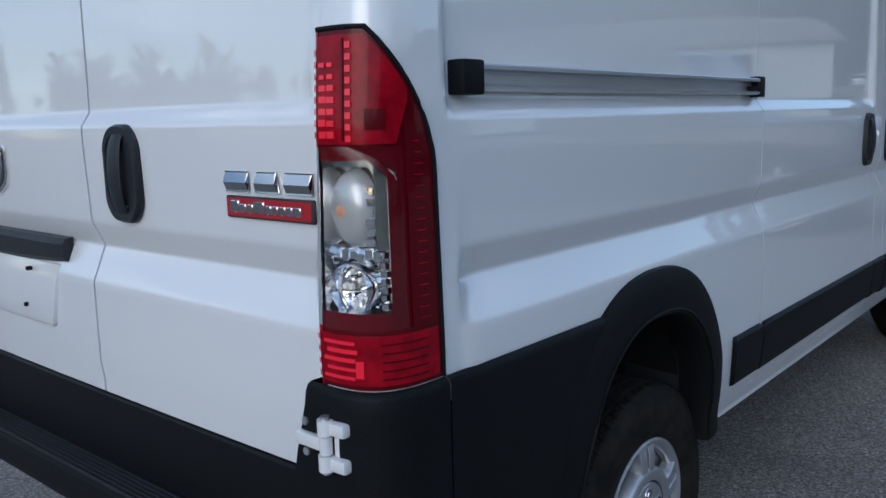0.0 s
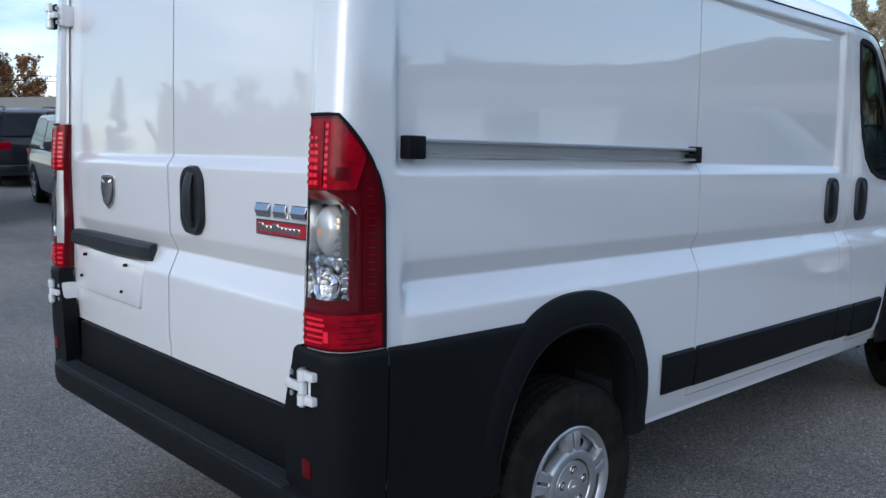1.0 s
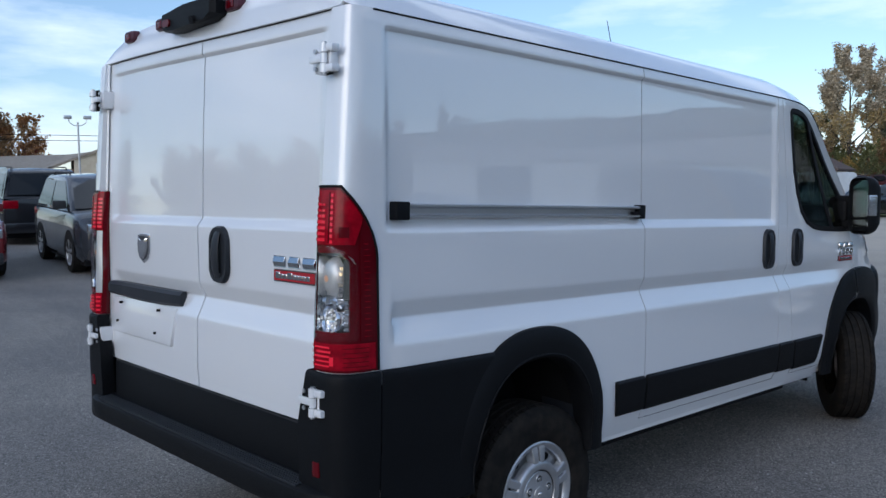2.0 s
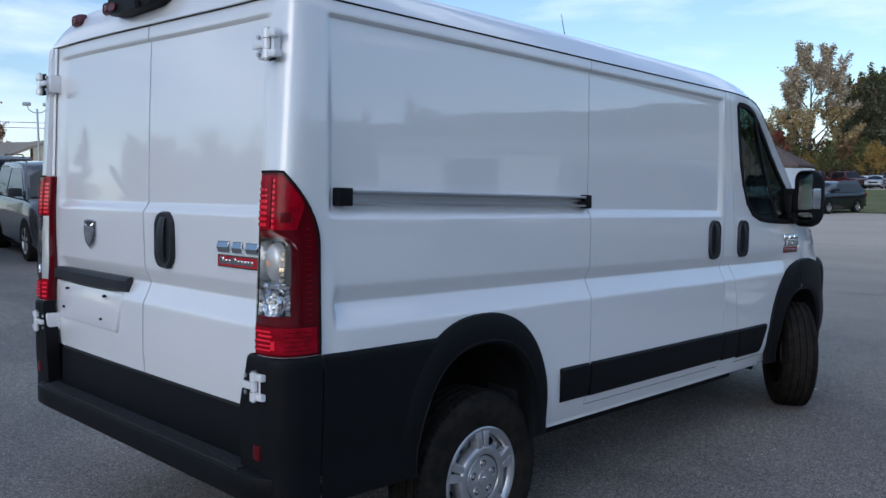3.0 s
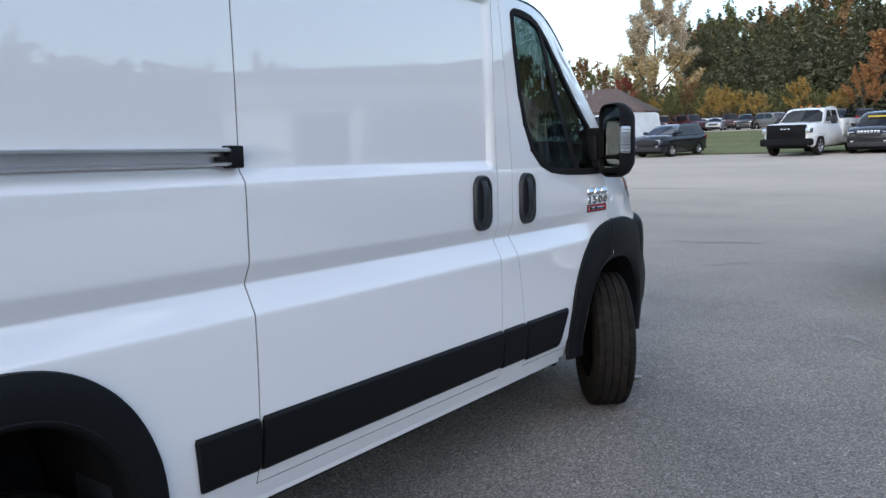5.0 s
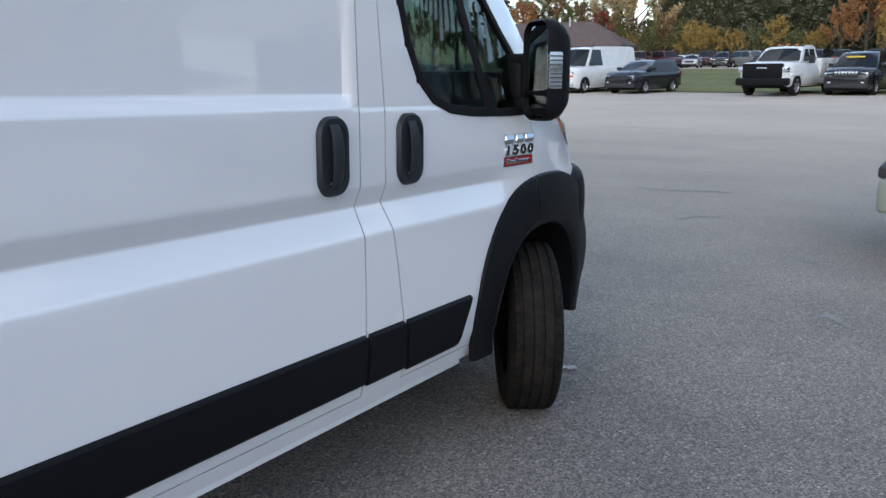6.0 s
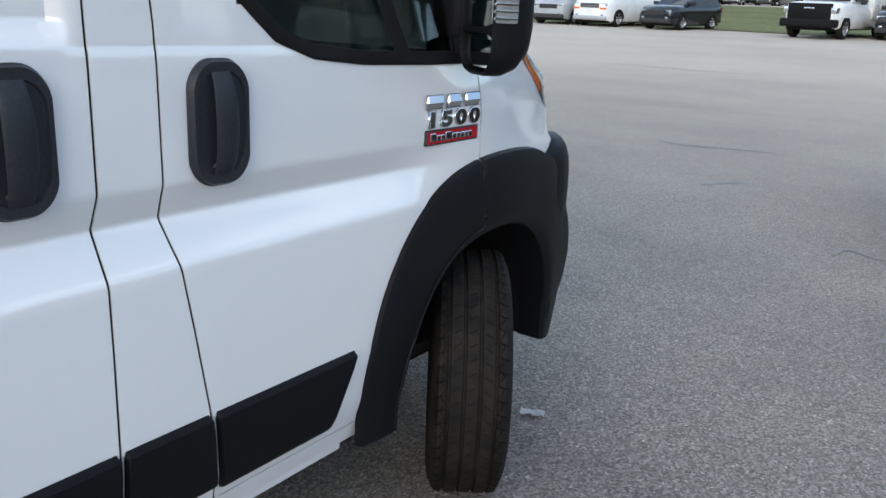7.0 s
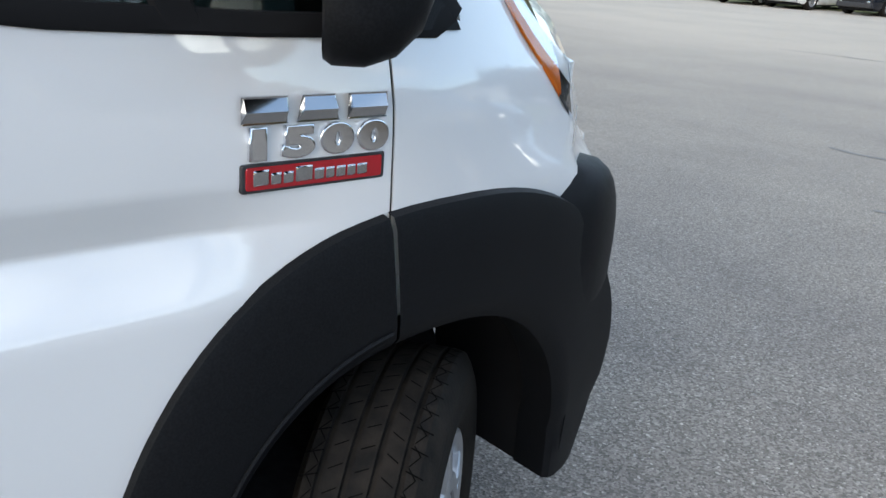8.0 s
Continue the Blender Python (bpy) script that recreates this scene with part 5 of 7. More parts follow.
# ---- ground: one sheet, gently rising away from the van ----
def ground_z(x, y):
    far = 0.58 * smoothstep(41.0, 96.0, y) * smoothstep(-62.0, -40.0, x)
    left = 0.035 * min(15.0, max(0.0, -8.5 - x)) * (1 - smoothstep(14, 34, y))
    return far + left


def asphalt_material():
    m = principled("worn_asphalt", (0.2, 0.2, 0.2), 0.88)
    nt = m.node_tree
    n, l = nt.nodes, nt.links
    b = n["Principled BSDF"]
    tc = n.new("ShaderNodeTexCoord")

    def noise_node(scale, detail, rough=0.6):
        t = n.new("ShaderNodeTexNoise")
        t.inputs["Scale"].default_value, t.inputs["Detail"].default_value, t.inputs["Roughness"].default_value = scale, detail, rough
        l.new(tc.outputs["Object"], t.inputs["Vector"])
        return t.outputs["Fac"]

    def ramp(fac, stops):
        r = n.new("ShaderNodeValToRGB")
        while len(r.color_ramp.elements) < len(stops):
            r.color_ramp.elements.new(0.5)
        for e, (p, c) in zip(r.color_ramp.elements, stops):
            e.position, e.color = p, (*c, 1)
        l.new(fac, r.inputs["Fac"])
        return r.outputs["Color"]

    def mixed(kind, fac, a, c):
        x = n.new("ShaderNodeMixRGB")
        x.blend_type = kind
        if isinstance(fac, float):
            x.inputs["Fac"].default_value = fac
        else:
            l.new(fac, x.inputs["Fac"])
        l.new(a, x.inputs["Color1"])
        l.new(c, x.inputs["Color2"])
        return x.outputs["Color"]
    vor = n.new("ShaderNodeTexVoronoi")
    vor.inputs["Scale"].default_value = 130.0
    l.new(tc.outputs["Object"], vor.inputs["Vector"])
    stones = ramp(vor.outputs["Color"], [(0.12, (0.108, 0.102, 0.096)), (0.5, (0.228, 0.212, 0.193)), (0.85, (0.375, 0.35, 0.317)), (1.0, (0.68, 0.64, 0.585))])
    fine = ramp(noise_node(240, 4), [(0.30, (0.55, 0.55, 0.56)), (0.6, (1, 1, 1))])
    col = mixed("MULTIPLY", 0.8, stones, fine)
    blotch = ramp(noise_node(0.55, 6), [(0.32, (0.74, 0.74, 0.765)), (0.62, (1.08, 1.06, 1.03))])
    col = mixed("MULTIPLY", 1.0, col, blotch)
    streak_map = n.new("ShaderNodeMapping")
    streak_map.inputs["Scale"].default_value = (0.09, 1.4, 1.0)
    streak_map.inputs["Rotation"].default_value = (0, 0, radians(8))
    l.new(tc.outputs["Object"], streak_map.inputs["Vector"])
    st = n.new("ShaderNodeTexNoise")
    st.inputs["Scale"].default_value, st.inputs["Detail"].default_value = 0.9, 5.0
    l.new(streak_map.outputs["Vector"], st.inputs["Vector"])
    col = mixed("MULTIPLY", 0.8, col, ramp(st.outputs["Fac"], [(0.30, (0.78, 0.78, 0.80)), (0.5, (1, 1, 1))]))
    # pale outer lanes: beige dust, plus grazing sheen painted into the same colour
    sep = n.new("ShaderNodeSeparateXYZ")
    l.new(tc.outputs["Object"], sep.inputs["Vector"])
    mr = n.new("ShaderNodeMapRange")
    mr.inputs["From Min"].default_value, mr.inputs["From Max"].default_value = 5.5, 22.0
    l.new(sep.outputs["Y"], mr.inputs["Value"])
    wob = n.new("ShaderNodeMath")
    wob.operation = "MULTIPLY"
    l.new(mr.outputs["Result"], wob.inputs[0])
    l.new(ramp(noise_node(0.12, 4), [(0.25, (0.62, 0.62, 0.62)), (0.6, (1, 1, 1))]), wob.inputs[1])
    dust_sheen = n.new("ShaderNodeRGB")
    dust_sheen.outputs[0].default_value = (0.57, 0.49, 0.395, 1)
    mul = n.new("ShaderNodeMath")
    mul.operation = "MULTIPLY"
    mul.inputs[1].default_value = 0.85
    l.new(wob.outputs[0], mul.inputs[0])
    col = mixed("MIX", mul.outputs[0], col, dust_sheen.outputs[0])
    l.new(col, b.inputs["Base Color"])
    bp = n.new("ShaderNodeBump")
    bp.inputs["Strength"].default_value, bp.inputs["Distance"].default_value = 0.8, 0.004
    l.new(vor.outputs["Distance"], bp.inputs["Height"])
    l.new(bp.outputs["Normal"], b.inputs["Normal"])
    return m


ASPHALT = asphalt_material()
GRASS = textured(principled("grass", (0.1, 0.14, 0.04), 0.95), 2.2, (0.085, 0.112, 0.03), (0.195, 0.19, 0.072), bump=0.05, bump_scale=9.0, second=(0.12, (0.75, 0.7, 0.55), 0.35, 0.6))
TAR = textured(principled("tar_seam", (0.05, 0.05, 0.05), 0.7), 8, (0.20, 0.192, 0.182), (0.25, 0.24, 0.225))
gx = [-1500, -600, -250, -150, -100] + list(range(-80, 84, 4)) + [100, 150, 250, 600, 1500]
gy = [-1500, -600, -250, -150, -100] + list(range(-80, 148, 4)) + [170, 220, 320, 600, 1500]
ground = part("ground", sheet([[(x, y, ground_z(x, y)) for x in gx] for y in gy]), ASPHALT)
tagged(ground, "worn grey asphalt of the car park", "ground", kind="structure")
lawn = part("lawn", sheet([[(x, y + 0.35 * math.sin(x * 0.4), ground_z(x, y) + 0.03) for x in range(-60, 61, 4)] for y in [40.8] + list(range(44, 92, 4))]), GRASS)
tagged(lawn, "mown grass strip sloping up between two lots", "grass", kind="structure")

# tar seams and dark scuffs
random.seed(11)
for (x0, y0, ang, ln) in ((0.5, 12.6, 3, 2.6), (-2.4, 12.0, -4, 1.2), (2.2, 10.2, 10, 1.2), (-1.8, 10.4, 14, 0.4), (-6.0, 20.5, 2, 4.0), (-0.6, 9.0, 24, 0.30), (-9.5, 3.9, 82, 6.0), (-12.2, 1.5, 70, 5.0), (0.9, 8.1, 20, 0.25), (-0.2, 7.6, 6, 0.22), (-3.5, 0.6, 20, 1.2)):
    a = radians(ang)
    top, bot = [], []
    k_n = max(6, int(ln * 3))
    for k in range(k_n + 1):
        t = k / k_n
        w = (0.022 + 0.03 * random.random()) * math.sin(math.pi * min(1, max(0.04, t))) ** 0.5
        d = 0.10 * math.sin(t * 5 + x0) + 0.03 * random.random()
        px, py = x0 + (t - 0.5) * ln * math.cos(a) - d * math.sin(a), y0 + (t - 0.5) * ln * math.sin(a) + d * math.cos(a)
        top.append((px - w * math.sin(a), py + w * math.cos(a), ground_z(px, py) + 0.004))
        bot.append((px + w * math.sin(a), py - w * math.cos(a), ground_z(px, py) + 0.004))
    tagged(part("tar_seam", sheet([top, bot]), TAR), "dark tar scuff on the asphalt", "tar seam", "tar seams", kind="structure")
# loose grit near the van
bm = bmesh.new()
for k in range(900):
    x, y = random.uniform(-3.5, 3.0), random.uniform(3.0, 12.0)
    s = random.uniform(0.0025, 0.006)
    v = [bm.verts.new((x + s * random.uniform(-1, 1) + dx * s, y + dy * s, dz * s)) for dx, dy, dz in ((-1, -1, 0), (1, -1, 0), (0.8, 1, 0), (-0.8, 0.9, 0), (0, 0, 1.1))]
    for f in ((0, 1, 4), (1, 2, 4), (2, 3, 4), (3, 0, 4)):
        bm.faces.new([v[i] for i in f])
grit = part("grit", bm, textured(principled("stone_grit", (0.3, 0.3, 0.29), 0.9), 30, (0.12, 0.12, 0.12), (0.42, 0.41, 0.39)), smooth=False)
tagged(grit, "small loose stones on the asphalt", "grit", kind="stuff")
# crumpled wrapper by the front wheel
bm = bmesh.new()
bmesh.ops.create_grid(bm, x_segments=9, y_segments=6, size=0.5)
for v in bm.verts:
    v.co = Vector((v.co.x * 0.085, v.co.y * 0.04, 0.012 + 0.012 * noise.noise(Vector((v.co.x * 9, v.co.y * 9, 3))) + 0.008 * abs(v.co.x)))
wr = part("wrapper", bm, principled("clear_plastic_film", (0.45, 0.46, 0.48), 0.25), at=pose(-1.16, 6.15, 0, 0, 0, 20))
tagged(wr, "crumpled clear plastic wrapper on the asphalt", "litter")

# ---- parked vehicles ----
C_GLASS = principled("car_glass", (0.012, 0.014, 0.016), 0.05, spec=0.4)
C_TYRE = TYRE
C_RIM = STEEL
C_TRIM = CABIN


def car_paint(name, c):
    return textured(principled(name, c, 0.25, coat=0.8, spec=0.2), 3.0, tuple(v * 0.94 for v in c), tuple(min(1, v * 1.05) for v in c), rough=(0.2, 0.3))


def vehicle(name, label, category, paint, L, Wd, H, hood_h, hood_l, deck=None, trunk_l=0.12, ws=0.75, rear_rake=0.3, wheel_r=0.33, axles=(0.86, 0.84), clearance=0.22, grille="dark", lower=None, rails=False, group="", box_body=False, chrome_front=False):
    """A parked vehicle; its nose looks along +y, it stands on z = 0, origin in the middle of its footprint."""
    w = Wd / 2
    car = thing(name, label, category, group)
    belt = hood_h + 0.02 if not box_body else hood_h + 0.05
    yf, yr = L / 2, -L / 2
    # body sides and hood, lofted along the length
    st = [yr, yr + 0.06, yr + 0.25, yr + 0.7, -0.3 * L / 2, 0, 0.3 * L / 2, yf - hood_l - 0.05, yf - hood_l * 0.6, yf - 0.35, yf - 0.15, yf - 0.04, yf]
    rows = []
    for y in sorted(st):
        ef = max(0.0, (y - (yf - 0.45)) / 0.45)
        er = max(0.0, ((yr + 0.3) - y) / 0.3)
        ww = w * (1 - 0.16 * ef ** 2 - 0.07 * er ** 2)
        t = hood_h - 0.20 * ef ** 1.6 if y > yf - hood_l else belt
        if deck and y < deck[0]:
            t = deck[1]
        t -= 0.05 * er ** 2
        lo = clearance + 0.10 * ef ** 2 + 0.08 * er
        rows.append([(ww * 0.9, y, lo), (ww * 0.985, y, lo + 0.10), (ww, y, 0.55 * t), (ww * 1.0, y, 0.72 * t), (ww * 0.985, y, t - 0.14), (ww * 0.95, y, t - 0.05), (ww * 0.86, y, t), (ww * 0.4, y, t + 0.035), (0, y, t + 0.04)])
    rows = [r + [(-p[0], p[1], p[2]) for p in r[-2::-1]] for r in rows]
    bm = sheet(rows)
    bm.verts.ensure_lookup_table()
    n = len(rows[0])
    bm.faces.new([bm.verts[k] for k in range(n)])
    bm.faces.new([bm.verts[(len(rows) - 1) * n + k] for k in range(n)])
    bmesh.ops.recalc_face_normals(bm, faces=bm.faces)
    sharp = [e for e in bm.edges if len(e.link_faces) == 2 and e.calc_face_angle(0) > 0.9]
    bmesh.ops.bevel(bm, geom=sharp, offset=0.04, segments=2, affect="EDGES", profile=0.5)
    body = part("body", bm, paint, car)
    part("underbody", box(-w * 0.88, w * 0.88, yr + 0.15, yf - 0.2, clearance - 0.05, clearance + 0.16), DARK, car)
    # cabin
    y1 = yf - hood_l - ws * 0.0
    cab_r = deck[0] if deck else yr + trunk_l
    base = [(cab_r, belt - 0.02), (cab_r + rear_rake, H - 0.06), (cab_r + rear_rake + 0.25, H), (y1 - ws - 0.35, H), (y1 - ws, H - 0.05), (y1, hood_h + 0.0)]
    bm = bmesh.new()
    prof = []
    for (y, z) in base:
        k = (z - belt) / (H - belt)
        prof.append((y, z, w * (0.93 - 0.17 * max(0, k))))
    rows = []
    for y, z, x in prof:
        rows.append([(x, y, belt - 0.03 if z > belt else z), (x, y, z - 0.03), (x - 0.06, y, z), (0, y, z + 0.03), (-x + 0.06, y, z), (-x, y, z - 0.03), (-x, y, belt - 0.03 if z > belt else z)])
    # side walls as full polygons, roof as a strip
    for s in (1, -1):
        vs = [bm.verts.new((s * x, y, z)) for y, z, x in prof]
        bm.faces.new(vs)
    roof_rows = [[(s * x * f, y, z + (0.03 if abs(f) < 0.5 and z > H - 0.02 else 0.0)) for s, f in ((1, 1.0), (1, 0.8), (1, 0.0), (-1, 0.8), (-1, 1.0))] for y, z, x in prof]
    sheet(roof_rows, bm)
    bmesh.ops.remove_doubles(bm, verts=bm.verts, dist=0.001)
    sharp = [e for e in bm.edges if len(e.link_faces) == 2 and e.calc_face_angle(0) > 0.5]
    bmesh.ops.bevel(bm, geom=sharp, offset=0.055, segments=3, affect="EDGES", profile=0.5)
    cabin = part("cabin", bm, paint, car)

    def on_wall(y, z, s, out=0.006):
        k = (z - belt) / (H - belt)
        return (s * (w * (0.93 - 0.17 * max(0, k)) + out), y, z)
    z0, z1 = belt + 0.03, H - 0.10
    span0, span1 = cab_r + 0.10, y1 - 0.12
    if not box_body:
        for s in (1, -1):
            mid = (span0 + span1) / 2 - 0.1
            r_top = cab_r + rear_rake + 0.10
            f_top = y1 - ws - 0.08
            quads = [[(mid + 0.04, z0), (span1 - 0.12, z0), (f_top, z1), (mid + 0.02, z1)]]
            if mid - r_top > 0.35:
                quads.append([(span0 + 0.14, z0), (mid - 0.04, z0), (mid - 0.05, z1), (r_top, z1)])
            for q in quads:
                b = bmesh.new()
                b.faces.new([b.verts.new(on_wall(y, z, s)) for y, z in q])
                part("side_window", b, C_GLASS, cabin, smooth=False)
    else:
        for s in (1, -1):
            b = bmesh.new()
            b.faces.new([b.verts.new(on_wall(y, z, s)) for y, z in [(y1 - ws - 0.75, z0), (y1 - 0.22, z0), (y1 - ws - 0.02, z1), (y1 - ws - 0.75, z1)]])
            part("side_window", b, C_GLASS, cabin, smooth=False)

    def across(ya, za, yb, zb, out):
        ka, kb = (za - belt) / (H - belt), (zb - belt) / (H - belt)
        xa, xb = w * (0.93 - 0.17 * max(0, ka)) - 0.07, w * (0.93 - 0.17 * max(0, kb)) - 0.09
        return sheet([[(xa, ya + out, za), (0, ya + out * 1.6, za + 0.012), (-xa, ya + out, za)], [(xb, yb + out, zb), (0, yb + out * 1.6, zb + 0.02), (-xb, yb + out, zb)]])
    part("windscreen", across(y1 - 0.05, hood_h + 0.05, y1 - ws + 0.0, H - 0.085, 0.03), C_GLASS, cabin, smooth=False)
    part("rear_window", across(cab_r + 0.04 * rear_rake, belt + 0.06, cab_r + rear_rake * 0.9, H - 0.11, -0.016), C_GLASS, cabin, smooth=False)
    # wheels with dark arches
    for s in (1, -1):
        for y in (yf - axles[0], yr + axles[1]):
            wh = new("wheel")
            wh.parent = car
            wh.matrix_basis = pose(s * (w - 0.115), y, wheel_r)
            d = 0.12 * s
            part("tyre", lathe([(wheel_r * 0.62, -d * 0.8), (wheel_r * 0.95, -d * 0.9), (wheel_r, -d * 0.6), (wheel_r, d * 0.7), (wheel_r * 0.95, d), (wheel_r * 0.64, d * 1.02)], 28), C_TYRE, wh)
            rim = part("rim", lathe([(wheel_r * 0.66, d * 0.95), (wheel_r * 0.63, d * 1.03), (wheel_r * 0.58, d * 0.8), (wheel_r * 0.2, d * 0.7)], 28), C_RIM, wh)
            for k in range(5):
                b = box(min(d * 0.72, d * 1.0), max(d * 0.72, d * 1.0), -wheel_r * 0.085, wheel_r * 0.085, wheel_r * 0.08, wheel_r * 0.62)
                bmesh.ops.rotate(b, verts=b.verts, cent=(0, 0, 0), matrix=Matrix.Rotation(2 * math.pi * k / 5, 3, "X"))
                part("spoke", b, C_RIM, rim)
            r2 = wheel_r * 1.17
            b = bmesh.new()
            pts = [(math.cos(math.pi * k / 14), math.sin(math.pi * k / 14)) for k in range(15)]
            b.faces.new([b.verts.new((s * (w + 0.004), y + r2 * c, wheel_r * 0.95 + r2 * q)) for c, q in pts])
            part("wheel_arch", b, DARK, car, smooth=False)
    fm = lower or paint
    # lamps, grille, bumpers, mirrors
    zb = hood_h - 0.24
    for s in (1, -1):
        part("headlight", box(*sorted((s * w * 0.52, s * w * 0.86)), yf - 0.22, yf - 0.01, zb - 0.08, zb + 0.07, 0.025), BULB, car)
        tz = belt - 0.16
        part("tail_light", box(*sorted((s * w * 0.62, s * w * 0.95)), yr - 0.01, yr + 0.10, tz - 0.09, tz + 0.10, 0.02), REDLENS, car)
        part("mirror", box(*sorted((s * (w * 0.93), s * (w * 0.93 + 0.22))), y1 - 0.42, y1 - 0.30, belt + 0.02, belt + 0.17, 0.03), paint if not lower else C_TRIM, car)
        part("fog_lamp", box(*sorted((s * w * 0.60, s * w * 0.74)), yf - 0.16, yf + 0.004, clearance + 0.22, clearance + 0.32, 0.02), BULB, car)
    g0 = CHROME if chrome_front else C_TRIM
    part("grille", box(-w * 0.50, w * 0.50, yf - 0.10, yf + 0.012, zb - 0.14, zb + 0.06, 0.02), C_TRIM, car)
    for k in range(3):
        part("grille_bar", box(-w * 0.48, w * 0.48, yf - 0.05, yf + 0.02, zb - 0.115 + 0.06 * k, zb - 0.10 + 0.06 * k), g0, car)
    part("front_bumper", box(-w * 0.86, w * 0.86, yf - 0.20, yf + 0.025, clearance + 0.06, clearance + 0.26, 0.05), fm if lower else C_TRIM, car)
    part("rear_bumper", box(-w * 0.93, w * 0.93, yr - 0.03, yr + 0.16, clearance + 0.06, clearance + 0.32, 0.05), fm if lower else paint, car)
    part("plate", box(-0.15, 0.15, yr - 0.036, yr - 0.02, clearance + 0.36, clearance + 0.46, 0.004), PAINT, car)
    if rails:
        for s in (1, -1):
            part("roof_rail", tube([(s * w * 0.62, cab_r + 0.5, H + 0.0), (s * w * 0.62, cab_r + 0.6, H + 0.05), (s * w * 0.62, y1 - ws - 0.5, H + 0.05), (s * w * 0.62, y1 - ws - 0.4, H)], 0.016, 6), C_TRIM, car)
    return car


def place_car(ob, x, y, heading):
    """heading: degrees from +y, turning left."""
    # stands on the slope under it
    h = radians(heading)
    fx, fy = -math.sin(h) * 1.3, math.cos(h) * 1.3
    tilt = math.degrees(math.atan2(ground_z(x + fx, y + fy) - ground_z(x - fx, y - fy), 2.6))
    ob.matrix_basis = pose(x, y, ground_z(x, y), 0, 0, heading) @ pose(0, 0, 0, tilt, 0, 0)
    return ob


P_WHITE = car_paint("white_car_paint", (0.74, 0.75, 0.75))
P_NAVY = car_paint("dark_blue_car_paint", (0.007, 0.009, 0.015))
P_BLACK = car_paint("black_car_paint", (0.016, 0.017, 0.02))
P_GREY = car_paint("grey_car_paint", (0.030, 0.034, 0.042))
P_SILVER = car_paint("silver_car_paint", (0.34, 0.36, 0.38))
P_RED = car_paint("dark_red_car_paint", (0.16, 0.012, 0.016))
P_MAROON = car_paint("maroon_car_paint", (0.07, 0.012, 0.014))
P_TAN = car_paint("pewter_car_paint", (0.17, 0.165, 0.155))
P_OLIVE = car_paint("dark_olive_paint", (0.045, 0.05, 0.045))
P_STRAW = car_paint("sage_grey_paint", (0.26, 0.28, 0.24))

FRONT_ROW = "vehicles parked along the lawn"
hatch = vehicle("hatchback", "dark blue five-door hatchback parked by the lawn", "car", P_NAVY, 4.05, 1.74, 1.47, 0.98, 1.05, trunk_l=0.08, ws=0.85, rear_rake=0.45, wheel_r=0.31, group=FRONT_ROW)
place_car(hatch, -13.35, 40.7, 168)
cargo = vehicle("delivery_van", "white full-size delivery van parked by the lawn", "van", P_WHITE, 5.7, 2.0, 2.10, 1.18, 1.05, trunk_l=0.04, ws=0.7, rear_rake=0.06, wheel_r=0.36, lower=STEEL, box_body=True, chrome_front=True, group=FRONT_ROW)
place_car(cargo, -16.4, 41.6, 171)
for s in (1, -1):
    part("turn_lamp", box(*sorted((s * 0.54, s * 0.86)), 2.70, 2.862, 0.74, 0.83, 0.02), AMBER, cargo)
small = vehicle("small_van", "silver compact delivery van behind others", "van", P_SILVER, 4.75, 1.83, 1.85, 1.08, 0.95, trunk_l=0.04, ws=0.75, rear_rake=0.06, wheel_r=0.33, lower=C_TRIM, box_body=True, group=FRONT_ROW)
place_car(small, -19.0, 41.3, 180)

# white work truck: cab, utility body with lockers, black grille guard
truck = vehicle("work_truck", "white single-cab work truck with utility body", "truck", P_WHITE, 5.9, 2.03, 1.93, 1.32, 1.45, deck=(-0.35, 0.80), ws=0.62, rear_rake=0.08, wheel_r=0.40, axles=(0.98, 1.2), clearance=0.36, lower=C_TRIM, group=FRONT_ROW)
place_car(truck, -6.85, 40.5, 170)
part("grille_frame", box(-0.80, 0.80, 2.78, 3.03, 0.70, 1.28, 0.07), DARK, truck)
for k in range(4):
    part("grille_bar", box(-0.62, 0.62, 3.02, 3.045, 0.80 + 0.055 * k, 0.825 + 0.055 * k, 0.006), PLASTIC, truck)
for k in range(3):
    part("grille_block", box(-0.20 + 0.14 * k, -0.09 + 0.14 * k, 3.028, 3.040, 1.08, 1.13, 0.006), CHROME, truck)
part("bull_bumper", box(-1.02, 1.02, 2.62, 3.13, 0.42, 0.72, 0.09, 3), DARK, truck)
for s in (1, -1):
    part("headlamp_block", box(*sorted((s * 0.70, s * 0.98)), 2.62, 2.985, 0.93, 1.14, 0.04), REFLECTOR, truck)
    part("fender_flare", box(*sorted((s * 0.96, s * 1.045)), 1.55, 2.62, 0.78, 0.88, 0.03), P_WHITE, truck)
for s in (1, -1):
    ub = part("locker_body", box(*sorted((s * 0.62, s * 1.04)), -2.95, -0.45, 0.72, 1.46, 0.02), P_WHITE, truck)
    for k, (a, c) in enumerate(((-2.9, -2.25), (-2.2, -1.2), (-1.15, -0.5))):
        d = part("locker_door", box(*sorted((s * 1.035, s * 1.052)), a, c, 1.06 if k == 1 else 0.76, 1.42, 0.006), P_WHITE, ub)
        part("locker_latch", box(*sorted((s * 1.05, s * 1.066)), (a + c) / 2 - 0.04, (a + c) / 2 + 0.04, 1.20, 1.25, 0.004), CHROME, d)
    part("roof_lamp", box(*sorted((s * 0.30, s * 0.42)), 0.45, 0.55, 1.985, 2.03, 0.01), AMBER, truck)
    part("tow_mirror", box(*sorted((s * 1.02, s * 1.24)), 0.78, 0.90, 1.26, 1.58, 0.03), C_TRIM, truck)
part("truck_bed_floor", box(-0.62, 0.62, -2.9, -0.45, 0.78, 0.84), C_TRIM, truck)
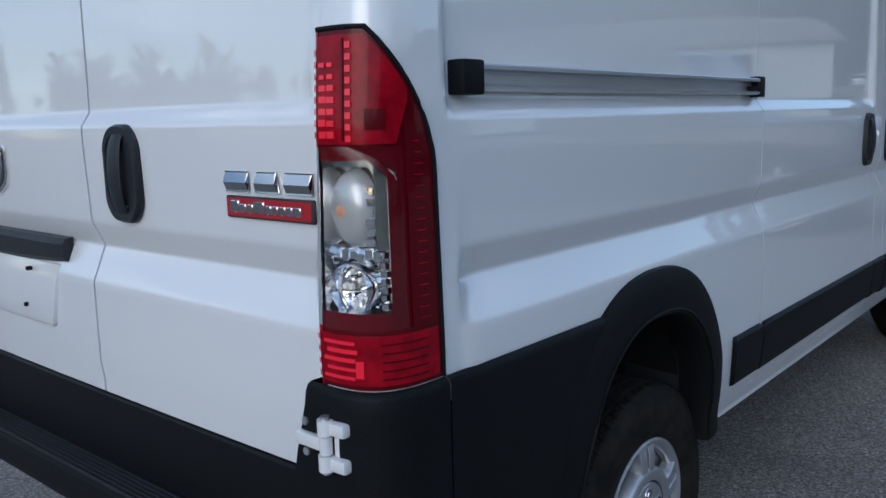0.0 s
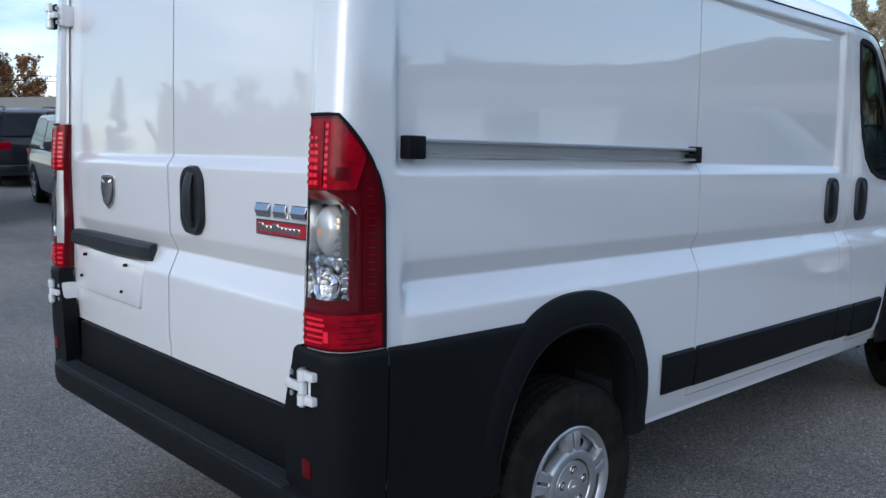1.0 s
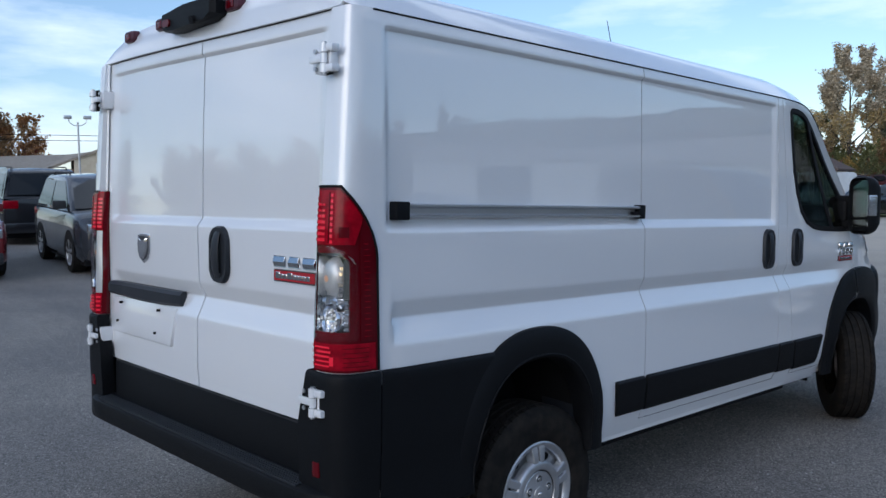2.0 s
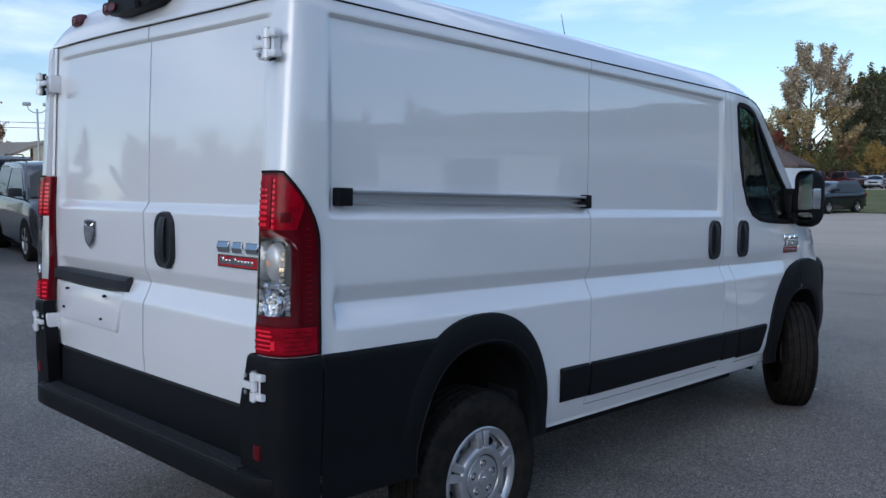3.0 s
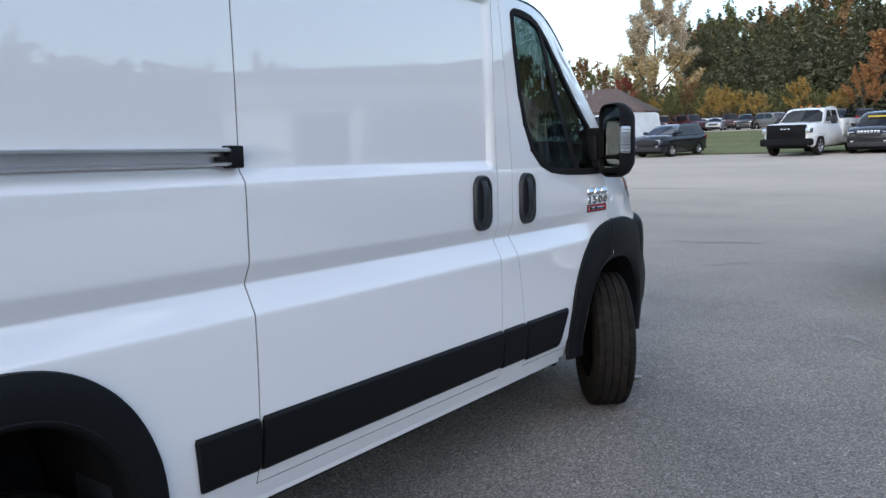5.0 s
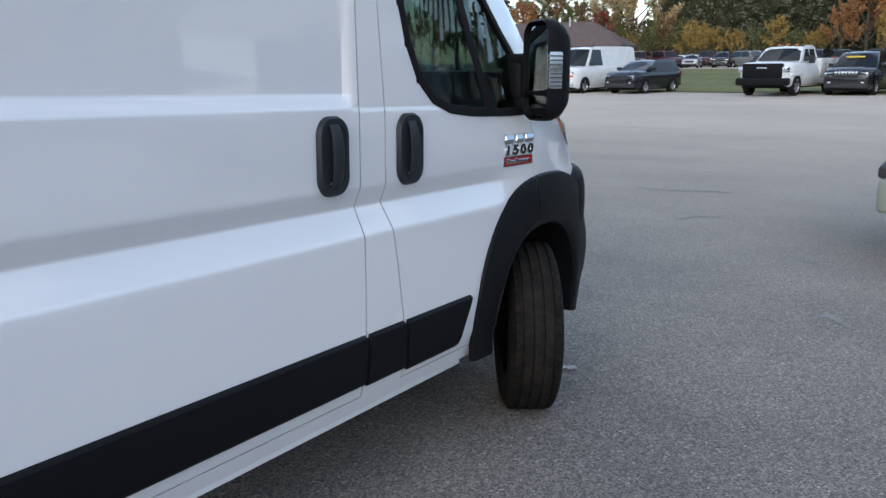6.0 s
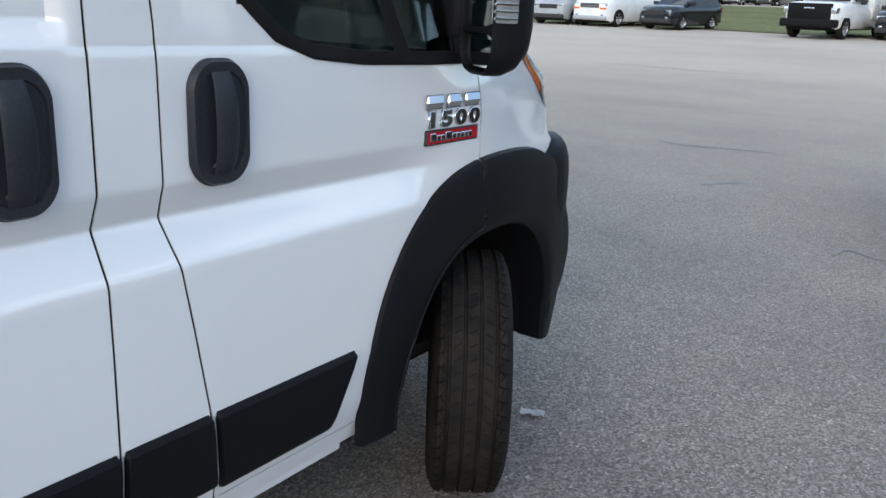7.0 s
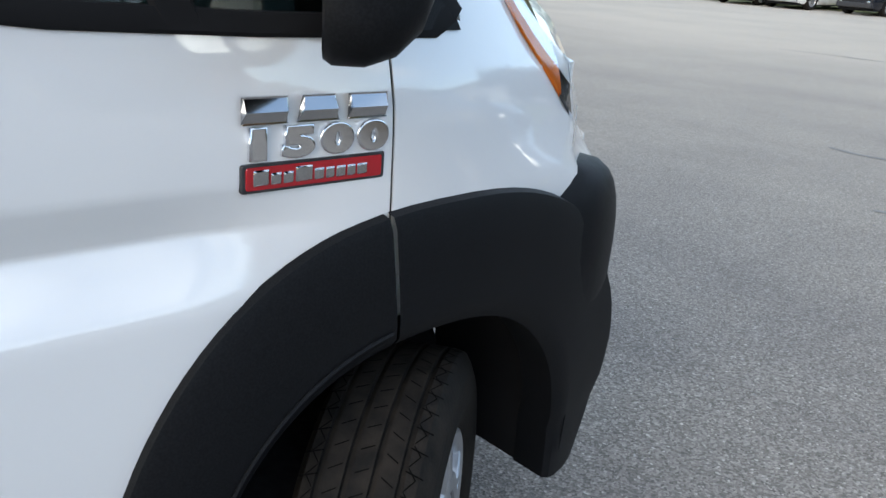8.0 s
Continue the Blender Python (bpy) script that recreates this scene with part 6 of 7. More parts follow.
part("roof_lamp", box(-0.06, 0.06, 0.45, 0.55, 2.0, 2.04, 0.01), AMBER, truck)
jeep = vehicle("crossover", "black crossover with seven-slot chrome grille", "car", P_BLACK, 4.62, 1.86, 1.68, 1.06, 1.15, trunk_l=0.10, ws=0.8, rear_rake=0.35, wheel_r=0.36, rails=True, group=FRONT_ROW)
place_car(jeep, -4.25, 41.3, 173)
for k in range(7):
    part("grille_slot", box(-0.42 + 0.125 * k, -0.33 + 0.125 * k, 2.30, 2.345, 0.82, 0.93, 0.012), CHROME, jeep)
part("price_sticker", box(-0.25, 0.45, 1.03, 1.06, 1.44, 1.50, 0.004), principled("yellow_card", (0.75, 0.55, 0.05), 0.6), jeep, at=pose(0, -0.32, 0.02))
jeep2 = vehicle("crossover", "dark grey crossover at the row's end", "car", P_GREY, 4.62, 1.86, 1.66, 1.05, 1.15, trunk_l=0.10, ws=0.8, rear_rake=0.35, wheel_r=0.35, rails=True, group=FRONT_ROW)
place_car(jeep2, -1.5, 41.3, 180)

SIDE_ROW = "vehicles parked beside the aisle"
suv = vehicle("suv", "grey compact SUV with its nose to the aisle", "car", P_GREY, 4.25, 1.84, 1.70, 1.07, 0.95, trunk_l=0.10, ws=0.85, rear_rake=0.4, wheel_r=0.36, lower=C_TRIM, rails=True, group=SIDE_ROW)
place_car(suv, -15.29, 6.25, -97.5)
suv2 = vehicle("suv", "black SUV seen from behind, red tail lights", "car", P_BLACK, 4.8, 1.95, 1.78, 1.10, 1.1, trunk_l=0.06, ws=0.8, rear_rake=0.3, wheel_r=0.37, rails=True, group=SIDE_ROW)
place_car(suv2, -22.2, 6.9, 84)
red = vehicle("sedan", "dark red car with its nose to the aisle", "car", P_RED, 4.6, 1.85, 1.62, 1.02, 1.1, trunk_l=0.10, ws=0.85, rear_rake=0.45, wheel_r=0.35, group=SIDE_ROW)
place_car(red, -15.9, 3.35, -95)
for k, (yy, src) in enumerate(((0.6, suv), (-2.6, suv2), (10.6, red), (13.8, suv2))):
    place_car(copy_thing(src, pose(0, 0, 0)), -17.9, yy, -90)

near = vehicle("pickup", "dark olive pickup with sage bumper on the asphalt", "truck", P_OLIVE, 5.8, 2.0, 1.88, 1.15, 1.35, deck=(-0.6, 1.20), ws=0.7, rear_rake=0.1, wheel_r=0.39, clearance=0.38, lower=C_TRIM, group=SIDE_ROW)
place_car(near, 2.80, 9.85, 90)
part("bumper_face", box(-0.96, 0.96, 2.76, 2.97, 0.42, 0.67, 0.05, 3), P_STRAW, near)
part("bumper_cap", box(-0.95, 0.95, 2.74, 2.975, 0.662, 0.74, 0.02), C_TRIM, near)
part("deck_cover", box(-0.93, 0.93, -2.85, -0.7, 1.20, 1.25, 0.02), C_TRIM, near)
for k, (x, y, h, src) in enumerate(((19.0, 9.5, 90, near), (19.2, 13.5, 90, suv), (19.0, 5.2, 90, suv2), (19.0, 17.4, 90, jeep), (19.3, 1.0, 90, near), (19.0, 21.5, 90, hatch))):
    place_car(copy_thing(src, pose(0, 0, 0)), x, y, h)

# second lot beyond the lawn
LOT = "cars in the far lot"
far_kinds = [hatch, suv, suv2, red, jeep, near, small]
far_a = vehicle("pickup", "maroon crew pickup in the far lot", "truck", P_MAROON, 5.8, 2.0, 1.92, 1.15, 1.35, deck=(-1.2, 1.15), ws=0.7, rear_rake=0.1, wheel_r=0.39, clearance=0.36, group=LOT)
far_b = vehicle("minivan", "pewter minivan in the far lot", "van", P_TAN, 5.1, 1.98, 1.75, 1.06, 0.95, trunk_l=0.06, ws=0.95, rear_rake=0.25, wheel_r=0.34, rails=True, group=LOT)
far_c = vehicle("sedan", "white sedan in the far lot", "car", P_WHITE, 4.8, 1.84, 1.46, 0.96, 1.15, trunk_l=0.55, ws=0.85, rear_rake=0.6, wheel_r=0.33, group=LOT)
far_d = vehicle("sedan", "silver sedan in the far lot", "car", P_SILVER, 4.8, 1.84, 1.46, 0.96, 1.15, trunk_l=0.55, ws=0.85, rear_rake=0.6, wheel_r=0.33, group=LOT)
seq = [far_c, hatch, far_a, far_a, far_d, suv, far_b, far_c, suv2, jeep, far_d, suv, far_a, suv2, far_c, far_b, jeep, red, far_d, suv2, far_c, far_a, hatch, far_b]
random.seed(4)
used = set()
for k, src in enumerate(seq):
    x = -41.0 + 3.15 * k + random.uniform(-0.25, 0.25)
    y = 97.0 + (k % 3) * 0.8 + 0.05 * k
    hd = 180 + random.choice((0, 0, 180)) + random.uniform(-14, 14) + (55 if k in (3, 6) else 0)
    if src in (far_a, far_b, far_c, far_d) and src not in used:
        used.add(src)
        place_car(src, x, y, hd)
    else:
        place_car(tagged(copy_thing(src, pose(0, 0, 0)), group=LOT), x, y, hd)
for k in range(18):
    place_car(tagged(copy_thing(seq[(k * 5 + 2) % len(seq)], pose(0, 0, 0)), group=LOT), -36 + 3.6 * k, 105 + (k % 2), 178 + 6 * (k % 3))

# ---- trees ----
BARK = textured(principled("bark", (0.09, 0.075, 0.06), 0.95), 9, (0.05, 0.042, 0.035), (0.13, 0.11, 0.09), bump=0.02, bump_scale=22)


def leaf_material(name, c1, c2):
    """Leaves: colour varies leaf by leaf."""
    m = principled(name, c1, 0.75)
    nt = m.node_tree
    n, l = nt.nodes, nt.links
    b = n["Principled BSDF"]
    g = n.new("ShaderNodeNewGeometry")
    r = n.new("ShaderNodeValToRGB")
    r.color_ramp.elements[0].color, r.color_ramp.elements[1].color = (*c1, 1), (*c2, 1)
    l.new(g.outputs["Random Per Island"], r.inputs["Fac"])
    l.new(r.outputs["Color"], b.inputs["Base Color"])
    return m


L_YELLOW = leaf_material("yellowing_leaves", (0.27, 0.215, 0.115), (0.60, 0.44, 0.20))
L_PALE = leaf_material("pale_dry_leaves", (0.30, 0.25, 0.18), (0.58, 0.49, 0.36))
# spruce green raised: distance haze is put into the leaf colour
L_PINE_HAZE = leaf_material("hazed_spruce_needles", (0.095, 0.112, 0.068), (0.26, 0.27, 0.165))
L_GOLD = leaf_material("golden_leaves", (0.22, 0.145, 0.040), (0.46, 0.30, 0.085))
L_ORANGE = leaf_material("orange_leaves", (0.23, 0.105, 0.045), (0.42, 0.20, 0.075))
L_RED = leaf_material("dark_red_leaves", (0.150, 0.045, 0.033), (0.330, 0.090, 0.060))
L_BROWN = leaf_material("brown_leaves", (0.144, 0.088, 0.048), (0.320, 0.184, 0.080))
L_GREEN = leaf_material("dull_green_leaves", (0.068, 0.083, 0.030), (0.180, 0.180, 0.068))


def add_leaf(bm, p, s, rng):
    d = Vector((rng.uniform(-1, 1), rng.uniform(-1, 1), rng.uniform(-0.6, 0.8))).normalized()
    u = d.cross(Vector((rng.uniform(-1, 1), rng.uniform(-1, 1), rng.uniform(-1, 1)))).normalized()
    a, c = p + d * s, p - d * s * 0.8
    bm.faces.new([bm.verts.new(q) for q in (c, p + u * s * 0.55, a, p - u * s * 0.55)])


def broadleaf(name, label, leaf, height, seed, spread=0.32, leaves=2600, size=0.30, start=0.22, sparse_top=0.0, group="", leaf2=None, twigs=3):
    rng = random.Random(seed)
    t = thing(name, label, "tree", group)
    wood, crown, crown2 = bmesh.new(), bmesh.new(), bmesh.new()
    tips = []

    def limb(p, d, ln, r, depth):
        pts, rad = [p], [r]
        q = p.copy()
        dd = d.copy()
        for k in range(4):
            dd = (dd + Vector((rng.uniform(-0.22, 0.22), rng.uniform(-0.22, 0.22), rng.uniform(-0.05, 0.2)))).normalized()
            q = q + dd * ln / 4
            pts.append(q.copy())
            rad.append(r * (1 - 0.17 * (k + 1)))
            if depth < twigs and k >= 1:
                side_d = (dd + Vector((rng.uniform(-1, 1), rng.uniform(-1, 1), rng.uniform(-0.25, 0.7))) * 0.85).normalized()
                limb(q.copy(), side_d, ln * rng.uniform(0.45, 0.68), r * 0.5, depth + 1)
            if depth >= twigs - 1:
                tips.append((q.copy(), ln))
        tube(pts, rad, 6 if depth < 2 else 4, wood, cap=False)
    top = height * 0.93
    pts = [Vector((0, 0, 0)), Vector((0.02 * height * rng.uniform(-1, 1), 0, height * 0.2)), Vector((0.02 * height * rng.uniform(-1, 1), 0.01 * height, height * 0.5)), Vector((0.03 * height * rng.uniform(-1, 1), 0, top))]
    tube(pts, [height * 0.020, height * 0.016, height * 0.010, height * 0.002], 8, wood, cap=False)
    for k in range(15):
        f = start + (0.92 - start) * (k + rng.random() * 0.6) / 15
        a = k * 2.4 + rng.uniform(-0.4, 0.4)
        ln = height * spread * (1.15 - 0.75 * f) * rng.uniform(0.75, 1.2)
        base = Vector((0, 0, f * height))
        limb(base, Vector((math.cos(a), math.sin(a), 0.75 + 0.5 * f)).normalized(), ln, height * 0.008 * (1.2 - f), 1)
    rng.shuffle(tips)
    n = 0
    while n < leaves:
        for p, ln in tips:
            if sparse_top and p.z > height * 0.6 and rng.random() < sparse_top:
                n += 0.2
                continue
            c = p + Vector((rng.gauss(0, 0.5), rng.gauss(0, 0.5), rng.gauss(0, 0.45))) * height * 0.03
            which = crown2 if leaf2 and (p.z > height * 0.62 or rng.random() < 0.25) else crown
            add_leaf(which, c, size * rng.uniform(0.6, 1.25), rng)
            n += 1
            if n >= leaves:
                break
    part("trunk", wood, BARK, t)
    part("crown", crown, leaf, t, smooth=False)
    if leaf2:
        part("crown", crown2, leaf2, t, smooth=False)
    else:
        crown2.free()
    return t


def conifer(name, label, leaf, height, seed, group="", width=0.23, sprays=5600):
    rng = random.Random(seed)
    t = thing(name, label, "tree", group)
    wood, crown = bmesh.new(), bmesh.new()
    tube([(0, 0, 0), (0.01 * height, 0, height * 0.5), (0, 0, height)], [height * 0.016, height * 0.010, height * 0.001], 7, wood, cap=False)
    boughs = 170 if sprays > 3000 else 80
    for k in range(boughs):
        f = 0.05 + 0.94 * ((k + rng.random()) / boughs) ** 1.15
        r = (height * width * (1 - f) ** 0.92 + 0.05) * rng.uniform(0.45, 1.15)
        a = rng.uniform(0, 2 * math.pi)
        rise = rng.uniform(-0.32, 0.10) * r
        p0, p1 = Vector((0, 0, f * height)), Vector((r * math.cos(a), r * math.sin(a), f * height + rise))
        if k % 2 == 0:
            tube([p0, p1], [0.03, 0.008], 3, wood, cap=False)
        for q in range(int(sprays / boughs)):
            s = rng.uniform(0.2, 1.05)
            c = p0.lerp(p1, s) + Vector((rng.gauss(0, 1), rng.gauss(0, 1), rng.gauss(0, 0.8))) * 0.22 * (0.25 + 0.55 * min(r, 2.2))
            d = Vector((math.cos(a) + rng.uniform(-0.9, 0.9), math.sin(a) + rng.uniform(-0.9, 0.9), rng.uniform(-0.7, 0.5))).normalized()
            u = d.cross(Vector((rng.uniform(-0.5, 0.5), rng.uniform(-0.5, 0.5), 1))).normalized()
            w = rng.uniform(0.20, 0.42) * (1.0 if sprays > 3000 else 2.0)
            crown.faces.new([crown.verts.new(v) for v in (c - d * w * 0.6, c + u * w * 0.42, c + d * w, c - u * w * 0.42)])
    part("trunk", wood, BARK, t)
    part("crown", crown, leaf, t, smooth=False)
    return t


def at_bearing(deg, dist):
    return 0.8 + dist * math.sin(radians(deg)), 1.1 + dist * math.cos(radians(deg))


def plant(ob, x, y, turn=0.0, k=1.0):
    m = pose(x, y, ground_z(x, y) - 0.05, 0, 0, turn)
    ob.matrix_basis = m @ Matrix.Diagonal((k, k, k, 1))
    return ob


def again(ob, x, y, turn, k):
    o = copy_thing(ob, pose(0, 0, 0))
    return plant(o, x, y, turn, k)


WOODS = "trees behind the far lot"
big = broadleaf("tall_tree", "tall half-bare tree with yellowing leaves", L_YELLOW, 17.5, 3, spread=0.36, leaves=34000, size=0.19, start=0.06, sparse_top=0.2, group=WOODS, leaf2=L_PALE)
plant(big, *at_bearing(-20.6, 126), 20)
p1 = conifer("spruce", "dark green spruce at the wood's edge", L_PINE_HAZE, 19.0, 5, WOODS)
p2 = conifer("spruce", "dark green spruce at the wood's edge", L_PINE_HAZE, 17.0, 6, WOODS, width=0.26)
p3 = conifer("spruce", "tall narrow dark spruce in the wood", L_PINE_HAZE, 20.5, 7, WOODS, width=0.20)
a1 = broadleaf("autumn_tree", "young tree with golden autumn leaves", L_GOLD, 8.0, 9, spread=0.34, leaves=4200, size=0.17, start=0.15, group=WOODS)
a2 = broadleaf("autumn_tree", "tree with orange and brown leaves", L_ORANGE, 11.0, 10, spread=0.36, leaves=5200, size=0.20, start=0.15, group=WOODS)
a3 = broadleaf("autumn_tree", "tree with dark red autumn leaves", L_RED, 9.0, 12, spread=0.36, leaves=5000, size=0.19, start=0.12, group=WOODS)
a4 = broadleaf("autumn_tree", "brown-leaved tree losing its leaves", L_BROWN, 12.0, 13, spread=0.34, leaves=5200, size=0.20, start=0.15, group=WOODS)
a5 = broadleaf("green_tree", "dull green tree turning yellow", L_GREEN, 13.0, 14, spread=0.36, leaves=5600, size=0.22, start=0.12, group=WOODS)
b1 = broadleaf("autumn_bush", "low yellow-green autumn bush", L_GOLD, 4.6, 15, spread=0.55, leaves=3600, size=0.12, start=0.04, group=WOODS)
b2 = broadleaf("autumn_bush", "low olive brown bush", L_GREEN, 4.2, 16, spread=0.55, leaves=3600, size=0.12, start=0.04, group=WOODS)
plant(p1, *at_bearing(-17.9, 133), 0, 0.78)
plant(p2, *at_bearing(-16.7, 130), 40, 0.84)
plant(p3, *at_bearing(-15.6, 131), 70, 0.78)
plant(a1, *at_bearing(-11.9, 117), 0, 0.68)
plant(a2, *at_bearing(-8.3, 117), 0, 0.6)
plant(a3, *at_bearing(-22.6, 124), 0, 0.8)
plant(a4, *at_bearing(-25.2, 142), 0, 0.95)
plant(a5, *at_bearing(-21.9, 133), 10, 0.8)
plant(b1, *at_bearing(-16.6, 117), 0)
plant(b2, *at_bearing(-19.6, 119), 0)
random.seed(21)
spr = [p1, p2, p3]
for k in range(46):
    brg = -18.4 + 0.85 * k + random.uniform(-0.35, 0.35)
    if brg > -17.2 or k > 2:
        again(spr[k % 3], *at_bearing(brg, random.uniform(126, 133)), random.uniform(0, 360), random.uniform(0.68, 0.82) + 0.015 * max(0.0, brg + 18))
for k in range(40):
    brg = -18.6 + 1.0 * k + random.uniform(-0.4, 0.4)
    again(spr[(k + 1) % 3], *at_bearing(brg, random.uniform(139, 150)), random.uniform(0, 360), random.uniform(0.78, 0.92))
for k in range(44):
    brg = -18.2 + 0.8 * k + random.uniform(-0.3, 0.3)
    again(spr[(k + 2) % 3], *at_bearing(brg, random.uniform(134, 138)), random.uniform(0, 360), random.uniform(0.72, 0.86) + 0.015 * max(0.0, brg + 18))
for k in range(30):
    brg = -18.0 + 1.25 * k
    again((a4, a5, a5)[k % 3], *at_bearing(brg, 152 + 3 * (k % 2)), 71 * k, 1.22 + 0.05 * (k % 4))
again(a3, *at_bearing(-16.9, 158), 30, 1.9)
again(a4, *at_bearing(-13.0, 156), 30, 1.5)
again(a4, *at_bearing(-10.2, 156), 130, 1.7)
for brg, d, src, k in ((-15.8, 117, b1, 0.85), (-17.5, 118, b2, 1.0), (-17.0, 116, b1, 0.8), (-15.1, 118, b2, 0.9), (-14.4, 117, b1, 0.8), (-10.0, 118, a1, 0.45), (-12.9, 119, b2, 0.9), (-11.6, 118, b2, 1.0), (-10.6, 118, b2, 0.8),
                       (-9.4, 119, b1, 0.8), (-6.9, 120, a2, 0.95), (-5.9, 116, a1, 0.7), (-5.0, 121, a2, 1.2), (-18.5, 121, a4, 0.5), (-19.4, 124, b2, 1.2), (-21.3, 122, b2, 1.0), (-20.3, 121, b1, 0.8),
                       (-23.4, 128, a3, 0.7), (-22.0, 123, a3, 0.55), (-24.0, 145, a4, 0.85), (-26.4, 140, a5, 0.85), (-27.6, 138, a2, 0.9), (-29.0, 142, a4, 1.0), (-24.6, 132, a5, 0.62), (-30.5, 140, a5, 1.0), (-32, 140, a1, 1.2)):
    again(src, *at_bearing(brg, d), brg * 37 % 360, k)
# low autumn growth left of the spruces, and the wood that closes the view past the cab
for k in range(16):
    again((a3, a5, a4, a5)[k % 4], *at_bearing(-25.5 + 0.52 * k, 127 + 4 * (k % 3)), 47 * k, random.uniform(0.42, 0.6) if k < 11 else random.uniform(0.36, 0.48))
for k in range(20):
    again((a5, a4, p2, a4, a5, p1)[k % 6], *at_bearing(-32 - 1.6 * k, 116 + 5 * (k % 3)), 61 * k, random.uniform(0.80, 1.0) * (0.62 if k % 6 in (2, 5) else 1.0))
# trees all round the lot, seen mostly in the paint
RING = "trees round the car park"
r1 = plant(broadleaf("green_tree", "dull green tree on the lot's edge", L_GREEN, 13.0, 31, spread=0.36, leaves=1300, size=0.46, start=0.10, group=RING, twigs=2), *at_bearing(236, 108))
r2 = plant(broadleaf("autumn_tree", "brown-leaved tree on the lot's edge", L_BROWN, 12.0, 32, spread=0.36, leaves=1300, size=0.44, start=0.10, group=RING, twigs=2), *at_bearing(240, 111))
r3 = plant(broadleaf("autumn_tree", "orange-leaved tree on the lot's edge", L_ORANGE, 11.0, 33, spread=0.37, leaves=1200, size=0.42, start=0.10, group=RING, twigs=2), *at_bearing(244, 106))
r4 = plant(conifer("spruce", "dark green spruce on the lot's edge", L_PINE_HAZE, 12.5, 34, RING, width=0.25, sprays=1100), *at_bearing(250, 110))
ring = [r1, r2, r4, r3, r1, r4, r3, r2]
for k in range(190):
    brg = 16 + 1.22 * k + random.uniform(-0.6, 0.6)
    src = ring[(k * 3) % 8]
    again(src, *at_bearing(brg, (92, 104, 116)[k % 3] + random.uniform(-4, 4)), random.uniform(0, 360), random.uniform(0.72, 0.92) * (1.0 + 0.5 * smoothstep(135, 105, brg)) * (1.0 - 0.10 * smoothstep(170, 205, brg)) * (1.0 - 0.42 * smoothstep(62, 36, brg)))
# a low hedge-like second row closes the gaps below
for k in range(120):
    brg = 14 + 1.95 * k + random.uniform(-0.5, 0.5)
    again((r1, r2, r3, r1, r2)[k % 5], *at_bearing(brg, 122 + 5 * (k % 2)), random.uniform(0, 360), random.uniform(0.72, 0.84))
# a taller, nearer stand beside the lot
stand_src = [r1, r2, r4, r1, r3, r2]
for k in range(60):
    brg = 40 + 1.65 * k + random.uniform(-0.8, 0.8)
    src = stand_src[k % 6]
    again(src, *at_bearing(brg, (76, 84)[k % 2] + random.uniform(-3, 3)), random.uniform(0, 360), random.uniform(0.62, 0.76) * (0.80 + 0.30 * smoothstep(60, 95, brg)))
for brg, d, src, k in ((-74.2, 88, a2, 0.75), (-75.2, 90, p1, 0.5), (-76.5, 86, a4, 0.8), (-78, 92, p2, 0.5), (-80, 90, a5, 0.7), (-83, 92, a4, 0.8), (-87, 90, a2, 0.8), (-91, 95, p1, 0.5), (-96, 92, a5, 0.75), (-73.4, 92, a3, 0.7), (-62, 120, a5, 0.8), (-55, 120, a4, 0.8), (-48, 118, a2, 0.8), (-41, 122, a5, 0.9)):
    again(src, *at_bearing(brg, d), brg * 53 % 360, k)

# long wooded ridge beyond the lot, seen in the paint
rows = []
for k in range(101):
    brg = 2 + 1.25 * k
    crest = 37.0 + 4.0 * math.sin(brg * 0.09) + 2.2 * math.sin(brg * 0.31 + 1.0) + 1.0 * noise.noise(Vector((brg * 0.6, 0, 0))) * 2
    crest *= smoothstep(-6, 22, brg) * (1 - smoothstep(108, 130, brg))
    rows.append([(*at_bearing(brg, d), h) for d, h in ((255, -1.0), (270, crest * 0.35), (285, crest * 0.72), (300, crest * 0.95), (310, crest), (340, crest * 0.6), (380, -1.0))])
WOODED = textured(principled("wooded_ridge", (0.08, 0.08, 0.045), 0.95), 0.12, (0.055, 0.062, 0.032), (0.15, 0.115, 0.058), bump=1.5, bump_scale=0.25)
ridge = part("ridge", sheet(rows), WOODED)
tagged(ridge, "long low ridge covered with autumn woods", "hill", kind="structure")

# ---- buildings ----
ROOF_BROWN = textured(principled("brown_shingles", (0.12, 0.085, 0.075), 0.9), 5, (0.09, 0.062, 0.055), (0.15, 0.11, 0.095))
ROOF_TAN = textured(principled("tan_shingles", (0.30, 0.26, 0.21), 0.9), 5, (0.25, 0.21, 0.17), (0.34, 0.30, 0.25))
STUCCO = textured(principled("cream_siding", (0.55, 0.48, 0.36), 0.85), 2, (0.50, 0.43, 0.32), (0.60, 0.53, 0.41))
BRICK = textured(principled("brown_brick", (0.20, 0.12, 0.09), 0.9), 12, (0.14, 0.08, 0.06), (0.25, 0.16, 0.12))
SIDING = textured(principled("white_siding", (0.7, 0.7, 0.68), 0.8), 2, (0.64, 0.64, 0.62), (0.74, 0.74, 0.72))


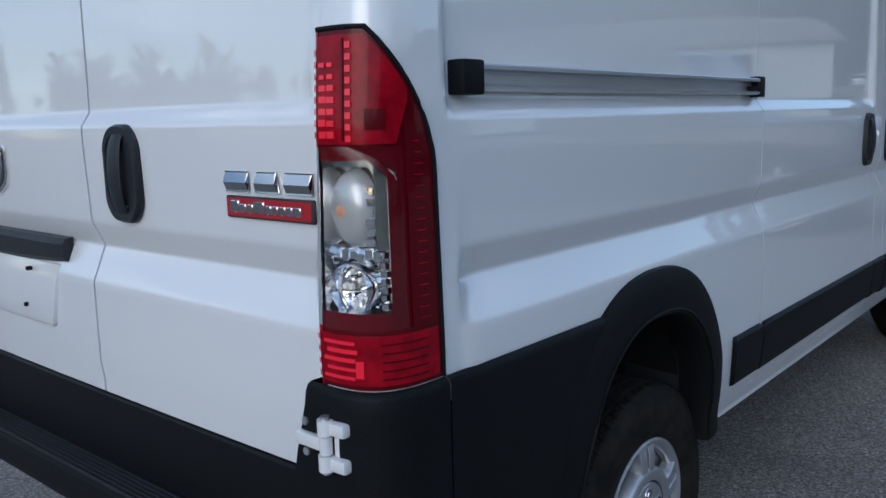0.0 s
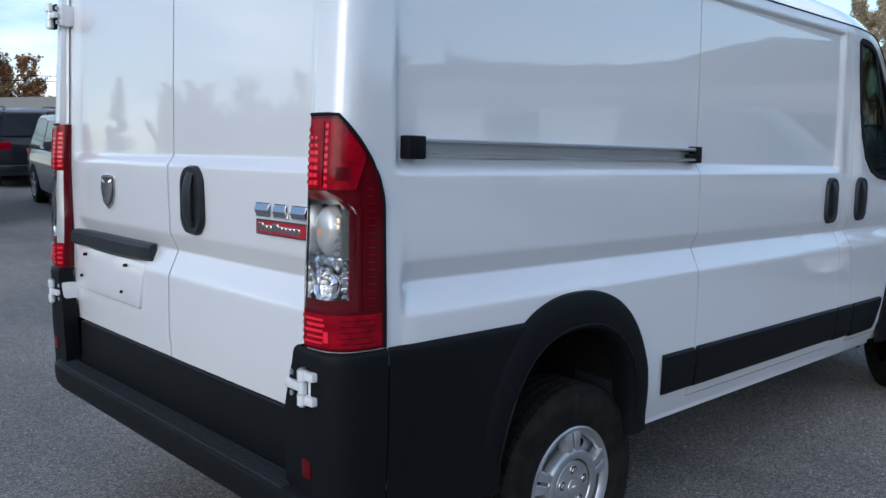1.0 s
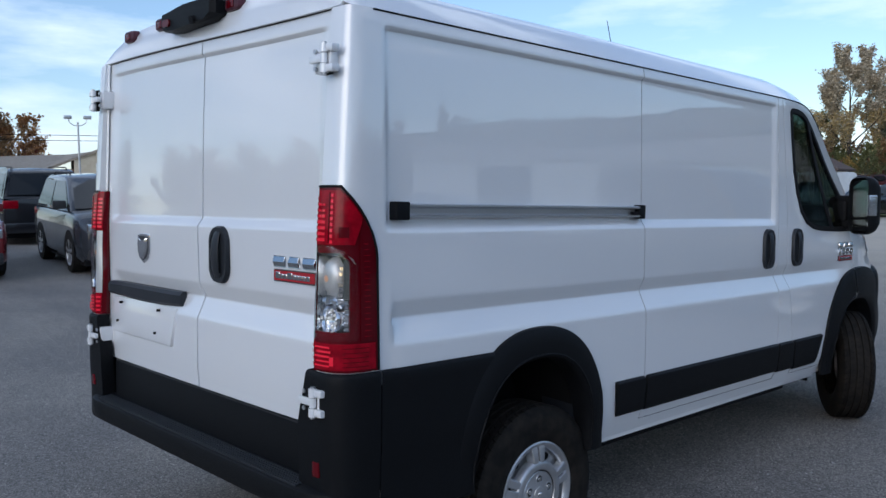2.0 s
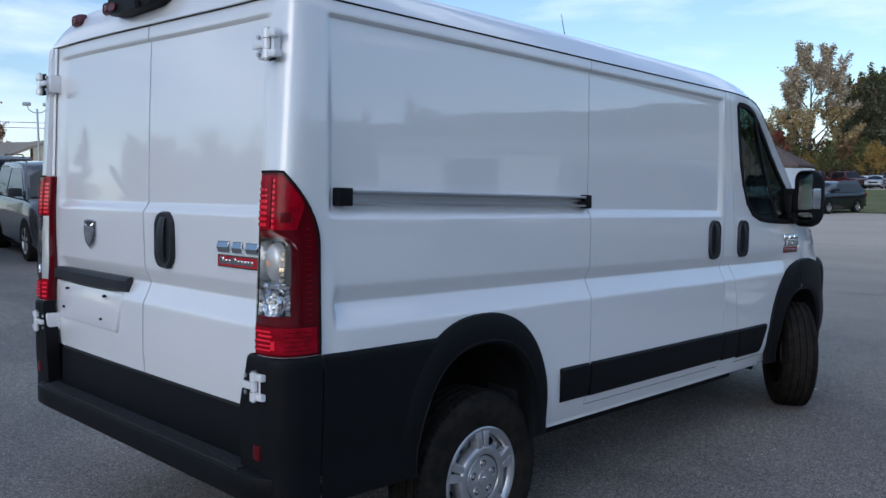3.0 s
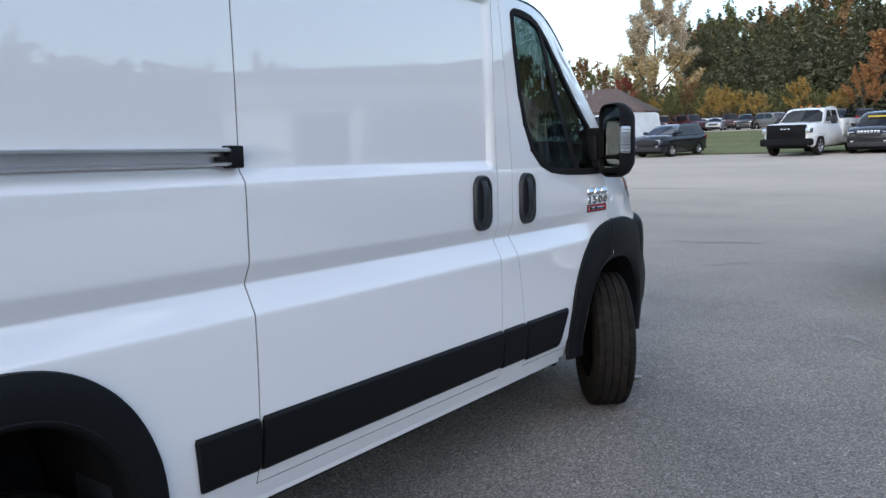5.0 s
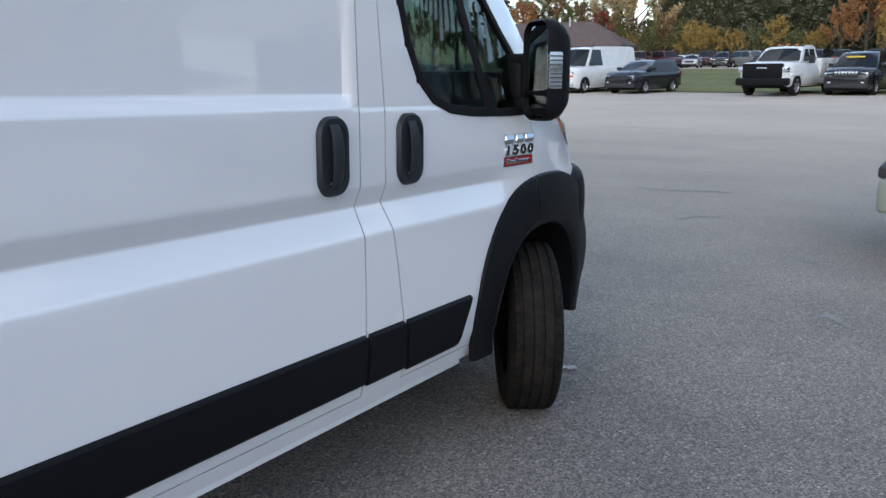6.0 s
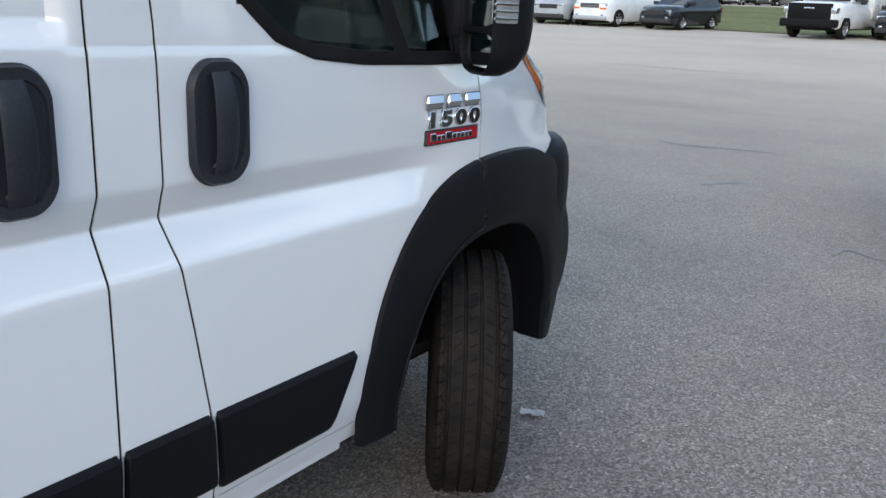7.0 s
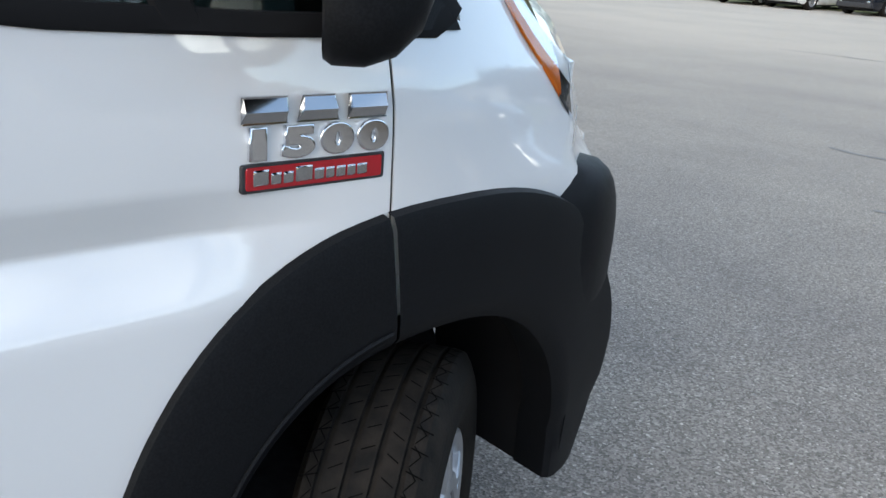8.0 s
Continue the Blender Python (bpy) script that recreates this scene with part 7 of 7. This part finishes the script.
def house(name, label, at, w, d, h, roof_h, wall_mat, roof_mat, over=0.6, hip=0.0, windows=()):
    """Origin at the middle of the footprint; ridge along x."""
    t = thing(name, label, "building", at=at)
    part("wall", box(-w / 2, w / 2, -d / 2, d / 2, 0, h), wall_mat, t, smooth=False)
    bm = bmesh.new()
    x0, x1, y0, y1 = -w / 2 - over, w / 2 + over, -d / 2 - over, d / 2 + over
    r0, r1 = x0 + hip, x1 - hip
    v = [bm.verts.new(p) for p in ((x0, y0, h), (x1, y0, h), (x1, y1, h), (x0, y1, h), (r0, 0, h + roof_h), (r1, 0, h + roof_h), (x0, y0, h - 0.22), (x1, y0, h - 0.22), (x1, y1, h - 0.22), (x0, y1, h - 0.22))]
    for f in ((0, 1, 5, 4), (2, 3, 4, 5), (1, 2, 5), (3, 0, 4), (0, 6, 7, 1), (1, 7, 8, 2), (2, 8, 9, 3), (3, 9, 6, 0), (6, 9, 8, 7)):
        bm.faces.new([v[i] for i in f])
    part("roof", bm, roof_mat, t, smooth=False)
    for face, u, z, ww, hh in windows:
        y = -d / 2 if face == "front" else d / 2
        wn_ = part("window", box(u - ww / 2 - 0.08, u + ww / 2 + 0.08, y - 0.06, y + 0.02, z - 0.08, z + hh + 0.08), SIDING, t, smooth=False)
        part("pane", box(u - ww / 2, u + ww / 2, y - 0.075, y - 0.05, z, z + hh), C_GLASS, wn_, smooth=False)
    return t


bx, by = at_bearing(-25.6, 108)
office = house("office_building", "cream single-storey building with brown hipped roof", pose(bx, by, ground_z(bx, by) - 0.1, 0, 0, 12), 17.0, 11.0, 2.9, 2.9, STUCCO, ROOF_BROWN, 0.8, 4.5,
               windows=(("front", 6.2, 0.4, 0.9, 2.0), ("front", 3.0, 0.9, 1.6, 1.2), ("front", -1.0, 0.9, 1.6, 1.2), ("front", -5.0, 0.9, 1.6, 1.2)))
part("vent_pipe", tube([(2.2, -1.2, 4.6), (2.2, -1.2, 6.3)], 0.12, 8), STEEL, office)
part("vent_pipe", tube([(1.6, -2.2, 4.4), (1.6, -2.2, 5.2)], 0.08, 8), STEEL, office)
# gabled hall to the side
hx_, hy_ = at_bearing(-72.2, 74)
hall = thing("gabled_hall", "long tan-roofed hall with brick and arched gable window", "building", at=pose(hx_, hy_, ground_z(hx_, hy_), 0, 0, 72))
# local x runs across the view, y away from it
part("wall", box(-12.0, 1.0, 1.0, 14.0, 0, 2.35), STUCCO, hall, smooth=False)
part("brick_wing", box(-1.6, 1.2, -0.4, 8.0, 0, 3.4), BRICK, hall, smooth=False)
bm = bmesh.new()
gv = [(1.2, 0), (6.4, 0), (6.4, 4.3), (3.6, 5.15), (1.2, 4.3)]
part("gable", extrude_outline(gv, 9.0, 0, lambda u, v, w: (u, -1.0 + w, v)), STUCCO, hall, smooth=False)
for pts in ([(-13.0, 0.2, 2.3), (-1.2, -0.8, 3.3), (1.1, -1.1, 4.25), (3.6, -1.3, 5.2), (3.6, 9.0, 5.35), (1.1, 9.0, 5.0), (-10.0, 8.5, 4.6)], [(3.6, -1.3, 5.2), (7.2, -1.3, 4.05), (7.2, 9.0, 4.05), (3.6, 9.0, 5.35)]):
    b = bmesh.new()
    b.faces.new([b.verts.new(p) for p in pts])
    bmesh.ops.triangulate(b, faces=b.faces)
    part("roof", thicken(b, 0.2), ROOF_TAN, hall, smooth=False)
arch_pts = [(2.9, 2.75), (4.35, 2.75), (4.35, 3.75), (4.1, 4.0), (3.62, 4.15), (3.15, 4.0), (2.9, 3.75)]
aw = part("window", extrude_outline([(3.62 + (u - 3.62) * 1.1, 3.4 + (v - 3.4) * 1.1) for u, v in arch_pts], 0.08, 0, lambda u, v, w: (u, -1.0 - w, v)), SIDING, hall, smooth=False)
part("pane", extrude_outline(arch_pts, 0.1, 0, lambda u, v, w: (u, -1.0 - w, v)), C_GLASS, aw, smooth=False)
part("mullion", box(3.58, 3.66, -1.13, -1.09, 2.75, 4.12), SIDING, aw, smooth=False)
part("mullion", box(2.9, 4.35, -1.13, -1.09, 3.42, 3.50), SIDING, aw, smooth=False)
# buildings behind the camera, seen in the paint
wx, wy = at_bearing(30, 62)
house("workshop", "long low white-sided workshop", pose(wx, wy, 0, 0, 0, -30), 34, 12, 4.2, 2.2, SIDING, ROOF_TAN, 0.6, 0, windows=(("front", -10, 0.2, 4, 3.2), ("front", 0, 0.2, 4, 3.2), ("front", 10, 0.2, 4, 3.2)))
wx, wy = at_bearing(118, 70)
house("showroom", "low white-sided showroom with tan roof", pose(wx, wy, 0, 0, 0, -118), 30, 14, 4.4, 1.6, SIDING, ROOF_TAN, 0.6, 3, windows=(("front", -8, 0.3, 5, 2.6), ("front", 0, 0.3, 5, 2.6), ("front", 8, 0.3, 5, 2.6)))
# twin-headed lot lamp and overhead wires
lx, ly = at_bearing(-71.1, 60)
lamp = thing("lot_lamp", "grey twin-headed parking lot lamp post", "lamp post", at=pose(lx, ly, ground_z(lx, ly), 0, 0, 71))
part("pole", tube([(0, 0, 0), (0, 0, 6.0)], [0.09, 0.06], 10), STEEL, lamp)
for s in (1, -1):
    part("arm", tube([(0, 0, 5.75), (s * 0.25, 0, 5.78), (s * 0.5, 0, 5.95), (s * 0.55, 0, 6.2)], 0.03, 8), STEEL, lamp)
    part("lamp_head", box(*sorted((s * 0.35, s * 0.85)), -0.2, 0.2, 6.2, 6.42, 0.05), STEEL, lamp)
for z in (5.35, 5.75):
    wpts = []
    for k in range(13):
        bx_, by_ = at_bearing(-100 + 60 * k / 12, 70)
        wpts.append((bx_, by_, z + 0.4 + 0.5 * abs((k / 6) - 1) ** 2))
    tagged(part("overhead_wire", tube(wpts, 0.022, 5), DARK), "black overhead power line strung across", "wire", "overhead wires")
for brg in (-100, -40):
    ux, uy = at_bearing(brg, 70)
    up = thing("utility_pole", "brown wooden utility pole carrying wires", "pole", "utility poles", at=pose(ux, uy, ground_z(ux, uy)))
    part("pole", tube([(0, 0, 0), (0, 0, 7.5)], [0.16, 0.11], 10), BARK, up)
